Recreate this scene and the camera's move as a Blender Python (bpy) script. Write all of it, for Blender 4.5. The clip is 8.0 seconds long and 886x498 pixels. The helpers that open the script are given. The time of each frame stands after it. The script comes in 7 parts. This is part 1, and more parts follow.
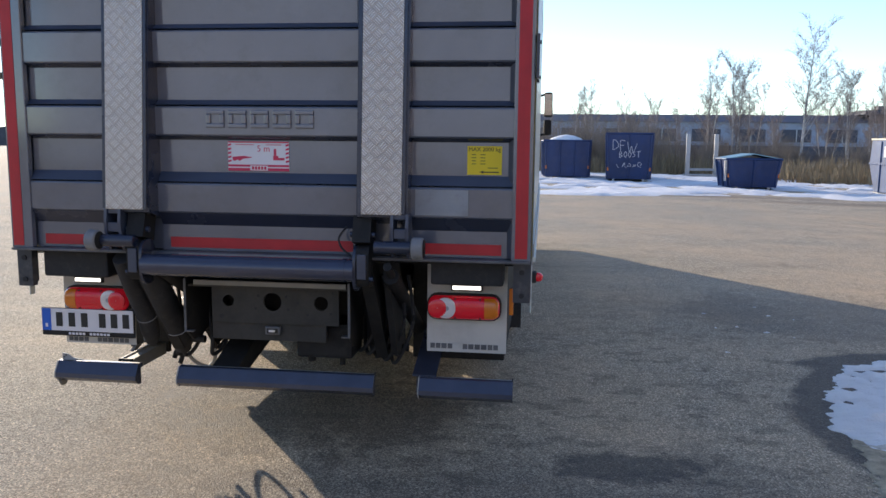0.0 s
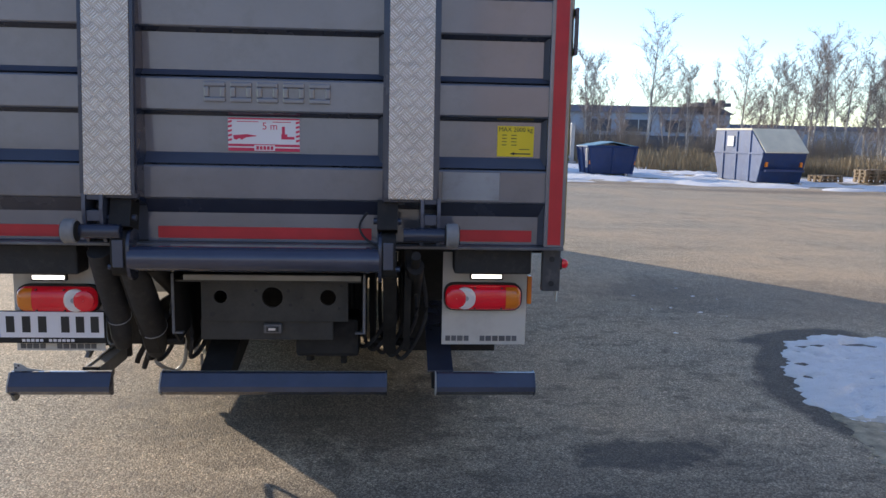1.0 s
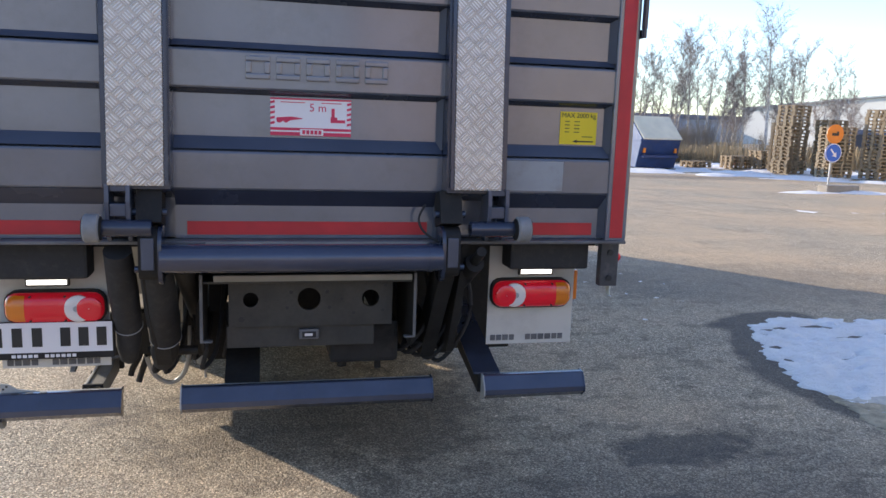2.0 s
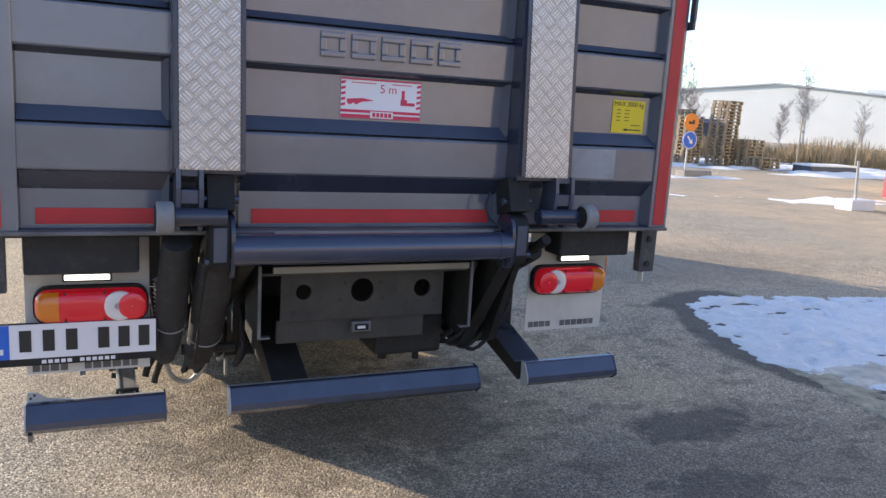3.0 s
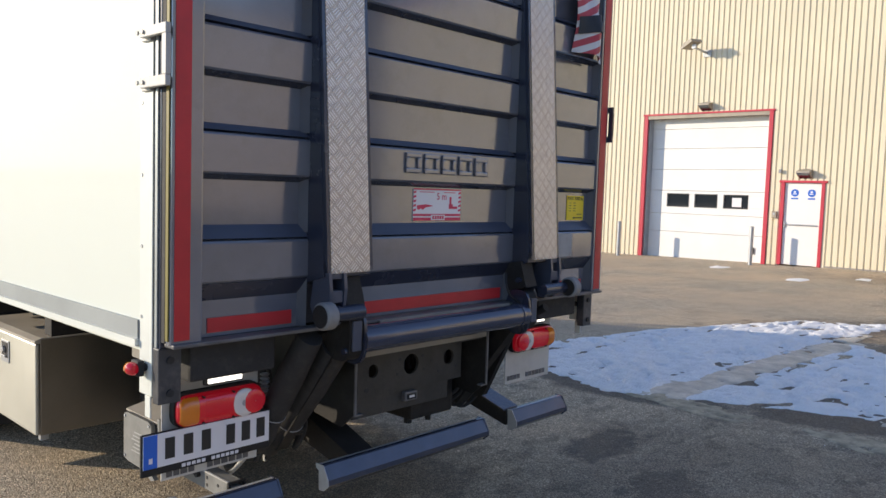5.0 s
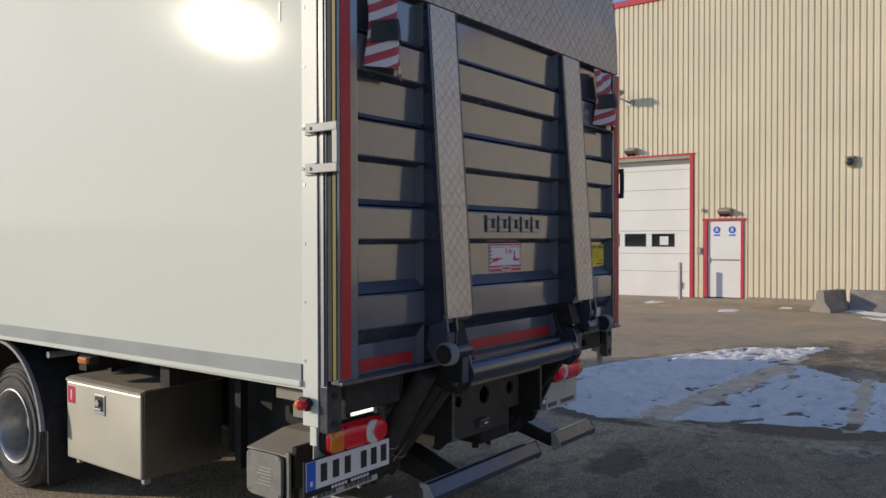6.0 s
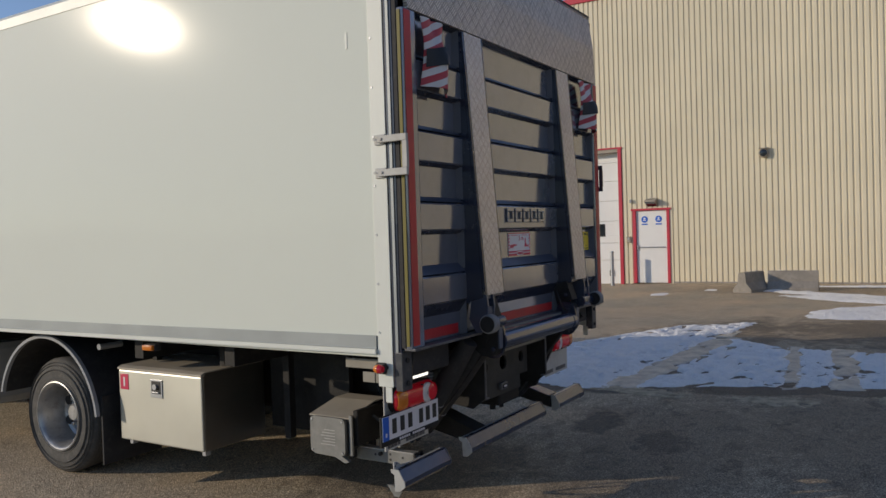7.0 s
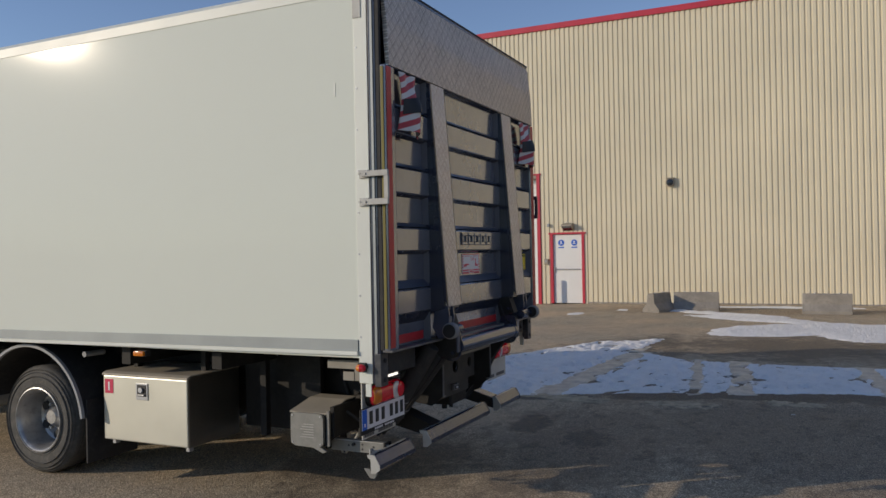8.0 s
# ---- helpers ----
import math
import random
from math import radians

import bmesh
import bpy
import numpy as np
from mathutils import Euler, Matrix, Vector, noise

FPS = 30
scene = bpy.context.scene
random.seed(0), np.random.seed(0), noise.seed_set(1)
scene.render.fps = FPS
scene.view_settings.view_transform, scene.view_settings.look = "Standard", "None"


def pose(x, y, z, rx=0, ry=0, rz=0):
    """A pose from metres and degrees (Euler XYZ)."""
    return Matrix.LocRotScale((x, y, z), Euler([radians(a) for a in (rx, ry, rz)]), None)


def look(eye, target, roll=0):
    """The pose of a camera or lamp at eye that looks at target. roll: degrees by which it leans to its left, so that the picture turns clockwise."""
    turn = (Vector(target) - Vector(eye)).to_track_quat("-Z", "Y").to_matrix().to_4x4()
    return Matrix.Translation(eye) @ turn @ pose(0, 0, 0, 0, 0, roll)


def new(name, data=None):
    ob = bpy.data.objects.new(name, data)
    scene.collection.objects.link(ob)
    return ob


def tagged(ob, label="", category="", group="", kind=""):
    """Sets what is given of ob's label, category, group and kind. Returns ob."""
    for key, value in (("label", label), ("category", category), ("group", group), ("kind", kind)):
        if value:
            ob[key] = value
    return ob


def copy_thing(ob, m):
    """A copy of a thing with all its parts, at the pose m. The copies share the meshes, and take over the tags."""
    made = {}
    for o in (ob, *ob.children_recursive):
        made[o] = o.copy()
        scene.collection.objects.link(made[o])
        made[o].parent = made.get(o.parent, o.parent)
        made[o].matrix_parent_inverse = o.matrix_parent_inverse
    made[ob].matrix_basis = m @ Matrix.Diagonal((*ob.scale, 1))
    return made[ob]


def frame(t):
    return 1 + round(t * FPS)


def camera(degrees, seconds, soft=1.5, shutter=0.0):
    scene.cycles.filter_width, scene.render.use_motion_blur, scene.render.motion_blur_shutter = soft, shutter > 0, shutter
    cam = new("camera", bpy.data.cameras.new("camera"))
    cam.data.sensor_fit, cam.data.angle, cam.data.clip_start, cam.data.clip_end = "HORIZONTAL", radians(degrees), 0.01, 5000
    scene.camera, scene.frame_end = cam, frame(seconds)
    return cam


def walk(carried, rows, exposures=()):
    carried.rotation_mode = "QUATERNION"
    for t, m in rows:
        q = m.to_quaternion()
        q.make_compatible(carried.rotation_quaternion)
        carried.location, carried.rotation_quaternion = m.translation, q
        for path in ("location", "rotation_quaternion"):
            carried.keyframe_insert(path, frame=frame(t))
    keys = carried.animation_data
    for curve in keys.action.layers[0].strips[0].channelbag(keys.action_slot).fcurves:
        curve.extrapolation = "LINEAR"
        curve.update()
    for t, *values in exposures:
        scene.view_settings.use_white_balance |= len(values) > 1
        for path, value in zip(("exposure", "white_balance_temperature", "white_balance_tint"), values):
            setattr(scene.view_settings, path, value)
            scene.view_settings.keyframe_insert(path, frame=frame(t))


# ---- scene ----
cam = camera(59.2, 8.0)
PATH = [
    (0, (-0.004, -0.079, 1.571), (-0.251, 1.888, 1.307), 0.6),
    (0.5, (-0.401, 0.036, 1.548), (-0.452, 2.016, 1.268), 1.0),
    (1, (-0.783, 0.127, 1.529), (-0.658, 2.102, 1.237), 1.2),
    (1.5, (-1.154, 0.318, 1.52), (-0.881, 2.276, 1.216), 1.3),
    (1.7, (-1.298, 0.385, 1.517), (-0.958, 2.331, 1.205), 1.5),
    (2.8, (-2.102, 0.776, 1.501), (-1.365, 2.601, 1.147), 3.4),
    (3, (-2.26, 0.815, 1.493), (-1.457, 2.613, 1.138), 3.5),
    (3.5, (-2.667, 0.885, 1.536), (-1.695, 2.599, 1.193), 3.3),
    (4, (-3.008, 1.005, 1.517), (-1.85, 2.607, 1.212), 3.0),
    (4.2, (-3.162, 1.012, 1.548), (-1.936, 2.567, 1.267), 3.0),
    (5.3, (-4.068, 1.215, 1.568), (-2.555, 2.52, 1.472), 1.2),
    (5.5, (-4.254, 1.249, 1.56), (-2.716, 2.526, 1.493), 0.8),
    (6, (-4.755, 1.312, 1.609), (-3.162, 2.521, 1.582), -0.1),
    (6.5, (-5.121, 1.43, 1.58), (-3.473, 2.563, 1.547), -1.2),
    (7, (-5.628, 1.41, 1.584), (-3.924, 2.456, 1.546), -1.8),
    (7.5, (-6.01, 1.276, 1.575), (-4.249, 2.223, 1.555), -1.6),
    (8, (-6.397, 1.32, 1.589), (-4.589, 2.175, 1.599), -1.1),
]
EXPOSURES = [(0, 1.37, 7140, 12), (1, 1.41, 7140, 12), (1.5, 1.64, 7140, 12), (3, 1.92, 7140, 12), (4, 1.86, 7230, 11), (5.3, 1.06, 7310, 11), (5.5, 0.92, 7310, 11), (6, 0.57, 7310, 11), (6.5, 0.37, 7310, 11), (7, 0.31, 7310, 11), (8, 0.3, 7310, 11)]
walk(cam, [(t, look(eye, target, roll)) for t, eye, target, roll in PATH], EXPOSURES)

# ---- world and sun ----
SUN_EL, SUN_AZ = radians(14.6), math.atan2(-0.61, 0.79)
world = bpy.data.worlds.new("world")
scene.world = world
world.use_nodes = True
wn = world.node_tree.nodes
sky = wn.new("ShaderNodeTexSky")
sky.sky_type, sky.sun_disc = "NISHITA", False
sky.sun_elevation, sky.sun_rotation = SUN_EL, SUN_AZ % (2 * math.pi)
sky.air_density, sky.dust_density, sky.ozone_density = 0.85, 0.0, 3.0
wn["Background"].inputs["Strength"].default_value = 0.125
deep = wn.new("ShaderNodeHueSaturation")
deep.inputs["Hue"].default_value, deep.inputs["Saturation"].default_value = 0.509, 1.0
world.node_tree.links.new(sky.outputs["Color"], deep.inputs["Color"])
world.node_tree.links.new(deep.outputs["Color"], wn["Background"].inputs["Color"])
sun_data = bpy.data.lights.new("sun", "SUN")
sun_data.energy, sun_data.angle, sun_data.color = 2.0, radians(0.55), (1.0, 0.905, 0.78)
sun = new("sun", sun_data)
to_sun = Vector((math.sin(SUN_AZ) * math.cos(SUN_EL), math.cos(SUN_AZ) * math.cos(SUN_EL), math.sin(SUN_EL)))
sun.matrix_world = look(to_sun * 60, (0, 0, 0))


# ---- materials ----
def shader(name):
    m = bpy.data.materials.new(name)
    m.use_nodes = True
    nt = m.node_tree
    return m, nt, nt.nodes["Principled BSDF"]


def num(nt, op, a, b=0.0, clamp=False):
    n = nt.nodes.new("ShaderNodeMath")
    n.operation, n.use_clamp = op, clamp
    for k, v in enumerate((a, b)):
        if isinstance(v, (int, float)):
            n.inputs[k].default_value = v
        else:
            nt.links.new(v, n.inputs[k])
    return n.outputs[0]


def noise_tex(nt, co, scale, detail=4.0, rough=0.55):
    n = nt.nodes.new("ShaderNodeTexNoise")
    n.inputs["Scale"].default_value, n.inputs["Detail"].default_value = scale, detail
    n.inputs["Roughness"].default_value = rough
    nt.links.new(co, n.inputs["Vector"])
    return n.outputs["Fac"]


def ramp(nt, fac, lo, hi):
    n = nt.nodes.new("ShaderNodeMapRange")
    n.clamp = True
    nt.links.new(fac, n.inputs["Value"])
    n.inputs["From Min"].default_value, n.inputs["From Max"].default_value = lo, hi
    return n.outputs["Result"]


def blend(nt, fac, a, b, mode="MIX"):
    n = nt.nodes.new("ShaderNodeMix")
    n.data_type, n.blend_type = "RGBA", mode
    for sock, v in ((n.inputs[0], fac), (n.inputs[6], a), (n.inputs[7], b)):
        if isinstance(v, (int, float)):
            sock.default_value = v
        elif isinstance(v, tuple):
            sock.default_value = (*v[:3], 1)
        else:
            nt.links.new(v, sock)
    return n.outputs[2]


def coords(nt):
    return nt.nodes.new("ShaderNodeTexCoord").outputs["Object"]


def bumped(nt, bsdf, height, strength, distance):
    b = nt.nodes.new("ShaderNodeBump")
    b.inputs["Strength"].default_value, b.inputs["Distance"].default_value = strength, distance
    nt.links.new(height, b.inputs["Height"])
    nt.links.new(b.outputs["Normal"], bsdf.inputs["Normal"])


def mat(name, col, rough=0.5, metal=0.0, var=0.18, scale=3.0, fine=60.0, bump=0.1, coat=0.0, glow=0.0, dirt=None, spec=0.5, coat_rough=0.08):
    """Base colour with broad stains and fine grain, uneven gloss and a little relief."""
    m, nt, bsdf = shader(name)
    co = coords(nt)
    broad, grain = noise_tex(nt, co, scale, 5.0), noise_tex(nt, co, fine, 3.0)
    dark = tuple(c * (1 - var) for c in col)
    light = tuple(min(1.0, c * (1 + var)) for c in col)
    c = blend(nt, ramp(nt, broad, 0.3, 0.7), dark, light)
    c = blend(nt, num(nt, "MULTIPLY", ramp(nt, grain, 0.45, 0.75), 0.35 * min(1.0, var * 4)), c, dark)
    if dirt:
        c = blend(nt, num(nt, "MULTIPLY", ramp(nt, noise_tex(nt, co, scale * 2.3, 8.0, 0.7), 0.5, 0.72), 0.6), c, dirt)
    nt.links.new(c, bsdf.inputs["Base Color"])
    r = num(nt, "ADD", num(nt, "MULTIPLY", broad, 0.16), rough - 0.08, True)
    nt.links.new(r, bsdf.inputs["Roughness"])
    bsdf.inputs["Metallic"].default_value = metal
    bsdf.inputs["Coat Weight"].default_value = coat
    bsdf.inputs["Coat Roughness"].default_value = coat_rough
    bsdf.inputs["Specular IOR Level"].default_value = spec
    if glow:
        bsdf.inputs["Emission Color"].default_value = (*col, 1)
        bsdf.inputs["Emission Strength"].default_value = glow
    if bump:
        bumped(nt, bsdf, grain, bump, 0.004)
    return m


def asphalt_material():
    m, nt, bsdf = shader("asphalt")
    co = coords(nt)
    vor = nt.nodes.new("ShaderNodeTexVoronoi")
    vor.inputs["Scale"].default_value = 120.0
    nt.links.new(co, vor.inputs["Vector"])
    sep = nt.nodes.new("ShaderNodeSeparateColor")
    nt.links.new(vor.outputs["Color"], sep.inputs[0])
    stone = blend(nt, sep.outputs[0], (0.17, 0.135, 0.098), (0.86, 0.74, 0.53))
    tar = blend(nt, ramp(nt, vor.outputs["Distance"], 0.5, 0.9), stone, (0.118, 0.098, 0.072))
    grit = noise_tex(nt, co, 34.0, 6.0, 0.7)
    c = blend(nt, num(nt, "MULTIPLY", ramp(nt, grit, 0.42, 0.68), 0.45), tar, (0.499, 0.382, 0.258))
    broad = noise_tex(nt, co, 0.35, 6.0, 0.6)
    c = blend(nt, num(nt, "MULTIPLY", ramp(nt, broad, 0.40, 0.64), 0.65), c, (0.637, 0.465, 0.290))
    mid = noise_tex(nt, co, 1.7, 6.0, 0.65)
    c = blend(nt, num(nt, "MULTIPLY", ramp(nt, mid, 0.52, 0.70), 0.35), c, (0.208, 0.163, 0.115))
    # wind- and wheel-drawn streaks across the yard
    st = nt.nodes.new("ShaderNodeMapping")
    st.inputs["Rotation"].default_value = (0, 0, radians(14))
    st.inputs["Scale"].default_value = (0.45, 2.2, 1.0)
    nt.links.new(co, st.inputs["Vector"])
    streak = noise_tex(nt, st.outputs[0], 0.8, 4.0, 0.55)
    c = blend(nt, num(nt, "MULTIPLY", ramp(nt, streak, 0.50, 0.72), 0.12), c, (0.167, 0.131, 0.094))
    c = blend(nt, num(nt, "MULTIPLY", num(nt, "SUBTRACT", 1.0, ramp(nt, streak, 0.30, 0.46)), 0.25), c, (0.692, 0.514, 0.328))
    spots = noise_tex(nt, co, 6.0, 6.0, 0.75)
    c = blend(nt, num(nt, "MULTIPLY", ramp(nt, spots, 0.54, 0.64), 0.2), c, (0.108, 0.087, 0.060))
    # scuffed dark patches, a hand or two across
    sm = nt.nodes.new("ShaderNodeMapping")
    sm.inputs["Scale"].default_value = (2.4, 3.6, 1.0)
    nt.links.new(co, sm.inputs["Vector"])
    scuff = noise_tex(nt, sm.outputs[0], 1.5, 5.0, 0.62)
    wm = nt.nodes.new("ShaderNodeMapping")
    wm.vector_type = "TEXTURE"
    wm.inputs["Location"].default_value, wm.inputs["Scale"].default_value = (1.0, 3.6, 0), (3.2, 4.6, 1000)
    nt.links.new(co, wm.inputs["Vector"])
    wl = nt.nodes.new("ShaderNodeVectorMath")
    wl.operation = "LENGTH"
    nt.links.new(wm.outputs[0], wl.inputs[0])
    where = num(nt, "SUBTRACT", 1.0, ramp(nt, wl.outputs["Value"], 0.5, 1.1))
    c = blend(nt, num(nt, "MULTIPLY", num(nt, "MULTIPLY", ramp(nt, scuff, 0.55, 0.60), where), 0.38), c, (0.079, 0.064, 0.046))
    # damp melt water round the snow and in shallow hollows, plus painted truck shade
    wet_shade = None
    fray = noise_tex(nt, co, 6.5, 7.0, 0.72)
    for x, y, rx, ry, amount, turn in DAMP_AND_SHADE:
        mp = nt.nodes.new("ShaderNodeMapping")
        mp.vector_type = "TEXTURE"
        mp.inputs["Location"].default_value = (x, y, 0)
        mp.inputs["Scale"].default_value = (rx, ry, 1000)
        mp.inputs["Rotation"].default_value = (0, 0, radians(turn))
        nt.links.new(co, mp.inputs["Vector"])
        ln = nt.nodes.new("ShaderNodeVectorMath")
        ln.operation = "LENGTH"
        nt.links.new(mp.outputs[0], ln.inputs[0])
        rim = (x, y, rx, ry, amount, turn) in DAMP_SNOW
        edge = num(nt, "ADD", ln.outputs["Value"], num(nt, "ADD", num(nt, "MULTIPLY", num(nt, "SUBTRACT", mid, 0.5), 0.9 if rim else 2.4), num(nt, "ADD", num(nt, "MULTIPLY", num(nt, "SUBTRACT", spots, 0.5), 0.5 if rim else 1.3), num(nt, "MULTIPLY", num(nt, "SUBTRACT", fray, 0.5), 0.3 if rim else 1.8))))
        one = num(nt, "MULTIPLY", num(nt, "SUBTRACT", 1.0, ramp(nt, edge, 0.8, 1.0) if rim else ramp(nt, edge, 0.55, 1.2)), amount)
        wet_shade = one if wet_shade is None else num(nt, "MAXIMUM", wet_shade, one)
    c = blend(nt, num(nt, "MULTIPLY", wet_shade, 0.82), c, (0.082, 0.064, 0.048))
    gv = nt.nodes.new("ShaderNodeTexVoronoi")
    gv.inputs["Scale"].default_value = 150.0
    nt.links.new(co, gv.inputs["Vector"])
    gs = nt.nodes.new("ShaderNodeSeparateColor")
    nt.links.new(gv.outputs["Color"], gs.inputs[0])
    speck = num(nt, "ADD", 0.50, num(nt, "MULTIPLY", num(nt, "POWER", gs.outputs[1], 2.0), 1.45))
    clump = num(nt, "ADD", 0.80, num(nt, "MULTIPLY", noise_tex(nt, co, 26.0, 5.0, 0.75), 0.42))
    c = blend(nt, 0.65, c, num(nt, "MULTIPLY", speck, clump), "MULTIPLY")
    nt.links.new(c, bsdf.inputs["Base Color"])
    r = num(nt, "SUBTRACT", 0.88, num(nt, "MULTIPLY", wet_shade, 0.16), True)
    nt.links.new(r, bsdf.inputs["Roughness"])
    bsdf.inputs["Specular IOR Level"].default_value = 0.35
    h = num(nt, "ADD", num(nt, "MULTIPLY", vor.outputs["Distance"], -0.7), num(nt, "MULTIPLY", grit, 0.8))
    bumped(nt, bsdf, h, 0.7, 0.007)
    return m


def snow_material():
    m, nt, bsdf = shader("snow")
    co = coords(nt)
    a, b = noise_tex(nt, co, 5.0, 8.0, 0.65), noise_tex(nt, co, 45.0, 5.0, 0.6)
    c = blend(nt, ramp(nt, a, 0.35, 0.6), (0.91, 0.89, 0.84), (0.975, 0.955, 0.91))
    c = blend(nt, num(nt, "MULTIPLY", ramp(nt, noise_tex(nt, co, 2.1, 8.0, 0.7), 0.58, 0.74), 0.3), c, (0.58, 0.55, 0.50))
    nt.links.new(c, bsdf.inputs["Base Color"])
    bsdf.inputs["Roughness"].default_value = 0.75
    sc = nt.nodes.new("ShaderNodeMapping")
    sc.inputs["Scale"].default_value = (2.2, 7.0, 3.0)
    nt.links.new(co, sc.inputs["Vector"])
    scratch = noise_tex(nt, sc.outputs[0], 2.0, 6.0, 0.65)
    c = blend(nt, num(nt, "MULTIPLY", ramp(nt, scratch, 0.58, 0.68), 0.25), c, (0.60, 0.60, 0.60))
    nt.links.new(c, bsdf.inputs["Base Color"])
    bumped(nt, bsdf, num(nt, "ADD", num(nt, "ADD", a, scratch), num(nt, "MULTIPLY", b, 0.4)), 0.8, 0.04)
    return m


def tread_material(name, pitch, lo, mid, hi):
    """Aluminium tread plate: groups of five short raised bars, turned crosswise from lozenge to lozenge."""
    m, nt, bsdf = shader(name)
    co = coords(nt)
    sx = nt.nodes.new("ShaderNodeSeparateXYZ")
    nt.links.new(co, sx.inputs[0])
    p = num(nt, "DIVIDE", num(nt, "ADD", sx.outputs["X"], sx.outputs["Z"]), pitch)
    q = num(nt, "DIVIDE", num(nt, "SUBTRACT", sx.outputs["X"], sx.outputs["Z"]), pitch)
    par = num(nt, "FLOORED_MODULO", num(nt, "ADD", num(nt, "FLOOR", p), num(nt, "FLOOR", q)), 2.0)
    fp, fq = num(nt, "FRACT", p), num(nt, "FRACT", q)

    def bars(f, g):
        wave = num(nt, "SINE", num(nt, "MULTIPLY", f, 2 * math.pi * 4))
        inside = num(nt, "SUBTRACT", 1.0, num(nt, "MULTIPLY", num(nt, "ABSOLUTE", num(nt, "SUBTRACT", g, 0.5)), 2.0))
        across = num(nt, "SUBTRACT", 1.0, num(nt, "MULTIPLY", num(nt, "ABSOLUTE", num(nt, "SUBTRACT", f, 0.5)), 2.0))
        low = ramp(nt, wave, -0.35, 0.45)
        return num(nt, "MULTIPLY", low, num(nt, "MULTIPLY", ramp(nt, inside, 0.10, 0.28), ramp(nt, across, 0.02, 0.14)))
    h = num(nt, "ADD", num(nt, "MULTIPLY", bars(fp, fq), par), num(nt, "MULTIPLY", bars(fq, fp), num(nt, "SUBTRACT", 1.0, par)))
    broad = noise_tex(nt, co, 6.0, 6.0)
    c = blend(nt, ramp(nt, broad, 0.35, 0.7), lo, mid)
    c = blend(nt, num(nt, "MULTIPLY", h, 0.85), c, hi)
    c = blend(nt, num(nt, "MULTIPLY", ramp(nt, noise_tex(nt, co, 55.0, 3.0, 0.6), 0.5, 0.64), 0.2), c, (0.36, 0.27, 0.20))
    nt.links.new(c, bsdf.inputs["Base Color"])
    bsdf.inputs["Metallic"].default_value = 0.5
    nt.links.new(num(nt, "SUBTRACT", 0.5, num(nt, "MULTIPLY", h, 0.15)), bsdf.inputs["Roughness"])
    bumped(nt, bsdf, h, 1.0, 0.006)
    return m


def flag_material():
    m, nt, bsdf = shader("flag_cloth")
    co = coords(nt)
    sx = nt.nodes.new("ShaderNodeSeparateXYZ")
    nt.links.new(co, sx.inputs[0])
    u = num(nt, "ADD", num(nt, "MULTIPLY", sx.outputs["Z"], 15.0), num(nt, "MULTIPLY", sx.outputs["X"], -7.0))
    st = ramp(nt, num(nt, "FRACT", u), 0.48, 0.52)
    c = blend(nt, st, (0.72, 0.70, 0.68), (0.52, 0.03, 0.05))
    c = blend(nt, num(nt, "MULTIPLY", noise_tex(nt, co, 18.0), 0.3), c, (0.3, 0.25, 0.22))
    nt.links.new(c, bsdf.inputs["Base Color"])
    bsdf.inputs["Roughness"].default_value = 0.6
    return m


def glass_material(name, col=(0.02, 0.025, 0.03)):
    m, nt, bsdf = shader(name)
    bsdf.inputs["Base Color"].default_value = (*col, 1)
    bsdf.inputs["Roughness"].default_value = 0.04
    bsdf.inputs["Coat Weight"].default_value = 0.5
    return m


# melt water and painted shade: x, y, half length, half width, strength, turn
DAMP_SNOW = [(3.2, 2.0, 1.0, 3.4, 0.9, 0), (2.6, 4.9, 0.85, 1.2, 0.9, 0), (1.82, 4.15, 0.8, 0.32, 1.0, -75), (2.3, 2.8, 0.75, 0.40, 1.0, -71), (2.7, 1.65, 0.9, 0.45, 1.0, -71),
             (3.05, -0.8, 2.0, 0.5, 1.0, -85), (1.97, 5.2, 0.8, 0.27, 1.0, 66), (2.45, 5.92, 0.6, 0.27, 1.0, 20)]
# damp spots, plus broad ellipses that paint the truck's shade into the asphalt
TRUCK_DAMP_SHADE = [(0.40, 3.66, 0.48, 0.24, 1.0, 0), (0.15, 3.08, 0.5, 0.22, 0.95, 8), (0.9, 2.5, 0.9, 0.4, 0.45, 10), (0.6, 1.0, 1.0, 0.3, 0.5, 6), (-1.1, 3.2, 0.9, 0.4, 0.6, 5),
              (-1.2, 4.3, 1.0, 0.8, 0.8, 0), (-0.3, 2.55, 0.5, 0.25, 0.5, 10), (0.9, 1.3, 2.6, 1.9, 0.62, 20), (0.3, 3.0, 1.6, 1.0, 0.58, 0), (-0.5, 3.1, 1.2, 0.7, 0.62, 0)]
DAMP_FAR = [(7.4, 1.6, 2.3, 2.0, 0.9, 0), (8.4, -1.6, 3.2, 1.4, 0.9, 0), (1.9, 7.6, 0.7, 0.9, 0.6, 0), (6.5, 4.2, 2.3, 0.9, 0.95, -20), (3.0, 29.5, 9.0, 1.2, 0.6, 0),
            (15.6, 3.0, 1.5, 4.5, 0.5, 0), (13.0, 27.0, 7.0, 1.0, 0.6, 0), (5.8, 3.3, 0.9, 0.25, 0.8, 0), (3.0, 7.5, 2.5, 1.2, 0.4, 0)]
DAMP_AND_SHADE = DAMP_SNOW + TRUCK_DAMP_SHADE + DAMP_FAR
M_ASPHALT, M_SNOW, M_FLAG = asphalt_material(), snow_material(), flag_material()
M_TREAD = tread_material("tread_plate", 0.058, (0.60, 0.50, 0.41), (0.72, 0.62, 0.52), (0.97, 0.92, 0.85))
M_FLAP = tread_material("dark_tread_plate", 0.076, (0.38, 0.325, 0.27), (0.53, 0.45, 0.38), (0.90, 0.81, 0.70))
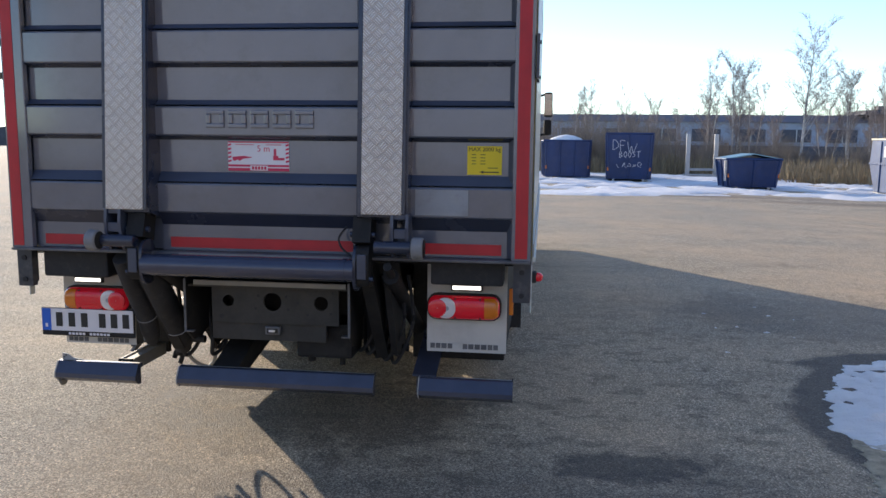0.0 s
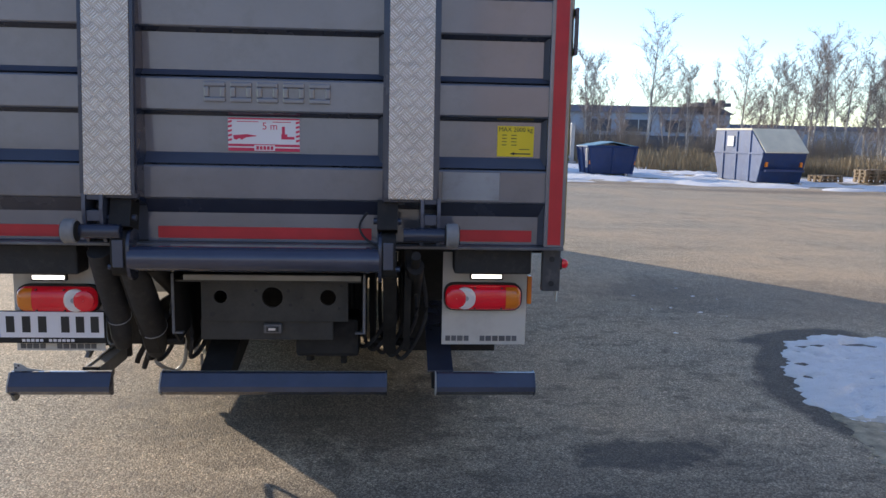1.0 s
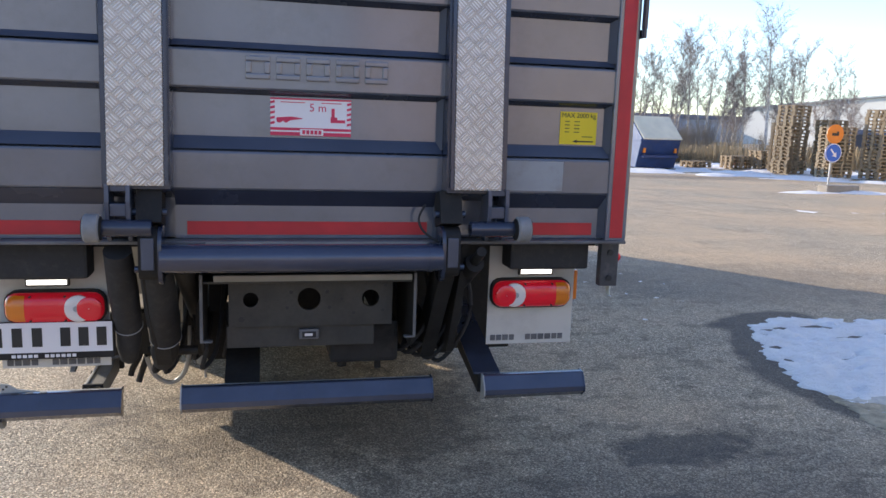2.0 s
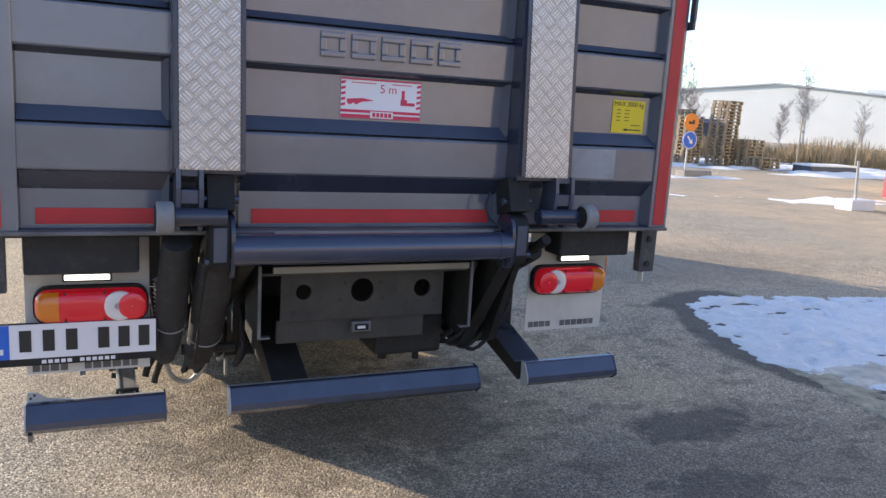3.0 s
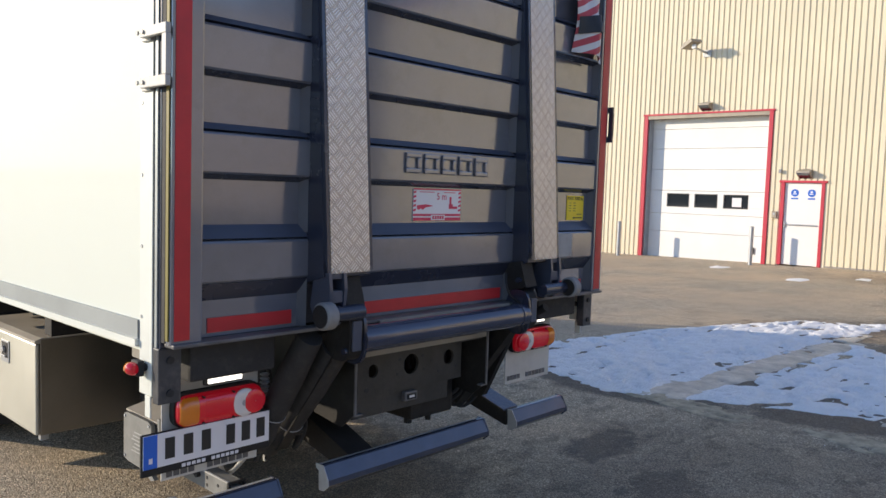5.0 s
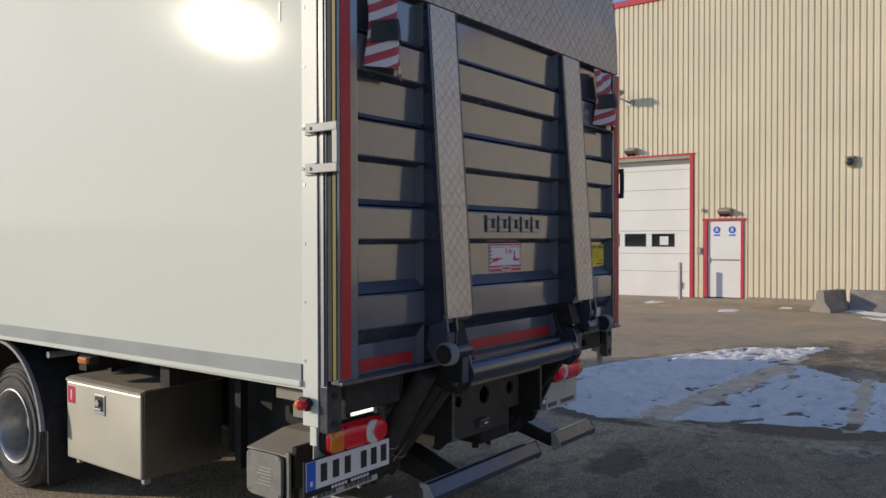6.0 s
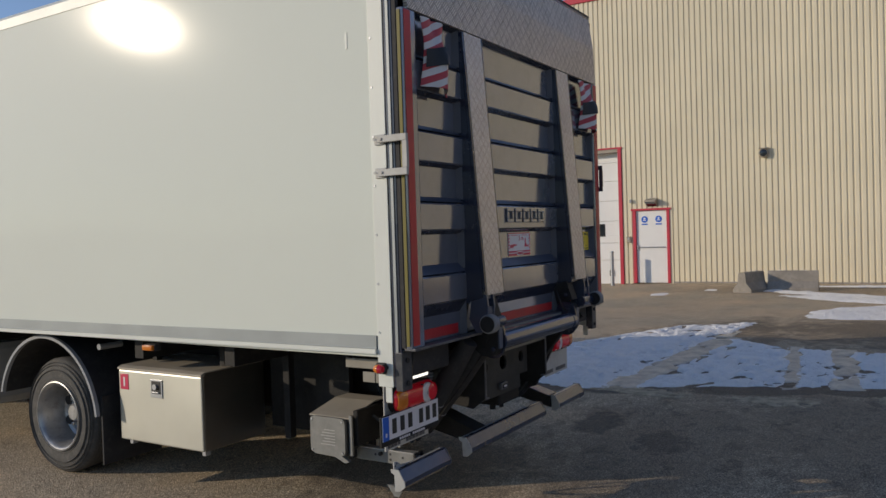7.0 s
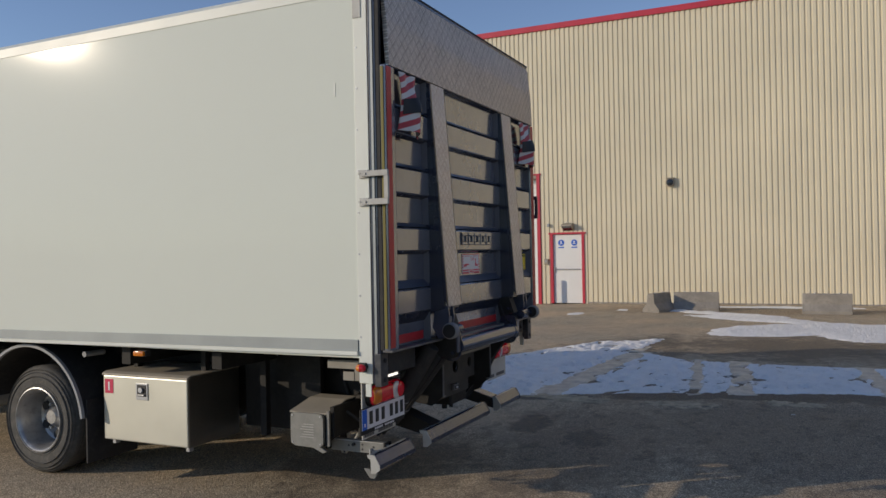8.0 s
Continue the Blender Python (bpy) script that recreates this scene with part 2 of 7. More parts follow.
M_WHITE = mat("white_panel", (0.65, 0.68, 0.61), 0.6, var=0.02, scale=0.8, bump=0.0, coat=0.22, spec=0.2, coat_rough=0.088)
M_WHITEPOST = mat("white_edge", (0.66, 0.68, 0.62), 0.45, var=0.04, bump=0.02)
M_ALU = mat("aluminium", (0.30, 0.325, 0.325), 0.45, 0.25, var=0.08, scale=4, bump=0.03)
M_ALUDULL = mat("dull_aluminium", (0.40, 0.40, 0.38), 0.55, 0.1, var=0.15, scale=5, bump=0.05, dirt=(0.3, 0.28, 0.25))
M_STEEL = mat("stainless_sheet", (0.53, 0.525, 0.47), 0.48, 0.85, var=0.06, scale=2, fine=120, bump=0.04)
M_PLATFORM = mat("platform_grey_lacquer", (0.124, 0.135, 0.165), 0.15, 0.0, var=0.12, scale=2.5, bump=0.01, coat=1.0, dirt=(0.092, 0.097, 0.104), spec=1.0)
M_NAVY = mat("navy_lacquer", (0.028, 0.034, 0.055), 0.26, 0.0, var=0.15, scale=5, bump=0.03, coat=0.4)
M_CHEEKSHADE = mat("matt_grey_cheek_shade", (0.088, 0.094, 0.112), 0.55, 0.0, var=0.12, scale=4, bump=0.02, spec=0.4)
M_SILLSKY = mat("navy_sill_reflection", (0.052, 0.063, 0.092), 0.4, 0.0, var=0.12, scale=4, bump=0.02, coat=0.25)
M_BUMPER = mat("blue_grey_steel", (0.055, 0.064, 0.095), 0.24, 0.25, var=0.15, scale=6, bump=0.03, coat=0.45, dirt=(0.06, 0.064, 0.075), spec=0.6)
M_BLACK = mat("black_chassis", (0.019, 0.018, 0.017), 0.65, 0.0, var=0.35, scale=6, bump=0.2, dirt=(0.042, 0.038, 0.033), spec=0.3)
M_TUBE = mat("navy_gloss", (0.042, 0.050, 0.082), 0.2, 0.0, var=0.12, scale=5, bump=0.02, coat=0.7)
M_CHANNEL = mat("weathered_zinc", (0.21, 0.21, 0.198), 0.55, 0.3, var=0.2, scale=8, bump=0.08, dirt=(0.30, 0.29, 0.27))
M_BEAM = mat("dusty_dark_plate", (0.055, 0.052, 0.046), 0.65, 0.0, var=0.3, scale=5, bump=0.2, dirt=(0.075, 0.068, 0.058), spec=0.3)
M_HINGE = mat("blue_grey_hinge", (0.06, 0.072, 0.105), 0.35, 0.1, var=0.15, scale=8, bump=0.05, coat=0.3)
M_BEIGE = mat("beige_edge", (0.27, 0.25, 0.21), 0.6, 0.0, var=0.15, scale=6, bump=0.05)
M_SLUSH = mat("beige_slush", (0.60, 0.54, 0.44), 0.5, var=0.35, scale=5, fine=45, bump=0.8, dirt=(0.30, 0.26, 0.20))
M_SAND = mat("sandy_grit", (0.50, 0.405, 0.265), 0.9, var=0.4, scale=9, fine=110, bump=1.0, dirt=(0.20, 0.17, 0.13))
M_PANEL = mat("grey_white_sheet", (0.56, 0.54, 0.49), 0.5, var=0.06, scale=3, bump=0.02, dirt=(0.42, 0.40, 0.36))
M_BOXTOP = mat("dusty_steel_top", (0.40, 0.36, 0.30), 0.6, 0.1, var=0.12, scale=4, bump=0.03)
M_BOXSHADE = mat("shaded_box_steel", (0.25, 0.23, 0.195), 0.36, 0.9, var=0.12, scale=3, fine=120, bump=0.04)
M_LIP = mat("worn_dark_edge", (0.12, 0.12, 0.125), 0.5, 0.2, var=0.3, scale=7, bump=0.1, dirt=(0.2, 0.19, 0.17))
M_BRACKET = mat("dark_grey_steel", (0.05, 0.054, 0.062), 0.42, 0.2, var=0.2, scale=7, bump=0.08, dirt=(0.16, 0.15, 0.14))
M_RUBBER = mat("rubber", (0.022, 0.022, 0.023), 0.75, 0.0, var=0.3, scale=10, bump=0.25, dirt=(0.06, 0.055, 0.05))
M_TYRE = mat("tyre_rubber", (0.07, 0.067, 0.062), 0.8, 0.0, var=0.3, scale=9, bump=0.25, dirt=(0.16, 0.145, 0.12))
M_RIM = mat("rim_steel", (0.40, 0.395, 0.385), 0.38, 0.6, var=0.2, scale=9, bump=0.1, dirt=(0.15, 0.14, 0.12))
M_REDTAPE = mat("red_tape", (0.52, 0.024, 0.030), 0.45, 0.0, var=0.12, scale=8, fine=200, bump=0.05)
M_YELLOWTAPE = mat("yellow_edge", (0.16, 0.13, 0.018), 0.6, 0.0, var=0.2, bump=0.0)
M_ROLLER = mat("grey_roller", (0.22, 0.22, 0.22), 0.7, var=0.2, scale=12, bump=0.1)
M_PLASTICGREY = mat("grey_plastic", (0.30, 0.31, 0.32), 0.5, var=0.1, scale=6, bump=0.05, dirt=(0.2, 0.19, 0.17))
M_LAMPRED = mat("red_lens", (0.46, 0.008, 0.020), 0.14, var=0.08, fine=400, bump=0.02, coat=0.6, glow=0.09)
M_LAMPAMBER = mat("amber_lens", (0.60, 0.17, 0.015), 0.14, var=0.06, bump=0.02, coat=0.6, glow=0.022)
M_LAMPWHITE = mat("clear_lens", (0.72, 0.68, 0.66), 0.12, var=0.05, bump=0.02, coat=0.6)
M_LED = mat("led_strip", (1.0, 1.0, 0.97), 0.3, var=0.0, bump=0.0, glow=0.98)
M_SIGNRED = mat("red_print", (0.62, 0.03, 0.09), 0.4, var=0.05, bump=0.0)
M_PAPER = mat("white_sticker", (0.76, 0.74, 0.75), 0.4, var=0.04, bump=0.0)
M_YELLOW = mat("yellow_sticker", (0.78, 0.58, 0.02), 0.4, var=0.05, bump=0.0)
M_INK = mat("black_print", (0.02, 0.02, 0.02), 0.5, var=0.1, bump=0.0)
M_BLUEBAND = mat("blue_print", (0.01, 0.12, 0.55), 0.4, var=0.05, bump=0.0)
M_CLADDING = mat("cream_cladding", (0.72, 0.635, 0.465), 0.5, var=0.05, scale=0.5, fine=30, bump=0.02)
M_TRIMRED = mat("red_trim", (0.52, 0.035, 0.06), 0.45, var=0.1, scale=1.5, bump=0.02)
M_GATE = mat("white_gate_panel", (0.78, 0.77, 0.74), 0.45, var=0.04, scale=1.2, bump=0.03)
M_CONCRETE = mat("concrete", (0.30, 0.27, 0.23), 0.85, var=0.25, scale=3, fine=50, bump=0.4, dirt=(0.16, 0.14, 0.12))
M_GALV = mat("galvanised", (0.42, 0.43, 0.44), 0.45, 0.6, var=0.12, scale=6, bump=0.05)
M_DARKLAMP = mat("bronze_housing", (0.33, 0.285, 0.225), 0.5, 0.2, var=0.15, bump=0.05)
M_SKIP = mat("blue_skip_paint", (0.012, 0.038, 0.125), 0.45, var=0.25, scale=1.5, bump=0.05, dirt=(0.05, 0.06, 0.12))
M_SKIPLIT = mat("sunlit_blue_skip_paint", (0.055, 0.11, 0.235), 0.5, var=0.2, scale=1.5, bump=0.05, dirt=(0.12, 0.18, 0.28))
M_LID = mat("cream_lid", (0.86, 0.77, 0.56), 0.5, var=0.12, scale=1.5, bump=0.05)
M_TARP = mat("teal_lid", (0.20, 0.38, 0.45), 0.5, var=0.2, scale=2, bump=0.1)
M_WOOD = mat("pallet_wood", (0.36, 0.275, 0.18), 0.8, var=0.3, scale=2, fine=25, bump=0.3, dirt=(0.18, 0.15, 0.11))
M_BARK = mat("birch_bark", (0.66, 0.61, 0.55), 0.8, var=0.3, scale=3, fine=14, bump=0.3, dirt=(0.18, 0.15, 0.13))
M_TWIG = mat("twigs", (0.33, 0.275, 0.25), 0.85, var=0.25, scale=2, bump=0.0)
M_SCRUB = mat("scrub_stems", (0.27, 0.215, 0.165), 0.9, var=0.35, scale=0.5, fine=6, bump=0.0)
M_REED = mat("dry_reed", (0.34, 0.26, 0.155), 0.9, var=0.4, scale=0.6, fine=6, bump=0.0, dirt=(0.18, 0.14, 0.09))
M_BLUEWALL = mat("blue_grey_wall", (0.36, 0.40, 0.47), 0.6, var=0.1, scale=0.3, fine=2, bump=0.0)
M_SLATE = mat("dark_roof", (0.075, 0.08, 0.10), 0.6, var=0.15, scale=0.3, bump=0.0)
M_PALEWALL = mat("pale_wall", (0.66, 0.66, 0.62), 0.6, var=0.06, scale=0.2, bump=0.0)
M_NAVYHALL = mat("dark_blue_cladding", (0.03, 0.038, 0.065), 0.6, var=0.15, scale=0.3, fine=3, bump=0.0)
M_PALEHALL = mat("blue_grey_cladding", (0.30, 0.345, 0.42), 0.6, var=0.15, scale=0.3, fine=3, bump=0.0)
M_ROSEHALL = mat("rose_grey_cladding", (0.42, 0.36, 0.36), 0.6, var=0.15, scale=0.3, fine=3, bump=0.0)
M_TANHALL = mat("tan_cladding", (0.50, 0.425, 0.36), 0.6, var=0.15, scale=0.3, fine=3, bump=0.0)
M_ORANGE = mat("orange_sign", (0.80, 0.22, 0.02), 0.4, var=0.05, bump=0.0)
M_GLASS = glass_material("dark_glass")
M_MIRROR, _nt, _b = shader("mirror_glass")
_b.inputs["Metallic"].default_value, _b.inputs["Roughness"].default_value = 1.0, 0.02
M_WOODS = mat("far_woods", (0.075, 0.075, 0.085), 0.95, var=0.4, scale=0.2, fine=1.5, bump=0.0)


# ---- mesh tools ----
class Mesh:
    """Collects vertices and faces of one part, in world metres."""

    def __init__(self):
        self.v, self.f = [], []

    def add(self, vs, fs):
        k = len(self.v)
        self.v += [tuple(p) for p in vs]
        self.f += [tuple(i + k for i in q) for q in fs]
        return self

    def box(self, x0, x1, y0, y1, z0, z1, b=0.0):
        """A box with chamfered edges of width b."""
        if b <= 0:
            vs = [(x, y, z) for x in (x0, x1) for y in (y0, y1) for z in (z0, z1)]
            return self.add(vs, [(0, 1, 3, 2), (4, 6, 7, 5), (0, 4, 5, 1), (2, 3, 7, 6), (0, 2, 6, 4), (1, 5, 7, 3)])
        bm = bmesh.new()
        bmesh.ops.create_cube(bm, size=1)
        for p in bm.verts:
            p.co = ((x0 + x1) / 2 + p.co.x * (x1 - x0), (y0 + y1) / 2 + p.co.y * (y1 - y0), (z0 + z1) / 2 + p.co.z * (z1 - z0))
        bmesh.ops.bevel(bm, geom=bm.edges[:], offset=min(b, 0.45 * min(abs(x1 - x0), abs(y1 - y0), abs(z1 - z0))), segments=2, affect="EDGES", profile=0.6)
        bm.verts.index_update()
        self.add([p.co[:] for p in bm.verts], [[p.index for p in q.verts] for q in bm.faces])
        bm.free()
        return self

    def tube(self, a, c, r, r2=None, n=16, caps=True):
        a, c = Vector(a), Vector(c)
        r2 = r if r2 is None else r2
        rot = (c - a).to_track_quat("Z", "Y").to_matrix()
        vs = []
        for p, rr in ((a, r), (c, r2)):
            vs += [p + rot @ Vector((rr * math.cos(2 * math.pi * k / n), rr * math.sin(2 * math.pi * k / n), 0)) for k in range(n)]
        fs = [(k, (k + 1) % n, n + (k + 1) % n, n + k) for k in range(n)]
        if caps:
            fs += [tuple(reversed(range(n))), tuple(range(n, 2 * n))]
        return self.add(vs, fs)

    def prism(self, pts, axis, a, c):
        """Closed outline pts, two numbers each, pushed along an axis from a to c."""
        n = len(pts)
        vs = []
        for w in (a, c):
            for u, v in pts:
                vs.append({"x": (w, u, v), "y": (u, w, v), "z": (u, v, w)}[axis])
        fs = [(k, (k + 1) % n, n + (k + 1) % n, n + k) for k in range(n)] + [tuple(reversed(range(n))), tuple(range(n, 2 * n))]
        return self.add(vs, fs)

    def path(self, pts, r, n=8):
        """A smooth hose through the points."""
        ps = [Vector(p) for p in pts]
        fine = []
        for i in range(len(ps) - 1):
            p0, p1, p2, p3 = ps[max(0, i - 1)], ps[i], ps[i + 1], ps[min(len(ps) - 1, i + 2)]
            for k in range(6):
                t = k / 6
                fine.append(0.5 * (2 * p1 + (p2 - p0) * t + (2 * p0 - 5 * p1 + 4 * p2 - p3) * t * t + (3 * p1 - p0 - 3 * p2 + p3) * t ** 3))
        fine.append(ps[-1])
        vs, fs = [], []
        for i, p in enumerate(fine):
            d = fine[min(i + 1, len(fine) - 1)] - fine[max(i - 1, 0)]
            rot = d.to_track_quat("Z", "Y").to_matrix()
            vs += [p + rot @ Vector((r * math.cos(2 * math.pi * k / n), r * math.sin(2 * math.pi * k / n), 0)) for k in range(n)]
            if i:
                fs += [((i - 1) * n + k, (i - 1) * n + (k + 1) % n, i * n + (k + 1) % n, i * n + k) for k in range(n)]
        return self.add(vs, fs)

    def lathe(self, prof, centre, axis="x", n=40):
        """Profile of (along the axis, radius), turned about the axis through centre."""
        cx, cy, cz = centre
        vs, fs = [], []
        for a, r in prof:
            for k in range(n):
                c, s = r * math.cos(2 * math.pi * k / n), r * math.sin(2 * math.pi * k / n)
                vs.append((cx + a, cy + c, cz + s) if axis == "x" else (cx + c, cy + a, cz + s) if axis == "y" else (cx + c, cy + s, cz + a))
        for i in range(len(prof) - 1):
            fs += [(i * n + k, i * n + (k + 1) % n, (i + 1) * n + (k + 1) % n, (i + 1) * n + k) for k in range(n)]
        return self.add(vs, fs)

    def turned(self, k0, m):
        """Moves the vertices from k0 on by the matrix m."""
        self.v[k0:] = [tuple(m @ Vector(p)) for p in self.v[k0:]]
        return self


ORIGIN = {}


def mesh_of(name, b, material, origin=(0, 0, 0), smooth=False):
    me = bpy.data.meshes.new(name)
    o = Vector(origin)
    me.from_pydata([tuple(Vector(p) - o) for p in b.v], [], b.f)
    bm = bmesh.new()
    bm.from_mesh(me)
    bmesh.ops.recalc_face_normals(bm, faces=bm.faces[:])
    bm.to_mesh(me)
    bm.free()
    me.materials.append(material)
    if smooth:
        for p in me.polygons:
            p.use_smooth = True
        me.set_sharp_from_angle(angle=radians(38))
    return me


def thing(name, at, label, category, group="", kind=""):
    ob = new(name)
    ob.location = at
    ob.empty_display_size = 0.1
    ORIGIN[ob] = Vector(at)
    return tagged(ob, label, category, group, kind)


def part(name, b, material, parent, label="", smooth=False, kind=""):
    o = ORIGIN[parent]
    ob = new(name, mesh_of(name, b, material, o, smooth))
    ob.parent = parent
    ORIGIN[ob] = o
    return tagged(ob, label, kind=kind)


def solid(name, b, material, label, category, group="", kind="", smooth=False):
    ob = new(name, mesh_of(name, b, material, (0, 0, 0), smooth))
    ORIGIN[ob] = Vector((0, 0, 0))
    return tagged(ob, label, category, group, kind)


def letters(text, size, place, material, parent, name="lettering"):
    """Built-in font, standing upright and facing -y, its lower left corner at place."""
    cu = bpy.data.curves.new(name, "FONT")
    cu.body, cu.size, cu.extrude = text, size, 0.0004
    tmp = bpy.data.objects.new(name, cu)
    me = bpy.data.meshes.new_from_object(tmp)
    bpy.data.objects.remove(tmp)
    me.transform(Matrix.Translation(Vector(place) - ORIGIN[parent]) @ Matrix.Rotation(radians(90), 4, "X"))
    me.materials.clear()
    me.materials.append(material)
    ob = new(name, me)
    ob.parent = parent
    ORIGIN[ob] = ORIGIN[parent]
    return ob


# ---- ground and snow ----
def smooth01(t):
    t = max(0.0, min(1.0, t))
    return t * t * (3 - 2 * t)


def ground_z(x, y):
    """The yard falls a hand's width towards the warehouse and the far edge."""
    a = smooth01((x - 1.0) / 14.0)
    far = 1 - math.exp(-max(0.0, y - 7.0) / 9.0)
    z = -0.09 * a - 0.20 * smooth01((x - 1.5) / 11.0) * far - 0.16 * smooth01((y - 16) / 18.0) * (1 - smooth01((x - 1.5) / 11.0))
    return z + 0.006 * noise.noise((x * 0.4, y * 0.4, 3.0))


def axis_steps(lo, hi, step, reach):
    out, d = [lo + step * k for k in range(int((hi - lo) / step) + 1)], step
    while out[-1] < reach:
        d *= 1.5
        out.append(out[-1] + d)
    d = step
    while out[0] > -reach:
        d *= 1.5
        out.insert(0, out[0] - d)
    return out


def build_ground():
    xs, ys = axis_steps(-14, 30, 0.5, 2500), axis_steps(-10, 50, 0.5, 2500)
    b = Mesh()
    b.v = [(x, y, ground_z(x, y)) for y in ys for x in xs]
    n = len(xs)
    b.f = [(j * n + i, j * n + i + 1, (j + 1) * n + i + 1, (j + 1) * n + i) for j in range(len(ys) - 1) for i in range(n - 1)]
    solid("ground", b, M_ASPHALT, "worn grey-brown asphalt yard with damp patches and painted truck shade", "ground", kind="structure", smooth=True)


def blob(x, y, cx, cy, rx, ry, ang=0.0):
    c, s = math.cos(radians(ang)), math.sin(radians(ang))
    u, v = (x - cx) * c + (y - cy) * s, -(x - cx) * s + (y - cy) * c
    return (1 - math.hypot(u / rx, v / ry)) * min(rx, ry)


def band(x, y, x0, y0, x1, y1, w):
    d = Vector((x1 - x0, y1 - y0))
    t = max(0.0, min(1.0, ((x - x0) * d.x + (y - y0) * d.y) / d.length_squared))
    return w - math.hypot(x - x0 - t * d.x, y - y0 - t * d.y)


def snow_sheet(name, field, x0, x1, y0, y1, step, thick, wob, label, material=None, category="snow"):
    """A sheet of old snow where field(x, y) > 0, thinning out to a ragged edge."""
    nx, ny = int((x1 - x0) / step), int((y1 - y0) / step)
    b, index, val = Mesh(), {}, {}
    for j in range(ny + 1):
        for i in range(nx + 1):
            x, y = x0 + i * step, y0 + j * step
            f = field(x, y)
            if abs(f) < 2 * wob + 0.4:
                f += wob * (noise.fractal((x * 0.9, y * 0.9, 1.7), 1.0, 2.1, 5) * 0.55 + 0.3 * noise.noise((x * 6, y * 6, 8.0)) + 0.16 * noise.noise((x * 17, y * 17, 3.0)))
            val[i, j] = f

    def vert(i, j):
        if (i, j) not in index:
            x, y, f = x0 + i * step, y0 + j * step, val[i, j]
            rise = smooth01(f / (0.12 + thick * 3))
            z = ground_z(x, y) + 0.006 + thick * rise * (0.75 + 0.6 * noise.noise((x * 2.2, y * 2.2, 4.0))) + 0.3 * thick * rise * noise.noise((x * 9, y * 9, 2.0))
            index[i, j] = len(b.v)
            b.v.append((x, y, z))
        return index[i, j]

    def cut(p, q):
        key = (p, q) if p < q else (q, p)
        if key not in index:
            (pi, pj), (qi, qj) = key
            u = val[key[0]] / (val[key[0]] - val[key[1]])
            x, y = x0 + (pi + (qi - pi) * u) * step, y0 + (pj + (qj - pj) * u) * step
            index[key] = len(b.v)
            b.v.append((x, y, ground_z(x, y) - 0.002))
        return index[key]
    for j in range(ny):
        for i in range(nx):
            ring, poly = [(i, j), (i + 1, j), (i + 1, j + 1), (i, j + 1)], []
            for k in range(4):
                p, q = ring[k], ring[(k + 1) % 4]
                if val[p] > 0:
                    poly.append(vert(*p))
                if (val[p] > 0) != (val[q] > 0):
                    poly.append(cut(p, q))
            if len(poly) > 2:
                b.f.append(tuple(poly))
    return solid(name, b, material or M_SNOW, label, category, "snow patches", "stuff", smooth=True)


SNOW_EDGE = [(1.70, 4.42), (1.84, 5.05), (2.16, 5.70), (2.62, 6.0), (3.4, 5.9), (4.7, 5.66), (7.3, 4.85), (8.0, 3.8), (6.0, 3.9), (5.25, 2.95), (5.0, 1.2), (5.2, -2.6), (3.3, -2.6), (3.0, 1.0), (2.55, 2.3), (2.2, 3.3)]


def inside(x, y, ring):
    """Distance to the ring, positive within it."""
    best, odd = 1e9, False
    for (xa, ya), (xb, yb) in zip(ring, ring[1:] + ring[:1]):
        best = min(best, -band(x, y, xa, ya, xb, yb, 0.0))
        if (ya > y) != (yb > y) and x < (xb - xa) * (y - ya) / (yb - ya) + xa:
            odd = not odd
    return best if odd else -best


TRACKS = ((1.9, 4.04, 6.6, 3.74, 0.17), (2.2, 2.48, 5.5, 2.85, 0.07), (2.2, 2.0, 5.6, 2.3, 0.13), (2.2, 0.45, 5.6, 0.8, 0.11))


def near_snow(x, y):
    f = inside(x, y, SNOW_EDGE)
    for t in TRACKS:
        f = min(f, -1.5 * band(x, y, *t) + 0.16 * noise.fractal((x * 2, y * 6, 0.0), 0.9, 2.2, 4) + 0.03)
    # melt holes drawn out across the patch, thicker towards its rim
    wx, wy = x + 0.25 * noise.noise((x * 2.5, y * 2.5, 31.0)), y + 0.12 * noise.noise((x * 3.5, y * 3.5, 32.0))
    m = noise.noise((wx * 4.0 + wy * 1.5, wy * 8.0, 21.0)) + 0.45 * noise.noise((wx * 11.0, wy * 17.0, 5.0))
    if -0.05 < f < 1.0:
        f = min(f, 0.30 * (0.25 + 0.6 * f - m) + max(0.0, 0.12 - f))
    f += 0.05 * noise.noise((x * 13.0, y * 13.0, 40.0)) + 0.03 * noise.noise((x * 27.0, y * 27.0, 41.0))
    hole = noise.noise((x * 1.9, y * 3.1, 6.0)) - 0.46
    if hole > 0 and f < 0.8:
        f -= hole * (1.4 - f)
    return f


def slush(x, y):
    return min(inside(x, y, SNOW_EDGE) + 0.12, max(band(x, y, *t) for t in TRACKS) + 0.03 + 0.07 * noise.fractal((x * 3, y * 9, 3.0), 0.9, 2.2, 4), 0.5 * (noise.fractal((x * 2.5, y * 5.0, 17.0), 0.9, 2.2, 5) + 0.42))


def sand_verge(x, y):
    f = max(blob(x, y, 1.78, 3.72, 0.18, 0.46, -8), blob(x, y, 1.80, 2.55, 0.22, 0.36, 5), blob(x, y, 2.2, 1.5, 0.17, 0.34, 8))
    return min(f + 0.10 * noise.fractal((x * 5, y * 5, 2.0), 0.9, 2.2, 4), 0.12 * (noise.fractal((x * 11, y * 11, 9.0), 0.7, 2.2, 4) + 0.25 + 2.0 * f))

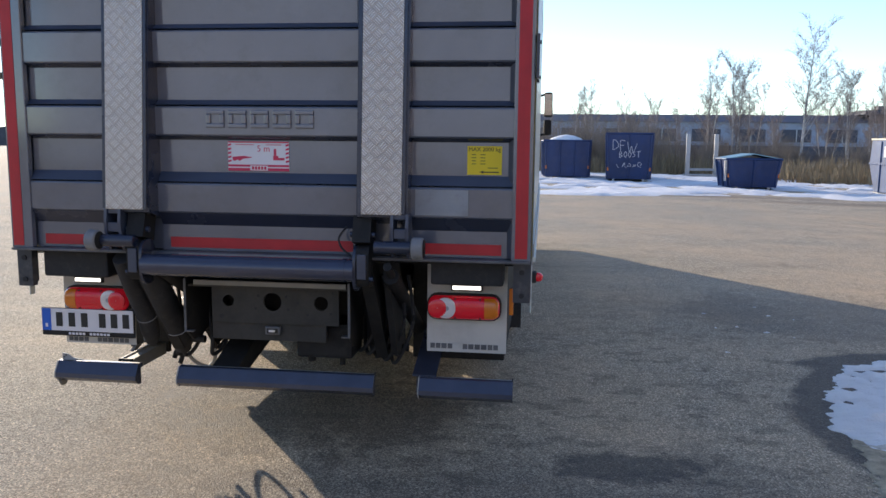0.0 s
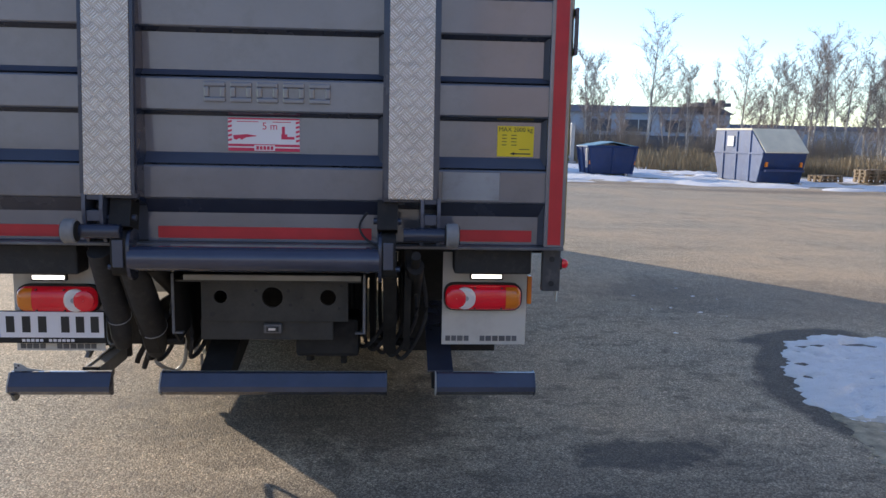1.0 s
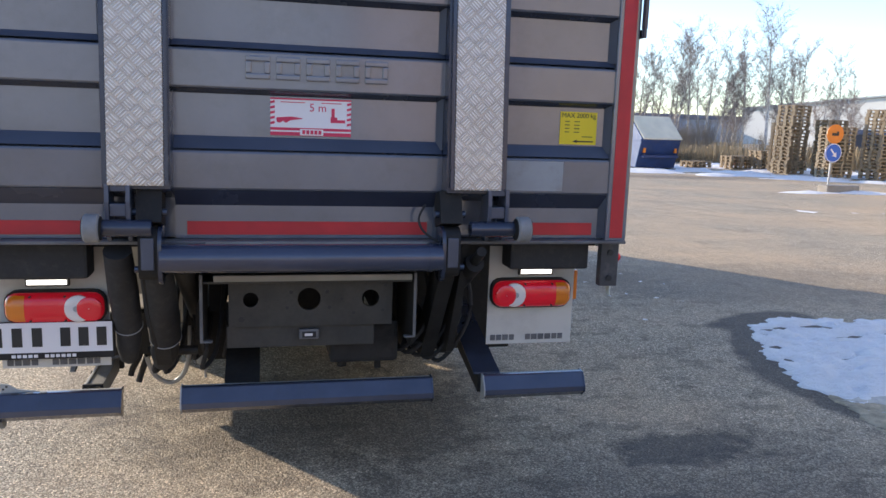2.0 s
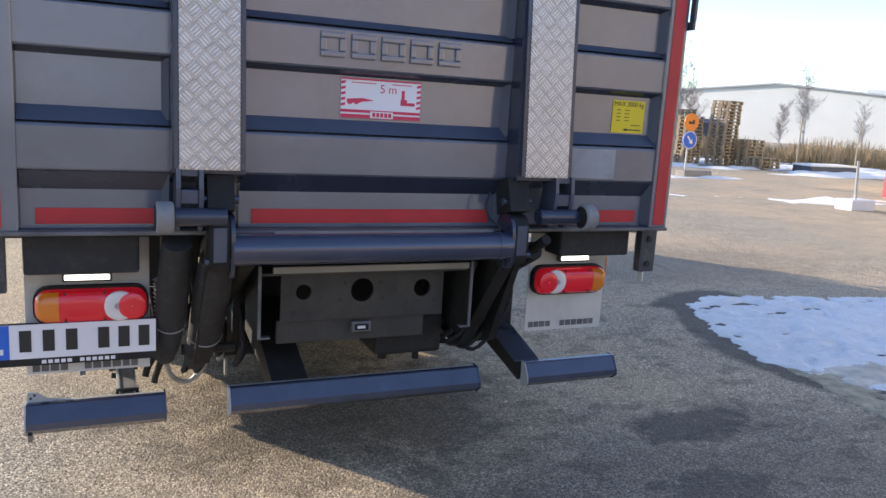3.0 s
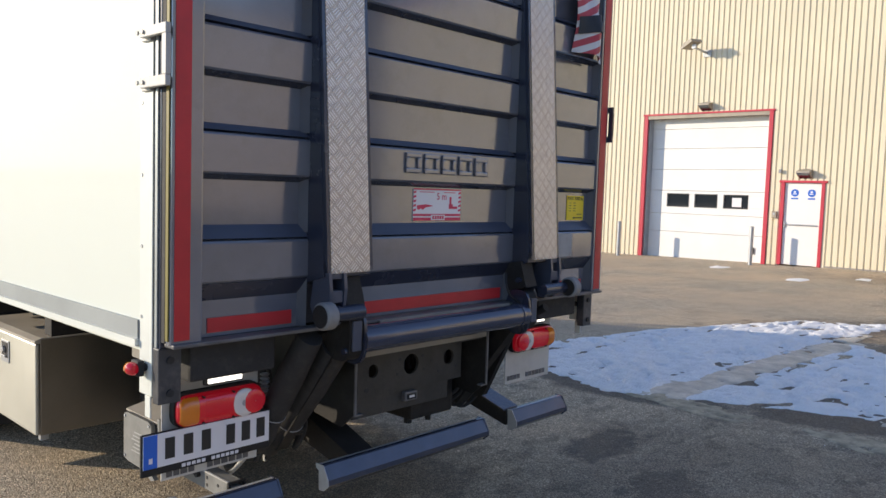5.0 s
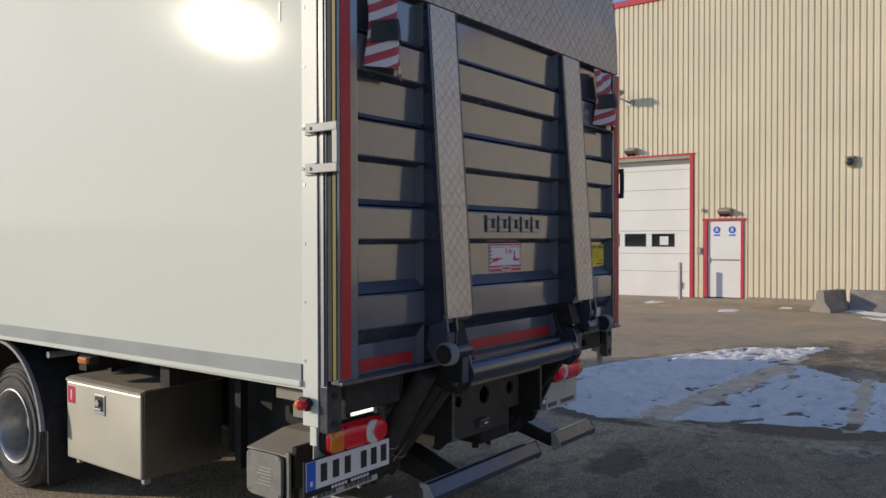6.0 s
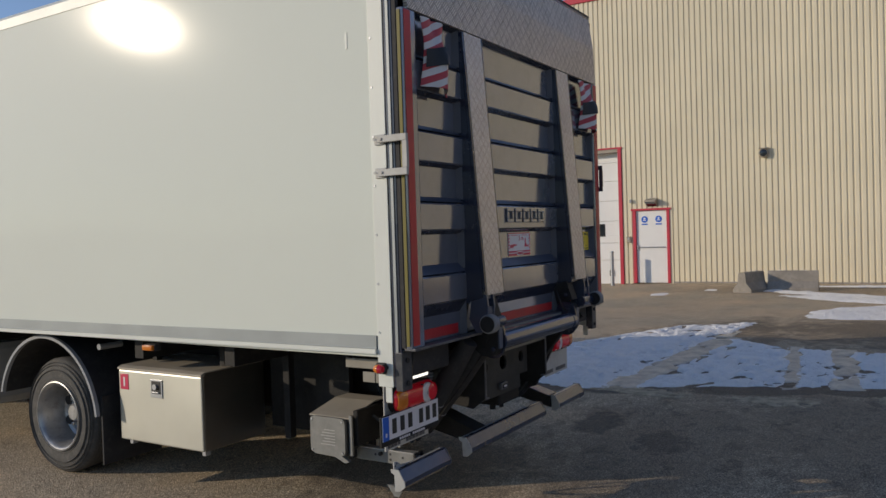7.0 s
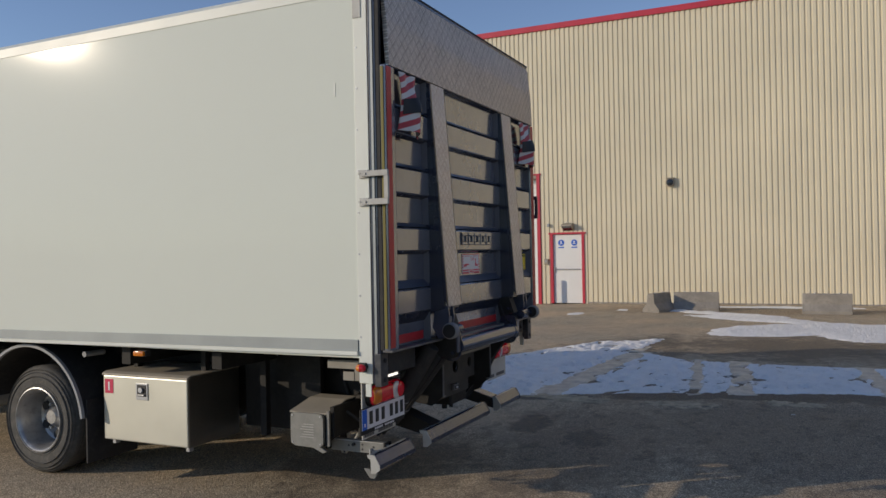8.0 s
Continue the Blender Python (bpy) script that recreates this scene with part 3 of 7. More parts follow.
def far_snow(x, y):
    return max(blob(x, y, 10.6, 1.7, 2.1, 1.0, -40), blob(x, y, 12.8, 2.3, 1.8, 0.55, 60), band(x, y, 15.2, 4.6, 13.6, 2.2, 0.3), blob(x, y, 10.2, 0.2, 1.9, 0.9, -12),
               blob(x, y, 10.6, -2.0, 2.2, 1.6, 0), blob(x, y, 13.7, 7.0, 0.5, 0.25), blob(x, y, 15.3, 6.1, 0.5, 0.22), blob(x, y, 16.9, 2.4, 0.28, 2.6), blob(x, y, 15.6, 9.6, 0.5, 0.25))


def bits_snow(x, y):
    n = noise.noise((x * 10.0, y * 15.0, 12.0)) - 0.25 * abs(x - 1.9)
    return min(0.1 * (n - 0.63), blob(x, y, 1.8, 5.0, 1.3, 3.6, 0))


def edge_snow(x, y):
    """The strip under the skips, its near edge bending towards the warehouse."""
    line = 31.5 - 0.16 * max(0.0, x) - 0.35 * max(0.0, x - 13.0)
    f = min(y - line, line + 22 - y, x + 14, 2.5 * (0.10 + noise.noise((x * 0.33, y * 0.8, 14.0)) + 0.3 * noise.noise((x * 1.1, y * 2.2, 15.0))))
    skirt = max(blob(x, y, 1.6, 29.0, 2.6, 1.6), blob(x, y, 3.6, 30.2, 3.0, 0.9))
    return max(f, skirt, blob(x, y, 15.8, 20.9, 2.2, 0.45), blob(x, y, 14.0, 14.6, 2.8, 0.55), blob(x, y, 12.0, 15.3, 1.2, 0.2), blob(x, y, 25.0, 23.2, 3.4, 0.8))


build_ground()
snow_sheet("snow_patch", near_snow, 1.2, 8.6, -3.2, 6.6, 0.035, 0.034, 0.13, "thin old snow patch with tyre tracks beside the truck")
snow_sheet("slush_track", slush, 1.2, 8.6, -3.2, 6.6, 0.04, 0.012, 0.05, "beige slush in tyre tracks through the snow", M_SLUSH, "slush")
snow_sheet("sand_patch", sand_verge, 1.3, 2.7, 0.9, 4.4, 0.025, 0.004, 0.05, "sandy grit beside the snow's edge", M_SAND, "sand")
snow_sheet("snow_patch", far_snow, 7.0, 17.4, -4.5, 10.5, 0.09, 0.04, 0.30, "thin sunlit snow drift before the warehouse")
snow_sheet("snow_patch", bits_snow, 0.3, 3.6, 1.0, 9.2, 0.025, 0.008, 0.004, "scattered crumbs of ice on the asphalt")
snow_sheet("snow_patch", edge_snow, -14.0, 40.0, 12.0, 56.0, 0.4, 0.10, 0.7, "snow strip along the far edge of the yard")

# ---- box truck ----
XL, XR = -2.60, -0.045          # body sides
truck = thing("box_truck", (-1.32, 7.5, 0), "white box truck with a closed dark grey tail lift", "truck")

# body
BF = 10.7
part("side_wall", Mesh().box(XL, XL + 0.06, 3.60, BF, 1.0, 3.08, 0.004), M_WHITE, truck, "glossy white side panel")
part("side_wall", Mesh().box(XR - 0.06, XR, 3.60, BF, 1.0, 3.08, 0.004), M_WHITE, truck, "glossy white side panel")
part("front_wall", Mesh().box(XL + 0.06, XR - 0.06, BF - 0.06, BF, 1.0, 3.08), M_WHITE, truck)
part("roof", Mesh().box(XL + 0.03, XR - 0.03, 3.62, BF, 3.10, 3.15, 0.01), M_WHITEPOST, truck)
part("cargo_floor", Mesh().box(XL + 0.06, XR - 0.06, 3.62, BF - 0.06, 1.0, 1.10), M_BLACK, truck)
for x0, x1 in ((XL - 0.004, XL + 0.05), (XR - 0.05, XR + 0.004)):
    part("roof_rail", Mesh().prism([(x0, 3.078), (x1, 3.078), (x1, 3.17), ((x0 + x1) / 2, 3.17), (x0, 3.14)] if x0 < -1 else [(x1, 3.078), (x0, 3.078), (x0, 3.17), ((x0 + x1) / 2, 3.17), (x1, 3.14)], "y", 3.66, BF), M_WHITEPOST, truck)
for sgn, x in ((-1, XL), (1, XR)):
    o = sgn * 0.012
    ra = -0.005 * (BF - 3.655)
    part("bottom_rail", Mesh().prism([(3.655, 1.042), (BF, 1.042 + ra), (BF, 1.105 + ra), (3.655, 1.105)], "x", min(x, x + o), max(x, x + o)), M_ALU, truck, "blue-grey aluminium rail")
    part("rail_lip", Mesh().prism([(3.655, 1.018), (BF, 1.018 + ra), (BF, 1.041 + ra), (3.655, 1.041)], "x", min(x, x + 1.7 * o), max(x, x + 1.7 * o)), M_WHITEPOST, truck)
    part("corner_band", Mesh().box(min(x, x + 0.5 * o), max(x, x + 0.5 * o), 3.565, 3.652, 0.86, 3.13, 0.003), M_WHITEPOST, truck, "white corner profile with rivets")
    part("post_foot", Mesh().box(min(x, x + 0.5 * o), max(x, x + 0.5 * o), 3.575, 3.612, 0.785, 0.859, 0.003), M_WHITEPOST, truck)
    part("top_plate", Mesh().box(min(x + 0.52 * o, x + 0.9 * o), max(x + 0.52 * o, x + 0.9 * o), 3.60, 3.655, 2.93, 3.09, 0.002), M_ALUDULL, truck, "small grey metal plate")
    for k in range(9):
        z = 1.12 + 0.235 * k
        part("rivet", Mesh().tube((x + 0.4 * o, 3.637, z), (x + 0.72 * o, 3.637, z), 0.006, n=8), M_GALV, truck)
    part("rear_post", Mesh().box(min(x, x - 5 * o) - 0.002, max(x, x - 5 * o) + 0.002, 3.515, 3.563, 0.86, 3.14, 0.005), M_NAVY, truck, "dark rear door post")
    part("post_strip", Mesh().box(min(x + 0.2 * o, x + 0.6 * o), max(x + 0.2 * o, x + 0.6 * o), 3.53, 3.545, 1.02, 3.1), M_ALU, truck)
    part("gasket", Mesh().box(min(x, x - 2 * o), max(x, x - 2 * o), 3.492, 3.513, 1.05, 3.12), M_RUBBER, truck)
    # U-shaped keeper
    xo = x + (0.004 if sgn > 0 else -0.016)
    xa, xb = sorted((xo, x + (0.018 if sgn > 0 else -0.034)))
    bk = Mesh().box(xa, xb, 3.43, 3.60, 2.025, 2.058, 0.003).box(xa, xb, 3.43, 3.60, 1.866, 1.90, 0.003).box(xa, xb, 3.428, 3.455, 1.90, 2.025, 0.002)
    for z in (2.041, 1.883):
        bk.box(min(x, xb), max(x, xb) if sgn < 0 else xb, 3.565, 3.625, z - 0.024, z + 0.024, 0.003)
        for y in (3.575, 3.61):
            bk.tube((xb if sgn > 0 else xa, y, z), ((xb if sgn > 0 else xa) + sgn * 0.006, y, z), 0.007, n=8)
    part("keeper", bk, M_ALUDULL if sgn < 0 else M_NAVY, truck, "U-shaped metal door keeper")
    part("side_hatch_mark", Mesh().box(min(x, x + 0.2 * o), max(x, x + 0.2 * o), 3.78, 3.792, 2.50, 2.58), M_WHITEPOST, truck)
part("rear_header", Mesh().box(XL + 0.02, XR - 0.02, 3.49, 3.62, 3.09, 3.17, 0.01), M_NAVY, truck)
part("rear_door", Mesh().box(XL + 0.06, XR - 0.06, 3.58, 3.62, 1.08, 3.09), M_NAVY, truck, "dark roller door behind the lift")

# tail lift platform: planks stand alternately proud and recessed
lift = part("platform", Mesh().box(-2.57, -0.07, 3.526, 3.556, 1.052, 2.66, 0.004), M_PLATFORM, truck, "dark grey lacquered tail lift platform")
part("side_frame", Mesh().box(-2.598, -2.487, 3.455, 3.490, 1.045, 2.652, 0.006), M_PLATFORM, lift)
part("side_frame", Mesh().box(-0.135, -0.045, 3.455, 3.490, 1.045, 2.652, 0.006), M_PLATFORM, lift)
part("yellow_edge", Mesh().box(-2.603, -2.599, 3.466, 3.483, 1.06, 2.64), M_YELLOWTAPE, lift, "yellow edge strip")
part("yellow_edge", Mesh().box(-0.044, -0.040, 3.466, 3.483, 1.06, 2.64), M_YELLOWTAPE, lift, "yellow edge strip")
LEVELS = [(1.052, 1.232, 0), (1.232, 1.400, 1), (1.400, 1.598, 0), (1.598, 1.762, 1), (1.762, 1.936, 0), (1.936, 2.111, 1), (2.111, 2.281, 0), (2.281, 2.456, 1), (2.456, 2.652, 0)]
RIBS = [(-2.055, -1.83), (-0.835, -0.60)]
COLUMNS = [(-2.487, -2.055), (-1.83, -0.835), (-0.60, -0.135)]
for x0, x1 in COLUMNS:
    for z0, z1, up in LEVELS:
        y = 3.464
        if up:
            b = Mesh().prism([(3.525, z0 + 0.001), (y + 0.006, z0 + 0.004), (y, z0 + 0.012), (y, z1 - 0.030), (y + 0.006, z1 - 0.022), (3.525, z1 - 0.001)], "x", x0, x1)
        else:
            b = Mesh().box(x0, x1, 3.500, 3.525, z0, z1)
            # the sill's navy stands in for sky reflected on its slope
            if z0 > 1.06:
                part("sill", Mesh().prism([(3.4998, z0 + (0.032 if z0 == 1.400 else 0.010)), (3.4655, z0 - 0.014), (3.4998, z0 - 0.014)], "x", x0 + 0.0015, x1 - 0.0015), M_SILLSKY, lift, "sloping sill, sky reflection painted in navy")
            # navy wedge paints the shade beneath the proud plank
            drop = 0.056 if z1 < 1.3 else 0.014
            part("overhang_shade", Mesh().prism([(3.4998, z1 - drop), (3.4665, z1 + 0.003), (3.4998, z1 + 0.003)], "x", x0 + 0.0015, x1 - 0.0015), M_NAVY, lift, "plank underside, its shade painted navy")
            # darker grey cheek paints the soft shading at the plank's right end
            part("end_cheek_shade", Mesh().prism([(x1 - 0.001, 3.4995), (x1 - 0.001, 3.468), (x1 - 0.022, 3.4995)], "z", z0 + 0.002, z1 - 0.002), M_CHEEKSHADE, lift)
        part("plank", b, M_PLATFORM, lift, smooth=False)
for x0, x1 in RIBS:
    part("rib", Mesh().prism([(3.525, 1.20), (3.372, 1.245), (3.372, 1.30), (3.466, 2.652), (3.525, 2.652)], "x", x0, x1), M_NAVY, lift, "dark tapering lift rib")
    xc = (x0 + x1) / 2
    part("tread_strip", Mesh().prism([(3.371, 1.262), (3.351, 1.258), (3.350, 1.264), (3.447, 2.645), (3.464, 2.648)], "x", xc - 0.092, xc + 0.092), M_TREAD, lift, "bright aluminium tread strip")
    part("strip_edge", Mesh().prism([(3.372, 1.300), (3.352, 1.262), (3.449, 2.645), (3.466, 2.645)], "x", xc - 0.108, xc - 0.094), M_NAVY, lift)
    part("strip_edge", Mesh().prism([(3.372, 1.300), (3.352, 1.262), (3.449, 2.645), (3.466, 2.645)], "x", xc + 0.094, xc + 0.108), M_NAVY, lift)
part("tread_flap", Mesh().prism([(3.475, 2.655), (3.452, 2.655), (3.462, 2.92), (3.492, 3.150), (3.505, 3.150), (3.49, 2.9)], "x", -2.555, -0.075), M_FLAP, lift, "aluminium tread plate at the platform's tip")
part("flap_edge", Mesh().box(-2.56, -0.07, 3.488, 3.512, 3.150, 3.166, 0.004), M_BLACK, lift)
# red reflecting tape
part("red_tape", Mesh().box(-2.587, -2.533, 3.4525, 3.4545, 1.06, 2.645), M_REDTAPE, lift, "red reflecting tape")
part("red_tape", Mesh().box(-0.118, -0.062, 3.4525, 3.4545, 1.06, 2.645), M_REDTAPE, lift, "red reflecting tape")
for x0, x1 in ((-2.445, -2.102), (-1.788, -0.882), (-0.558, -0.182)):
    part("red_tape", Mesh().box(x0, x1, 3.4955, 3.4995, 1.066, 1.116), M_REDTAPE, lift, "red reflecting tape")
part("lower_lip", Mesh().box(-2.595, -0.048, 3.44, 3.503, 1.036, 1.050, 0.004), M_LIP, lift)
# raised badge
for k in range(5):
    x = -1.575 + k * 0.108
    b = Mesh().box(x, x + 0.088, 3.4525, 3.4638, 1.703, 1.724, 0.005).box(x, x + 0.088, 3.4525, 3.4638, 1.640, 1.661, 0.005)
    b.box(x, x + 0.022, 3.4525, 3.4638, 1.6605, 1.7035, 0.005).box(x + 0.066, x + 0.088, 3.4525, 3.4638, 1.6605, 1.7035, 0.005)
    part("badge_block", b, M_PLATFORM, lift, "raised block of the badge")
part("smooth_patch", Mesh().box(-0.58, -0.335, 3.4605, 3.4635, 1.250, 1.368), M_PLASTICGREY, lift, "grey rectangular patch")

# stickers
ds = part("distance_sticker", Mesh().box(-1.487, -1.188, 3.4965, 3.4995, 1.441, 1.578), M_PAPER, lift, "red and white distance sticker")
for z0, z1 in ((1.441, 1.454), (1.460, 1.470), (1.5725, 1.578)):
    part("print_band", Mesh().box(-1.487, -1.188, 3.4955, 3.4964, z0, z1), M_SIGNRED, ds)
for k in range(5):
    z = 1.48 + 0.019 * k
    for x in (-1.487, -1.204):
        part("edge_mark", Mesh().prism([(x, z), (x + 0.016, z + 0.004), (x + 0.016, z + 0.013), (x, z + 0.009)], "y", 3.4955, 3.4964), M_SIGNRED, ds)
for x0, x1 in ((-1.45, -1.36), (-1.30, -1.225)):
    part("print_line", Mesh().box(x0, x1, 3.4955, 3.4964, 1.562, 1.565), M_SIGNRED, ds)
part("pictogram", Mesh().prism([(-1.465, 1.498), (-1.463, 1.490), (-1.452, 1.487), (-1.441, 1.494), (-1.43, 1.487), (-1.419, 1.494), (-1.41, 1.498), (-1.37, 1.503), (-1.37, 1.506), (-1.41, 1.511), (-1.465, 1.506)], "y", 3.4955, 3.4964), M_SIGNRED, ds)
part("pictogram", Mesh().prism([(-1.265, 1.492), (-1.21, 1.492), (-1.21, 1.503), (-1.24, 1.503), (-1.24, 1.513), (-1.250, 1.513), (-1.250, 1.545), (-1.262, 1.545), (-1.262, 1.513), (-1.265, 1.513)], "y", 3.4955, 3.4964), M_SIGNRED, ds)
letters("5 m", 0.042, (-1.345, 3.4960, 1.532), M_SIGNRED, ds)
part("maker_field", Mesh().box(-1.378, -1.292, 3.4948, 3.4954, 1.443, 1.466), M_PAPER, ds)
for k in range(5):
    part("maker_bar", Mesh().box(-1.370 + k * 0.015, -1.359 + k * 0.015, 3.4938, 3.4947, 1.447, 1.462), M_SIGNRED, ds)
ys = part("load_sticker", Mesh().box(-0.345, -0.187, 3.4965, 3.4995, 1.438, 1.568), M_YELLOW, lift, "yellow load limit sticker with black print")
letters("MAX 2000 kg", 0.0262, (-0.340, 3.4960, 1.545), M_INK, ys)
for k in range(4):
    for x0, x1 in ((-0.325, -0.305), (-0.285, -0.262)):
        part("print_line", Mesh().box(x0, x1, 3.4955, 3.4964, 1.528 - 0.014 * k, 1.531 - 0.014 * k), M_INK, ys)
part("print_line", Mesh().box(-0.25, -0.205, 3.4955, 3.4964, 1.468, 1.471), M_INK, ys)
part("arrow", Mesh().prism([(-0.29, 1.4505), (-0.27, 1.444), (-0.27, 1.448), (-0.20, 1.448), (-0.20, 1.453), (-0.27, 1.453), (-0.27, 1.457)], "y", 3.4955, 3.4964), M_INK, ys)

# warning flags, hung in folds
def warning_flag(x0, x1):
    b = Mesh()
    n, m = 8, 10
    for j in range(m + 1):
        for i in range(n + 1):
            u, v = i / n, j / m
            bulge = 0.075 * math.sin(math.pi * min(1.0, u * 1.05)) * smooth01(v * 1.6) + 0.012 * math.sin(9 * u + 4 * v)
            b.v.append((x0 + (x1 - x0) * (u + 0.06 * math.sin(3 * v + 5 * u)), 3.442 - bulge, 2.635 - 0.335 * v - 0.03 * u * v))
    b.f = [(j * (n + 1) + i, j * (n + 1) + i + 1, (j + 1) * (n + 1) + i + 1, (j + 1) * (n + 1) + i) for j in range(m) for i in range(n)]
    b.add([(p[0], p[1] + 0.004, p[2]) for p in b.v], b.f[:])
    fl = part("warning_flag", b, M_FLAG, lift, "red and white striped warning flag", smooth=True)
    c = Mesh()
    for j in range(3):
        for i in range(n + 1):
            u, v = i / n, 0.40 + 0.13 * j
            bulge = 0.075 * math.sin(math.pi * min(1.0, u * 1.05)) * smooth01(v * 1.6) + 0.012 * math.sin(9 * u + 4 * v) + 0.011
            c.v.append((x0 + (x1 - x0) * (u + 0.06 * math.sin(3 * v + 5 * u)), 3.442 - bulge, 2.635 - 0.335 * v - 0.03 * u * v + 0.05 * (u - 0.5)))
    c.f = [(j * (n + 1) + i, j * (n + 1) + i + 1, (j + 1) * (n + 1) + i + 1, (j + 1) * (n + 1) + i) for j in range(2) for i in range(n)]
    part("flag_band", c, M_INK, fl, "black band", smooth=True)


warning_flag(-2.46, -2.25)
warning_flag(-0.43, -0.19)

# lift gear: torsion tube, lugs, hinge arms, rollers
part("torsion_tube", Mesh().tube((-1.87, 3.380, 0.995), (-0.845, 3.380, 0.995), 0.052, n=28), M_TUBE, truck, "navy torsion tube", smooth=True)
part("tube_collar", Mesh().tube((-0.90, 3.380, 0.995), (-0.885, 3.380, 0.995), 0.056, n=28), M_TUBE, truck, smooth=True)


def oval(y, z, ry, rz, n=20, square=2.6):
    out = []
    for k in range(n):
        c, w = math.cos(2 * math.pi * k / n), math.sin(2 * math.pi * k / n)
        out.append((y + ry * math.copysign(abs(c) ** (2 / square), c), z + rz * math.copysign(abs(w) ** (2 / square), w)))
    return out


for x0, x1, s1 in ((-1.948, -1.872, -1), (-0.845, -0.770, 1)):
    xf = x1 if s1 < 0 else x0
    part("end_flange", Mesh().prism(oval(3.412, 1.005, 0.072, 0.108, 28), "x", xf - 0.004, xf + 0.010), M_NAVY, truck, "navy end flange", smooth=True)
    lug = part("lug", Mesh().prism(oval(3.418, 1.015, 0.068, 0.098, 24, 3.2), "x", x0 + 0.006, x1 - 0.006), M_BLACK, truck, "dark lift lug", smooth=True)
    part("lug_face", Mesh().box(x0 + 0.016, x1 - 0.016, 3.343, 3.352, 0.960, 1.075, 0.004), M_HINGE, lug, "lighter grey face")
    part("lug_pin", Mesh().tube((x0 - 0.008, 3.37, 0.96), (x1 + 0.012, 3.37, 0.96), 0.012, n=10), M_NAVY, truck)
    # inner pivot blocks under the platform
    xi = x1 if s1 < 0 else x0
    a0, a1 = sorted((xi - s1 * 0.01, xi + s1 * 0.075))
    part("pivot_block", Mesh().prism([(3.36, 1.13), (3.47, 1.10), (3.50, 1.23), (3.40, 1.25)], "x", a0, a1), M_BLACK, truck)
    part("pivot_bolt", Mesh().tube((a0 - 0.016, 3.40, 1.16), (a1 + 0.016, 3.40, 1.16), 0.014, n=10), M_NAVY, truck)
for x0, x1, s1 in ((-2.045, -1.962, -1), (-0.675, -0.592, 1)):
    prof = [(3.352, 1.262), (3.345, 1.20), (3.355, 1.11), (3.385, 1.06), (3.42, 1.06), (3.46, 1.13), (3.44, 1.25)]
    arm = part("hinge_arm", Mesh().prism(prof, "x", x0, x0 + 0.014), M_HINGE, truck, "blue-grey hinge arm with square openings")
    part("cheek", Mesh().prism(prof, "x", x1 - 0.014, x1), M_HINGE, arm)
    part("cross_bar", Mesh().box(x0 + 0.0145, x1 - 0.0145, 3.354, 3.42, 1.150, 1.194, 0.003), M_HINGE, arm)
    part("cross_bar", Mesh().box(x0 + 0.0145, x1 - 0.0145, 3.360, 3.43, 1.236, 1.258, 0.003), M_HINGE, arm)
    part("hinge_shaft", Mesh().tube((x0 - 0.04 if s1 < 0 else x0 - 0.07, 3.345, 1.110), (x1 + 0.07 if s1 < 0 else x1 + 0.05, 3.345, 1.110), 0.03, n=16), M_NAVY, truck, smooth=True)
    xr = x0 - 0.062 if s1 < 0 else x1 + 0.022
    part("roller", Mesh().lathe([(0, 0.012), (0, 0.044), (0.006, 0.05), (0.046, 0.05), (0.052, 0.044), (0.052, 0.012)], (xr, 3.318, 1.113), n=24), M_ROLLER, truck, "grey rubber roller", smooth=True)
    part("roller_cap", Mesh().tube((xr - 0.003, 3.318, 1.113), (xr + 0.055, 3.318, 1.113), 0.041, n=28), M_BLACK, truck, smooth=True)

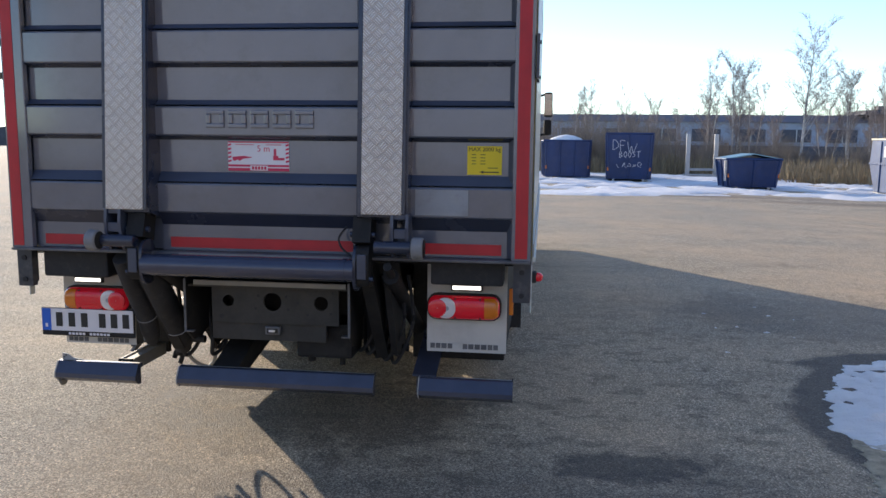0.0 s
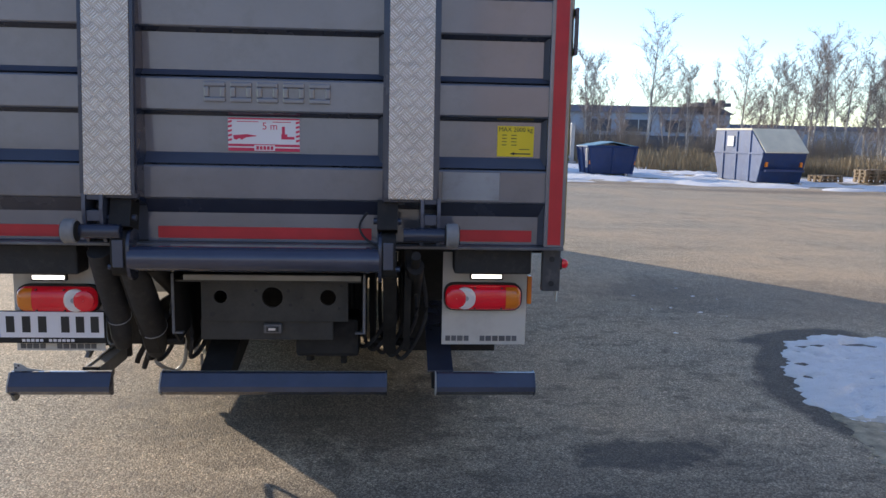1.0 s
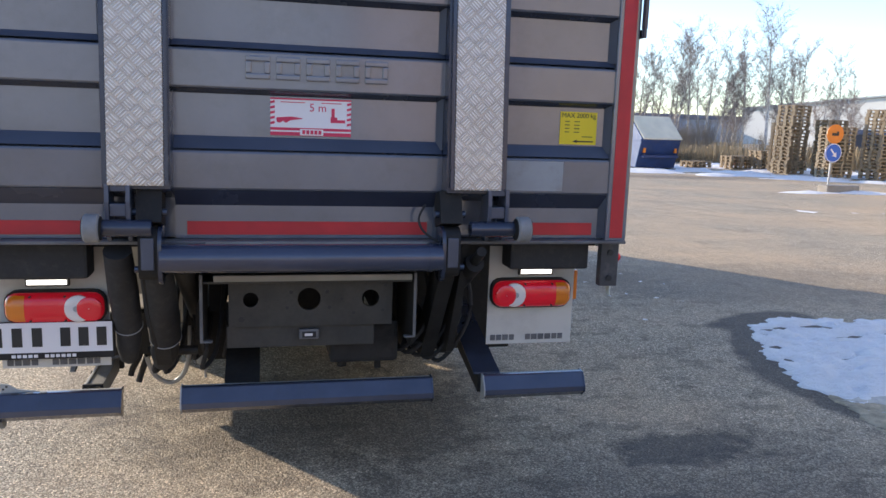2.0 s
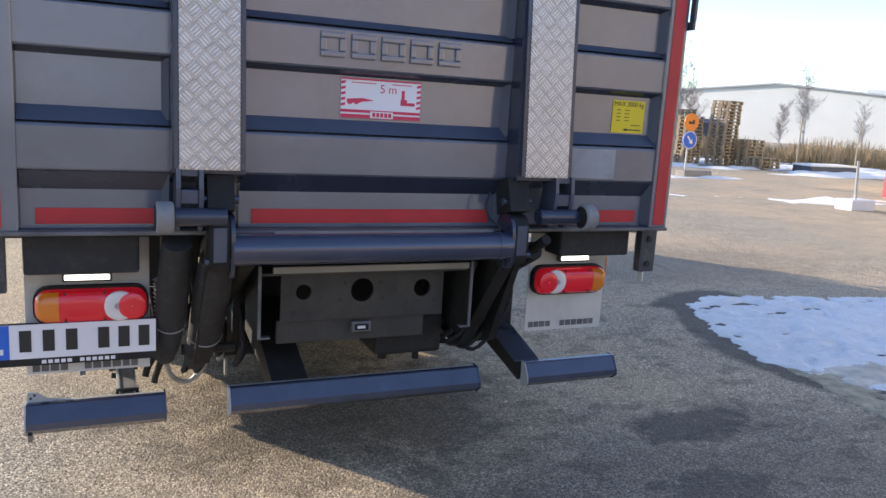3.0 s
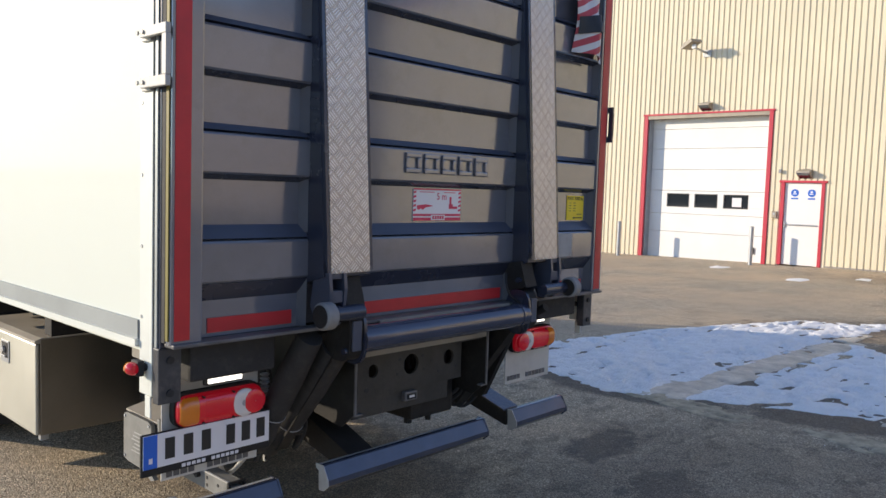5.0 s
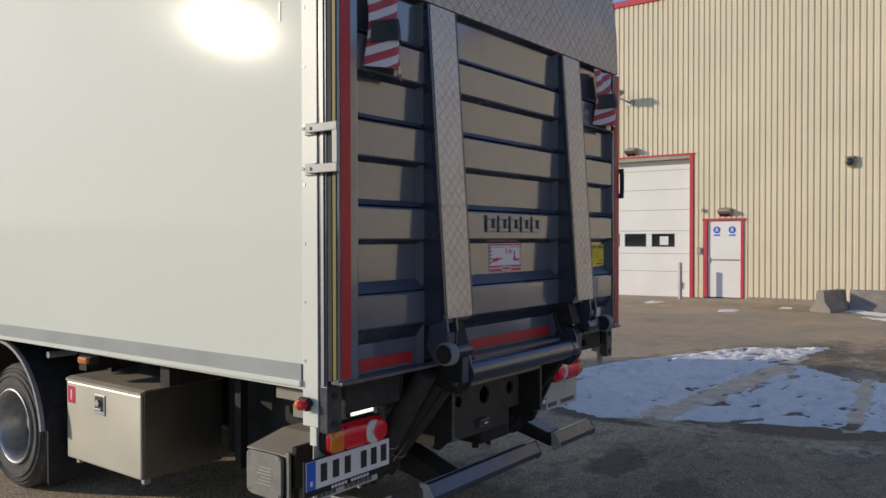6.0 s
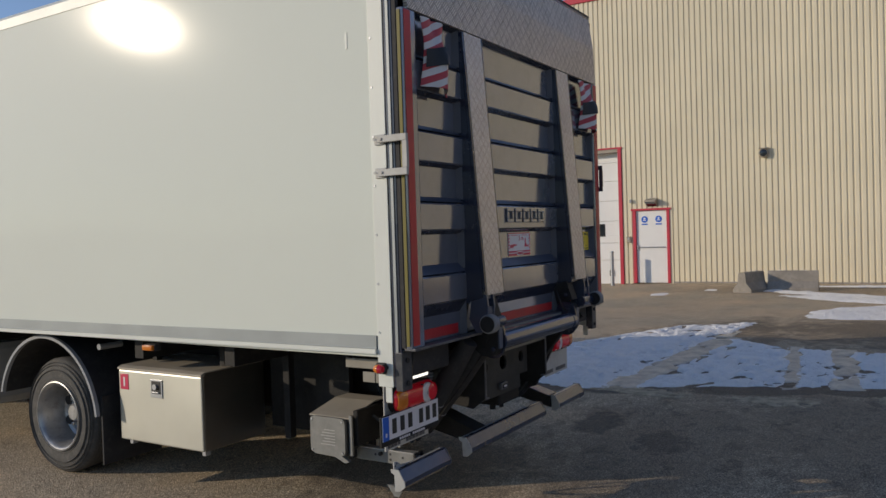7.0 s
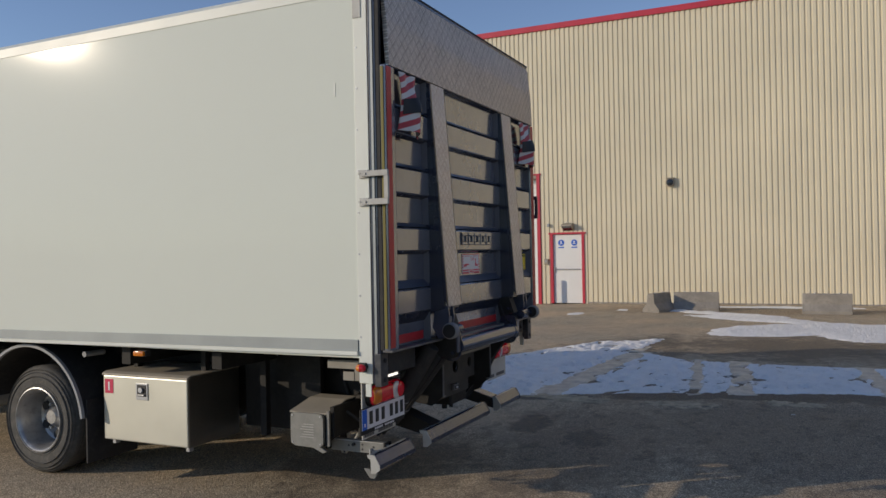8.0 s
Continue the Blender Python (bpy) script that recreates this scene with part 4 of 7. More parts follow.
# rear light groups: panel, lamp, work light, rubber block, corner bracket, marker
def light_group(x0, x1, flip, dz):
    w = x1 - x0
    def X(u):
        return x1 - u * w if flip else x0 + u * w
    pan = part("lamp_panel", Mesh().box(x0, x1, 3.702, 3.708, 0.545 if not flip else 0.508, 1.0, 0.002), M_PANEL, truck, "white sheet panel behind the rear lamp")
    widths = [0.07, 0.07, 0.08, 0.07, 0.12, 0.07, 0.08, 0.08, 0.085, 0.07, 0.07]
    u = 0.045
    for k, ww in enumerate(widths):
        if k != 4:
            part("maker_bar", Mesh().box(x0 + u * w, x0 + (u + ww * 0.82) * w, 3.6995, 3.7015, 0.563 if not flip else 0.518, 0.588 if not flip else 0.541), M_LIP, pan)
        u += ww
    # lens outline: an oblong with round ends, domed towards the rear
    zc, hh, rc = 0.772 + dz, 0.058, 0.040
    ua, ub = 0.03, 0.915
    def shell(u0, u1, y, bulge, inset, n=16, m=8, grow=0.0):
        b, xa, xe = Mesh(), X(ua), X(ub)
        lo, hi = min(xa, xe) - grow, max(xa, xe) + grow
        a, c = sorted((X(u0), X(u1)))
        a, c = a - (grow if u0 == ua or u1 == ua else 0), c + (grow if u0 == ub or u1 == ub else 0)
        if u0 == ua and u1 == ub:
            a, c = lo, hi
        for i in range(n + 1):
            x = a + (c - a) * (0.5 - 0.5 * math.cos(math.pi * i / n))
            e = min(x - lo, hi - x)
            r = rc + grow
            half = hh + grow - inset - (r - math.sqrt(max(0.0, r * r - (r - e) ** 2)) if e < r else 0.0)
            half = max(half, 0.003)
            for k in range(m + 1):
                v = -math.cos(math.pi * k / m)
                b.v.append((x, y - bulge * (1 - abs(v) ** 4) * (1 - max(0.0, 1 - e / 0.03) ** 3 if e < 0.03 else 1.0), zc + half * v))
        b.f = [(i * (m + 1) + k, i * (m + 1) + k + 1, (i + 1) * (m + 1) + k + 1, (i + 1) * (m + 1) + k) for i in range(n) for k in range(m)]
        nn = len(b.v)
        front = list(b.f)
        b.v += [(p[0], y + 0.03, p[2]) for p in b.v]
        b.f += [tuple(nn + q for q in reversed(f)) for f in front]
        rim = [k for k in range(m)] + [i * (m + 1) + m for i in range(n)] + [n * (m + 1) + k for k in range(m, 0, -1)] + [i * (m + 1) for i in range(n, 0, -1)]
        b.f += [(rim[q], rim[(q + 1) % len(rim)], nn + rim[(q + 1) % len(rim)], nn + rim[q]) for q in range(len(rim))]
        return b
    lamp = part("rear_lamp", shell(ua, ub, 3.668, 0.0, 0.0, grow=0.007), M_BLACK, truck, "oblong red, white and amber rear lamp", smooth=True)
    part("red_lens", shell(ua, ub, 3.655, 0.024, 0.001), M_LAMPRED, lamp, smooth=True)
    part("amber_lens", shell(0.730, 0.900, 3.6515, 0.0225, 0.004), M_LAMPAMBER, lamp, smooth=True)
    part("clear_lens", Mesh().lathe([(0.012, 0.052), (0.004, 0.052), (0.0, 0.047), (-0.002, 0.03), (-0.002, 0.002)], (X(0.250), 3.6285, zc), axis="y", n=32), M_LAMPWHITE, lamp, smooth=True)
    part("round_reflector", Mesh().lathe([(0.02, 0.045), (0.002, 0.045), (-0.001, 0.040), (-0.002, 0.02), (-0.002, 0.002)], (X(0.152), 3.6245, zc), axis="y", n=32), M_LAMPRED, lamp, smooth=True)
    part("bulb_mark", Mesh().tube((X(0.265), 3.6262, zc), (X(0.265), 3.6255, zc), 0.012, n=14), M_PLASTICGREY, lamp)
    for k in range(9):
        z = 0.742 + dz + 0.0075 * k
        a, c = sorted((X(0.42), X(0.66)))
        part("lens_rib", Mesh().box(a, c, 3.6290, 3.6310, z, z + 0.0015), M_LAMPRED, lamp)
    for u in (0.68, 0.37):
        for z in (zc - 0.047, zc + 0.047):
            part("screw", Mesh().tube((X(u), 3.630, z), (X(u), 3.655, z), 0.004, n=8), M_INK, lamp)
    yw, zw = (3.612, 0.867) if flip else (3.657, 0.881)
    wl = part("work_light", Mesh().box(min(X(0.31), X(0.70)), max(X(0.31), X(0.70)), yw, yw + 0.024, zw - 0.017, zw + 0.017, 0.006), M_RUBBER, truck, "slim work light, switched on")
    part("led_strip", Mesh().box(min(X(0.33), X(0.68)), max(X(0.33), X(0.68)), yw - 0.005, yw - 0.0005, zw - 0.009, zw + 0.009, 0.002), M_LED, wl, "glowing white light strip")
    part("rubber_block", Mesh().box(min(X(0.10), X(0.97)), max(X(0.10), X(0.97)), 3.53, 3.66, 0.914 if not flip else 0.894, 1.030, 0.012), M_RUBBER, truck, "black rubber buffer block")
    xb = x1 + 0.095 if not flip else x0 - 0.095
    a, c = sorted((xb + (0.018 if not flip else -0.018), xb - (0.062 if not flip else -0.062)))
    br = part("corner_bracket", Mesh().box(a, c, 3.505, 3.545, 0.845, 1.030, 0.004), M_BRACKET, truck, "dark grey steel corner bracket with bolts")
    for z in (0.88, 0.99):
        part("bolt", Mesh().tube(((a + c) / 2, 3.498, z), ((a + c) / 2, 3.506, z), 0.013, n=8), M_RUBBER, br)
    # marker lamp on a short rubber stalk
    xm = (x1 + 0.150) if not flip else (x0 - 0.150)
    inner = -0.034 if not flip else 0.034
    st = part("marker_stalk", Mesh().tube((xb, 3.60, 0.955), (xm + inner, 3.615, 0.953), 0.014, n=10).box(min(xm + inner, xm + 0.25 * inner), max(xm + inner, xm + 0.25 * inner), 3.590, 3.642, 0.926, 0.980, 0.008), M_RUBBER, truck, "rubber marker lamp stalk")
    part("red_lens", Mesh().lathe([(-0.026, 0.001), (-0.024, 0.014), (-0.017, 0.020), (0, 0.022)], (xm, 3.6155, 0.953), axis="y", n=20), M_LAMPRED, st, smooth=True)
    part("amber_lens", Mesh().lathe([(0, 0.022), (0.017, 0.020), (0.024, 0.014), (0.026, 0.001)], (xm, 3.6165, 0.953), axis="y", n=20), M_LAMPAMBER, st, smooth=True)


light_group(-0.555, -0.158, False, 0.010)
light_group(-2.500, -2.105, True, -0.014)
part("side_reflector", Mesh().box(-0.150, -0.128, 3.73, 3.76, 0.735, 0.87, 0.006), M_LAMPAMBER, truck, "upright amber side reflector")

# number plate
np_ob = part("plate_holder", Mesh().box(-2.600, -2.082, 3.650, 3.662, 0.556, 0.706, 0.005), M_BLACK, truck, "white number plate in a black holder")
part("plate", Mesh().box(-2.594, -2.088, 3.646, 3.650, 0.584, 0.702, 0.001), M_PAPER, np_ob, "white number plate")
part("blue_field", Mesh().box(-2.593, -2.544, 3.644, 3.646, 0.585, 0.701), M_BLUEBAND, np_ob)
for x in (-2.515, -2.445, -2.375, -2.275, -2.21, -2.145):
    part("character_bar", Mesh().box(x, x + 0.036, 3.644, 3.646, 0.608, 0.682), M_INK, np_ob)
for k in range(12):
    if k != 5:
        part("dealer_bar", Mesh().box(-2.45 + 0.0195 * k, -2.436 + 0.0195 * k, 3.648, 3.6495, 0.564, 0.576), M_PAPER, np_ob)
part("field_bar", Mesh().box(-2.575, -2.562, 3.643, 3.644, 0.603, 0.622), M_PAPER, np_ob)

# underrun guards
def chamfer(y0, y1, z0, z1, c=0.022):
    return [(y0 - 0.008, z0 + 0.024), (y0 - 0.006, z0 + 0.046), (y0 + 0.028, z1 - 0.004), (y0 + 0.034, z1), (y1, z1), (y1, z0), (y0 + c, z0)]


for x0, x1 in ((-2.500, -2.062), (-1.832, -0.815), (-0.580, -0.124)):
    g = part("underrun_guard", Mesh().prism(chamfer(3.598, 3.645, 0.325, 0.428), "x", x0, x1), M_BUMPER, truck, "blue-grey underrun guard beam")
    for x in (x0, x1):
        e0, e1 = (x - 0.006, x - 0.0005) if x == x0 else (x + 0.0005, x + 0.006)
        part("end_cap", Mesh().prism([(3.588, 0.348), (3.590, 0.372), (3.624, 0.4285), (3.672, 0.4285), (3.668, 0.410), (3.650, 0.402), (3.648, 0.320), (3.618, 0.322)], "x", e0, e1), M_ALUDULL if x == x0 else M_BUMPER, g, "flat end cap")
    part("top_shelf", Mesh().box(x0, x1, 3.6455, 3.665, 0.418, 0.426, 0.001), M_ALUDULL, g)
# carrier of the outer guard: a level zinc channel with an inner tongue and a dark clamp
arm = part("guard_arm", Mesh().box(-2.215, -2.209, 3.728, 4.11, 0.352, 0.418, 0.001).box(-2.2085, -2.1545, 3.728, 4.11, 0.412, 0.418, 0.001).box(-2.154, -2.148, 3.728, 4.11, 0.352, 0.418, 0.001), M_CHANNEL, truck, "zinc guard channel")
part("top_fold", Mesh().box(-2.216, -2.205, 3.728, 4.11, 0.4185, 0.424, 0.002), M_ALUDULL, arm, "bare bent edge")
part("clamp", Mesh().box(-2.220, -2.143, 3.716, 3.7275, 0.416, 0.425, 0.002).box(-2.221, -2.2095, 3.714, 3.7275, 0.386, 0.4155, 0.002).box(-2.154, -2.142, 3.714, 3.7275, 0.392, 0.4155, 0.002), M_BLACK, arm, "dark clamp")
part("tongue", Mesh().box(-2.206, -2.157, 3.6465, 3.7605, 0.345, 0.402, 0.004), M_ALUDULL, arm, "bare inner channel")
for y, z in ((3.80, 0.392), (3.88, 0.402), (3.88, 0.372), (3.98, 0.39)):
    part("channel_hole", Mesh().tube((-2.2164, y, z), (-2.2152, y, z), 0.007, n=10), M_INK, arm)
part("bolt", Mesh().tube((-2.232, 3.94, 0.40), (-2.2155, 3.94, 0.40), 0.011, n=8), M_BLACK, arm)
gs = part("guard_gusset", Mesh().prism([(-2.498, 0.4265), (-2.36, 0.4265), (-2.44, 0.438), (-2.47, 0.458), (-2.498, 0.462)], "y", 3.655, 3.662), M_ALUDULL, truck, "bare metal gusset with slots")
for k in range(3):
    part("gusset_slot", Mesh().box(-2.455 + 0.05 * k, -2.43 + 0.05 * k, 3.628, 3.642, 0.4282, 0.4292), M_INK, gs)
for u, v in ((-2.488, 0.440), (-2.476, 0.450)):
    part("gusset_hole", Mesh().tube((u, 3.6535, v), (u, 3.6548, v), 0.0045, n=8), M_INK, gs)
part("guard_post", Mesh().box(-2.24, -2.13, 4.1105, 4.14, 0.36, 0.62, 0.003), M_BLACK, truck)
part("guard_foot", Mesh().prism([(3.61, 0.324), (3.63, 0.292), (3.66, 0.292), (3.70, 0.345), (3.66, 0.345), (3.652, 0.324)], "x", -2.498, -2.485), M_CHANNEL, truck)
part("guard_arm", Mesh().prism([(3.652, 0.345), (3.652, 0.425), (4.30, 0.62), (4.30, 0.50)], "x", -0.60, -0.53), M_BLACK, truck, "dark guard arm")
part("guard_arm_top", Mesh().prism([(3.652, 0.4255), (4.30, 0.6205), (4.30, 0.627), (3.652, 0.434)], "x", -0.62, -0.50), M_BUMPER, truck)
part("guard_arm", Mesh().prism([(3.646, 0.34), (3.646, 0.42), (4.2, 0.62), (4.2, 0.46)], "x", -1.67, -1.53), M_BLACK, truck, "dark guard arm")
part("hanger_foot", Mesh().box(-1.775, -1.62, 4.2005, 4.30, 0.36, 0.62, 0.01), M_BLACK, truck)
part("valve_block", Mesh().box(-1.24, -0.945, 3.72, 3.96, 0.475, 0.66, 0.02).tube((-1.18, 3.80, 0.475), (-1.18, 3.80, 0.44), 0.02, n=10).tube((-1.02, 3.82, 0.476), (-1.02, 3.82, 0.42), 0.015, n=10), M_BLACK, truck, "dark valve block with hose ends")
# unseen block, added to keep sky light off the ground beneath
part("underbody_light_block", Mesh().box(-1.675, -1.025, 4.25, 6.02, 0.42, 0.86, 0.03), M_BLACK, truck, "unseen black block that dims the ground under the truck")

# lift pump case with a printed grey side plate
case = part("pump_case", Mesh().prism([(-2.33, 0.40), (-2.24, 0.43), (-1.98, 0.45), (-1.98, 0.645), (-2.10, 0.645), (-2.20, 0.622), (-2.33, 0.595)], "y", 4.07, 4.34), M_BLACK, truck, "black lift pump case")
part("case_plate", Mesh().prism(oval(4.203, 0.5, 0.122, 0.102, 32, 9.0), "x", -2.350, -2.332), M_CHANNEL, case, "grey riveted side plate")
part("dusty_top", Mesh().prism([(-2.330, 0.5975), (-2.200, 0.6245), (-2.10, 0.6475), (-1.98, 0.6475), (-1.98, 0.654), (-2.102, 0.654), (-2.203, 0.631), (-2.330, 0.604)], "y", 4.065, 4.345), M_BOXTOP, case, "dust-covered brown-grey top")
part("case_flange", Mesh().box(-2.332, -2.318, 4.046, 4.066, 0.40, 0.62, 0.003), M_CHANNEL, case)
part("drain_foot", Mesh().prism([(4.30, 0.402), (4.12, 0.402), (4.06, 0.370), (4.09, 0.360), (4.16, 0.388), (4.30, 0.392)], "x", -2.345, -2.325), M_CHANNEL, case)
b = Mesh()
for k in range(6):
    b.box(-2.3515, -2.3505, 4.15, 4.25 - 0.012 * (k % 3), 0.45 + 0.016 * k, 0.455 + 0.016 * k)
part("plate_print", b, M_ALUDULL, case)
for y in (4.10, 4.31):
    for z in (0.415, 0.585):
        part("rivet", Mesh().tube((-2.354, y, z), (-2.349, y, z), 0.006, n=8), M_GALV, case)
part("case_bracket", Mesh().box(-2.30, -2.0, 4.03, 4.06, 0.45, 0.64, 0.003), M_BLACK, truck)
part("panel_stay", Mesh().box(-2.36, -2.34, 3.77, 3.795, 0.58, 0.93, 0.002), M_WHITEPOST, truck)
part("bracket_sheet", Mesh().box(-2.496, -2.486, 3.715, 3.94, 0.918, 0.967, 0.002).box(-2.498, -2.488, 3.755, 3.83, 0.850, 0.902, 0.002).box(-2.494, -2.488, 3.712, 3.7545, 0.85, 0.9175, 0.002), M_BEIGE, truck)

# chassis
for x in (-1.72, -0.98):
    part("chassis_rail", Mesh().box(x - 0.035, x + 0.035, 4.1, 12.4, 0.62, 0.86, 0.004), M_BLACK, truck)
for y in (4.8, 5.6, 7.6, 8.8, 10.0):
    part("cross_member", Mesh().box(XL + 0.12, XR - 0.12, y - 0.04, y + 0.04, 0.865, 0.995, 0.003), M_BLACK, truck)
def holed_plate(x0, x1, z0, z1, y0, y1, cz, q, holes):
    """One upright plate with round holes (centre, radius) right through it, all at the height cz."""
    b, at, n = Mesh(), {}, 24

    def v(x, y, z):
        key = (round(x, 5), round(y, 5), round(z, 5))
        if key not in at:
            at[key] = len(b.v)
            b.v.append(key)
        return at[key]
    xs = [x0] + [e for cx, r in holes for e in (cx - q, cx + q)] + [x1]
    zs = [z0, cz - q, cz + q, z1]
    for i in range(len(xs) - 1):
        for k in range(3):
            if k == 1 and i % 2 == 1:
                cx, r = holes[i // 2]
                ring = []
                for a in range(n):
                    c, w = math.cos(2 * math.pi * a / n), math.sin(2 * math.pi * a / n)
                    m = max(abs(c), abs(w))
                    ring.append((cx + r * c, cz + r * w, cx + q * c / m, cz + q * w / m))
                for a in range(n):
                    p, e = ring[a], ring[(a + 1) % n]
                    for y in (y0, y1):
                        b.f.append((v(p[0], y, p[1]), v(e[0], y, e[1]), v(e[2], y, e[3]), v(p[2], y, p[3])))
                    b.f.append((v(p[0], y0, p[1]), v(e[0], y0, e[1]), v(e[0], y1, e[1]), v(p[0], y1, p[1])))
            else:
                for y in (y0, y1):
                    b.f.append((v(xs[i], y, zs[k]), v(xs[i + 1], y, zs[k]), v(xs[i + 1], y, zs[k + 1]), v(xs[i], y, zs[k + 1])))
        for z in (z0, z1):
            b.f.append((v(xs[i], y0, z), v(xs[i + 1], y0, z), v(xs[i + 1], y1, z), v(xs[i], y1, z)))
    for x in (x0, x1):
        for k in range(3):
            b.f.append((v(x, y0, zs[k]), v(x, y0, zs[k + 1]), v(x, y1, zs[k + 1]), v(x, y1, zs[k])))
    return b


rear_beam = part("rear_beam", holed_plate(-1.65, -0.99, 0.668, 0.86, 3.635, 3.650, 0.78, 0.056, [(-1.564, 0.030), (-1.332, 0.047), (-1.081, 0.036)]), M_BEAM, truck, "dusty black cross plate with round holes")
part("lower_plate", Mesh().box(-1.66, -1.06, 3.655, 3.675, 0.575, 0.667, 0.005), M_BEAM, rear_beam)
part("top_flange", Mesh().box(-1.742, -0.922, 3.56, 3.75, 0.862, 0.872, 0.003), M_BEAM, rear_beam)
for x in (-1.752, -0.918):
    part("side_plate", Mesh().prism([(3.541, 0.64), (3.541, 0.905), (3.80, 0.905), (3.80, 0.60), (3.62, 0.575)], "x", x, x + 0.010), M_BLACK, rear_beam)
    part("side_edge", Mesh().box(x - 0.001, x + 0.011, 3.532, 3.5405, 0.635, 0.905, 0.002), M_LIP, rear_beam, "worn bare edge")
    part("bottom_return", Mesh().box(x - 0.035 if x > -1.3 else x + 0.0105, x - 0.0005 if x > -1.3 else x + 0.045, 3.534, 3.56, 0.634, 0.642, 0.002), M_LIP, rear_beam)
for x, z, r in ((-1.60, 0.70, 0.012), (-1.42, 0.745, 0.007), (-1.405, 0.81, 0.008), (-1.26, 0.81, 0.008), (-1.25, 0.745, 0.008), (-1.20, 0.78, 0.006), (-1.15, 0.72, 0.007), (-1.03, 0.73, 0.007), (-1.02, 0.835, 0.006)):
    part("bolt_hole", Mesh().tube((x, 3.6335, z), (x, 3.6349, z), r, n=10), M_INK, rear_beam)
pl = part("plate_lamp", Mesh().box(-1.372, -1.292, 3.628, 3.654, 0.612, 0.655, 0.006), M_LIP, rear_beam, "small lamp in a grey frame")
part("lamp_window", Mesh().box(-1.360, -1.304, 3.624, 3.6275, 0.621, 0.646, 0.001), M_GLASS, pl)
part("lamp_glint", Mesh().box(-1.350, -1.318, 3.621, 3.6235, 0.628, 0.639, 0.001), M_LAMPWHITE, pl)
part("frame_strip", Mesh().box(-1.70, -0.927, 3.532, 3.552, 0.876, 0.900, 0.002), M_BEIGE, truck, "beige edge strip")
part("slot_strip", Mesh().box(-1.72, -0.885, 3.428, 3.4385, 1.034, 1.047, 0.003), M_BEIGE, truck, "pale strip over the tube")
for x in (-1.78, -0.885):
    part("hanger_plate", Mesh().prism([(3.80, 0.98), (4.2, 0.98), (4.2, 0.50), (3.95, 0.46), (3.86, 0.56)], "x", x - 0.012, x + 0.012), M_BLACK, truck)
for x in (-1.915, -0.80):
    part("lift_arm", Mesh().prism([(3.40, 1.03), (3.46, 0.90), (3.80, 0.47), (4.15, 0.52), (4.15, 0.62), (3.85, 0.60), (3.55, 1.0)], "x", x - 0.03, x + 0.03), M_BLACK, truck, "black lift arm")
    part("ram", Mesh().tube((x + 0.11, 3.45, 0.96), (x + 0.11, 4.3, 0.52), 0.038, n=16).tube((x + 0.11, 3.36, 1.02), (x + 0.11, 3.5, 0.94), 0.02, n=10), M_BLACK, truck, "black hydraulic ram", smooth=True)
    part("arm_pin", Mesh().tube((x - 0.07, 3.84, 0.52), (x + 0.13, 3.84, 0.52), 0.02, n=10), M_BLACK, truck)
# lift cylinders in soft rubber covers, each held by a wire clip
def covered_cylinder(top, ring, foot, r):
    t, m, f = Vector(top), Vector(ring), Vector(foot)
    d = (m - t).normalized()
    body = part("cylinder_cover", Mesh().tube(t, t.lerp(m, 0.5), r * 0.94, r * 1.05, n=20).tube(t.lerp(m, 0.499), m, r * 1.05, r, n=20), M_RUBBER, truck, "black rubber-covered lift cylinder", smooth=True)
    e = (f - m).normalized()
    part("lower_cover", Mesh().tube(m - d * 0.004, m.lerp(f, 0.6), r * 0.93, r * 0.90, n=18).tube(m.lerp(f, 0.599), f, r * 0.90, r * 0.66, n=18).tube(f - e * 0.001, f + e * 0.022, r * 0.66, r * 0.30, n=18), M_RUBBER, body, smooth=True)
    part("wire_clip", Mesh().tube(m - d * 0.006, m - d * 0.002, r * 1.04, n=20), M_PLASTICGREY, body, "grey wire clip")


covered_cylinder((-2.030, 3.475, 1.01), (-2.036, 3.700, 0.668), (-2.050, 3.775, 0.515), 0.053)
covered_cylinder((-1.900, 3.480, 0.95), (-1.906, 3.770, 0.600), (-1.930, 3.885, 0.455), 0.062)
part("arm_cover", Mesh().prism([(3.50, 1.025), (3.72, 1.025), (3.86, 0.80), (3.95, 0.52), (3.84, 0.47), (3.70, 0.52), (3.56, 0.80), (3.50, 0.93)], "x", -0.735, -0.705), M_BLACK, truck, "black outer lift arm")
part("hose_loop", Mesh().path([(-2.03, 4.10, 0.42), (-2.00, 4.13, 0.32), (-1.94, 4.18, 0.265), (-1.885, 4.17, 0.30), (-1.85, 4.12, 0.40), (-1.84, 4.12, 0.55)], 0.011, 8), M_ALUDULL, truck, "pale hanging hose loop", smooth=True)
for x, q in ((-2.092, 0.0), (-2.058, 0.03)):
    part("hose_end", Mesh().path([(x + 0.05, 4.11, 0.50), (x + 0.03, 4.12, 0.42), (x, 4.12, 0.36 - q), (x - 0.01, 4.115, 0.325 - q)], 0.014, 8), M_RUBBER, truck, smooth=True)
part("hose_strap", Mesh().box(-1.782, -1.770, 4.12, 4.138, 0.30, 0.372, 0.003).tube((-1.80, 4.13, 0.37), (-1.80, 4.13, 0.46), 0.016, n=10), M_ALUDULL, truck, "pale hose strap")
rnd = random.Random(4)
for k in range(6):
    x = -1.99 + 0.05 * k + rnd.uniform(-0.02, 0.02)
    y = 3.85 + rnd.uniform(0, 0.35)
    d = rnd.uniform(0.0, 0.1)
    part("hose", Mesh().path([(x, y, 0.85), (x + 0.05, y - 0.03, 0.55), (x + 0.03, y + 0.02, 0.43 - d * 0.5), (x + 0.09, y + 0.08, 0.50), (x + 0.12, y + 0.2, 0.8)], 0.011, 6), M_RUBBER, truck, smooth=True)
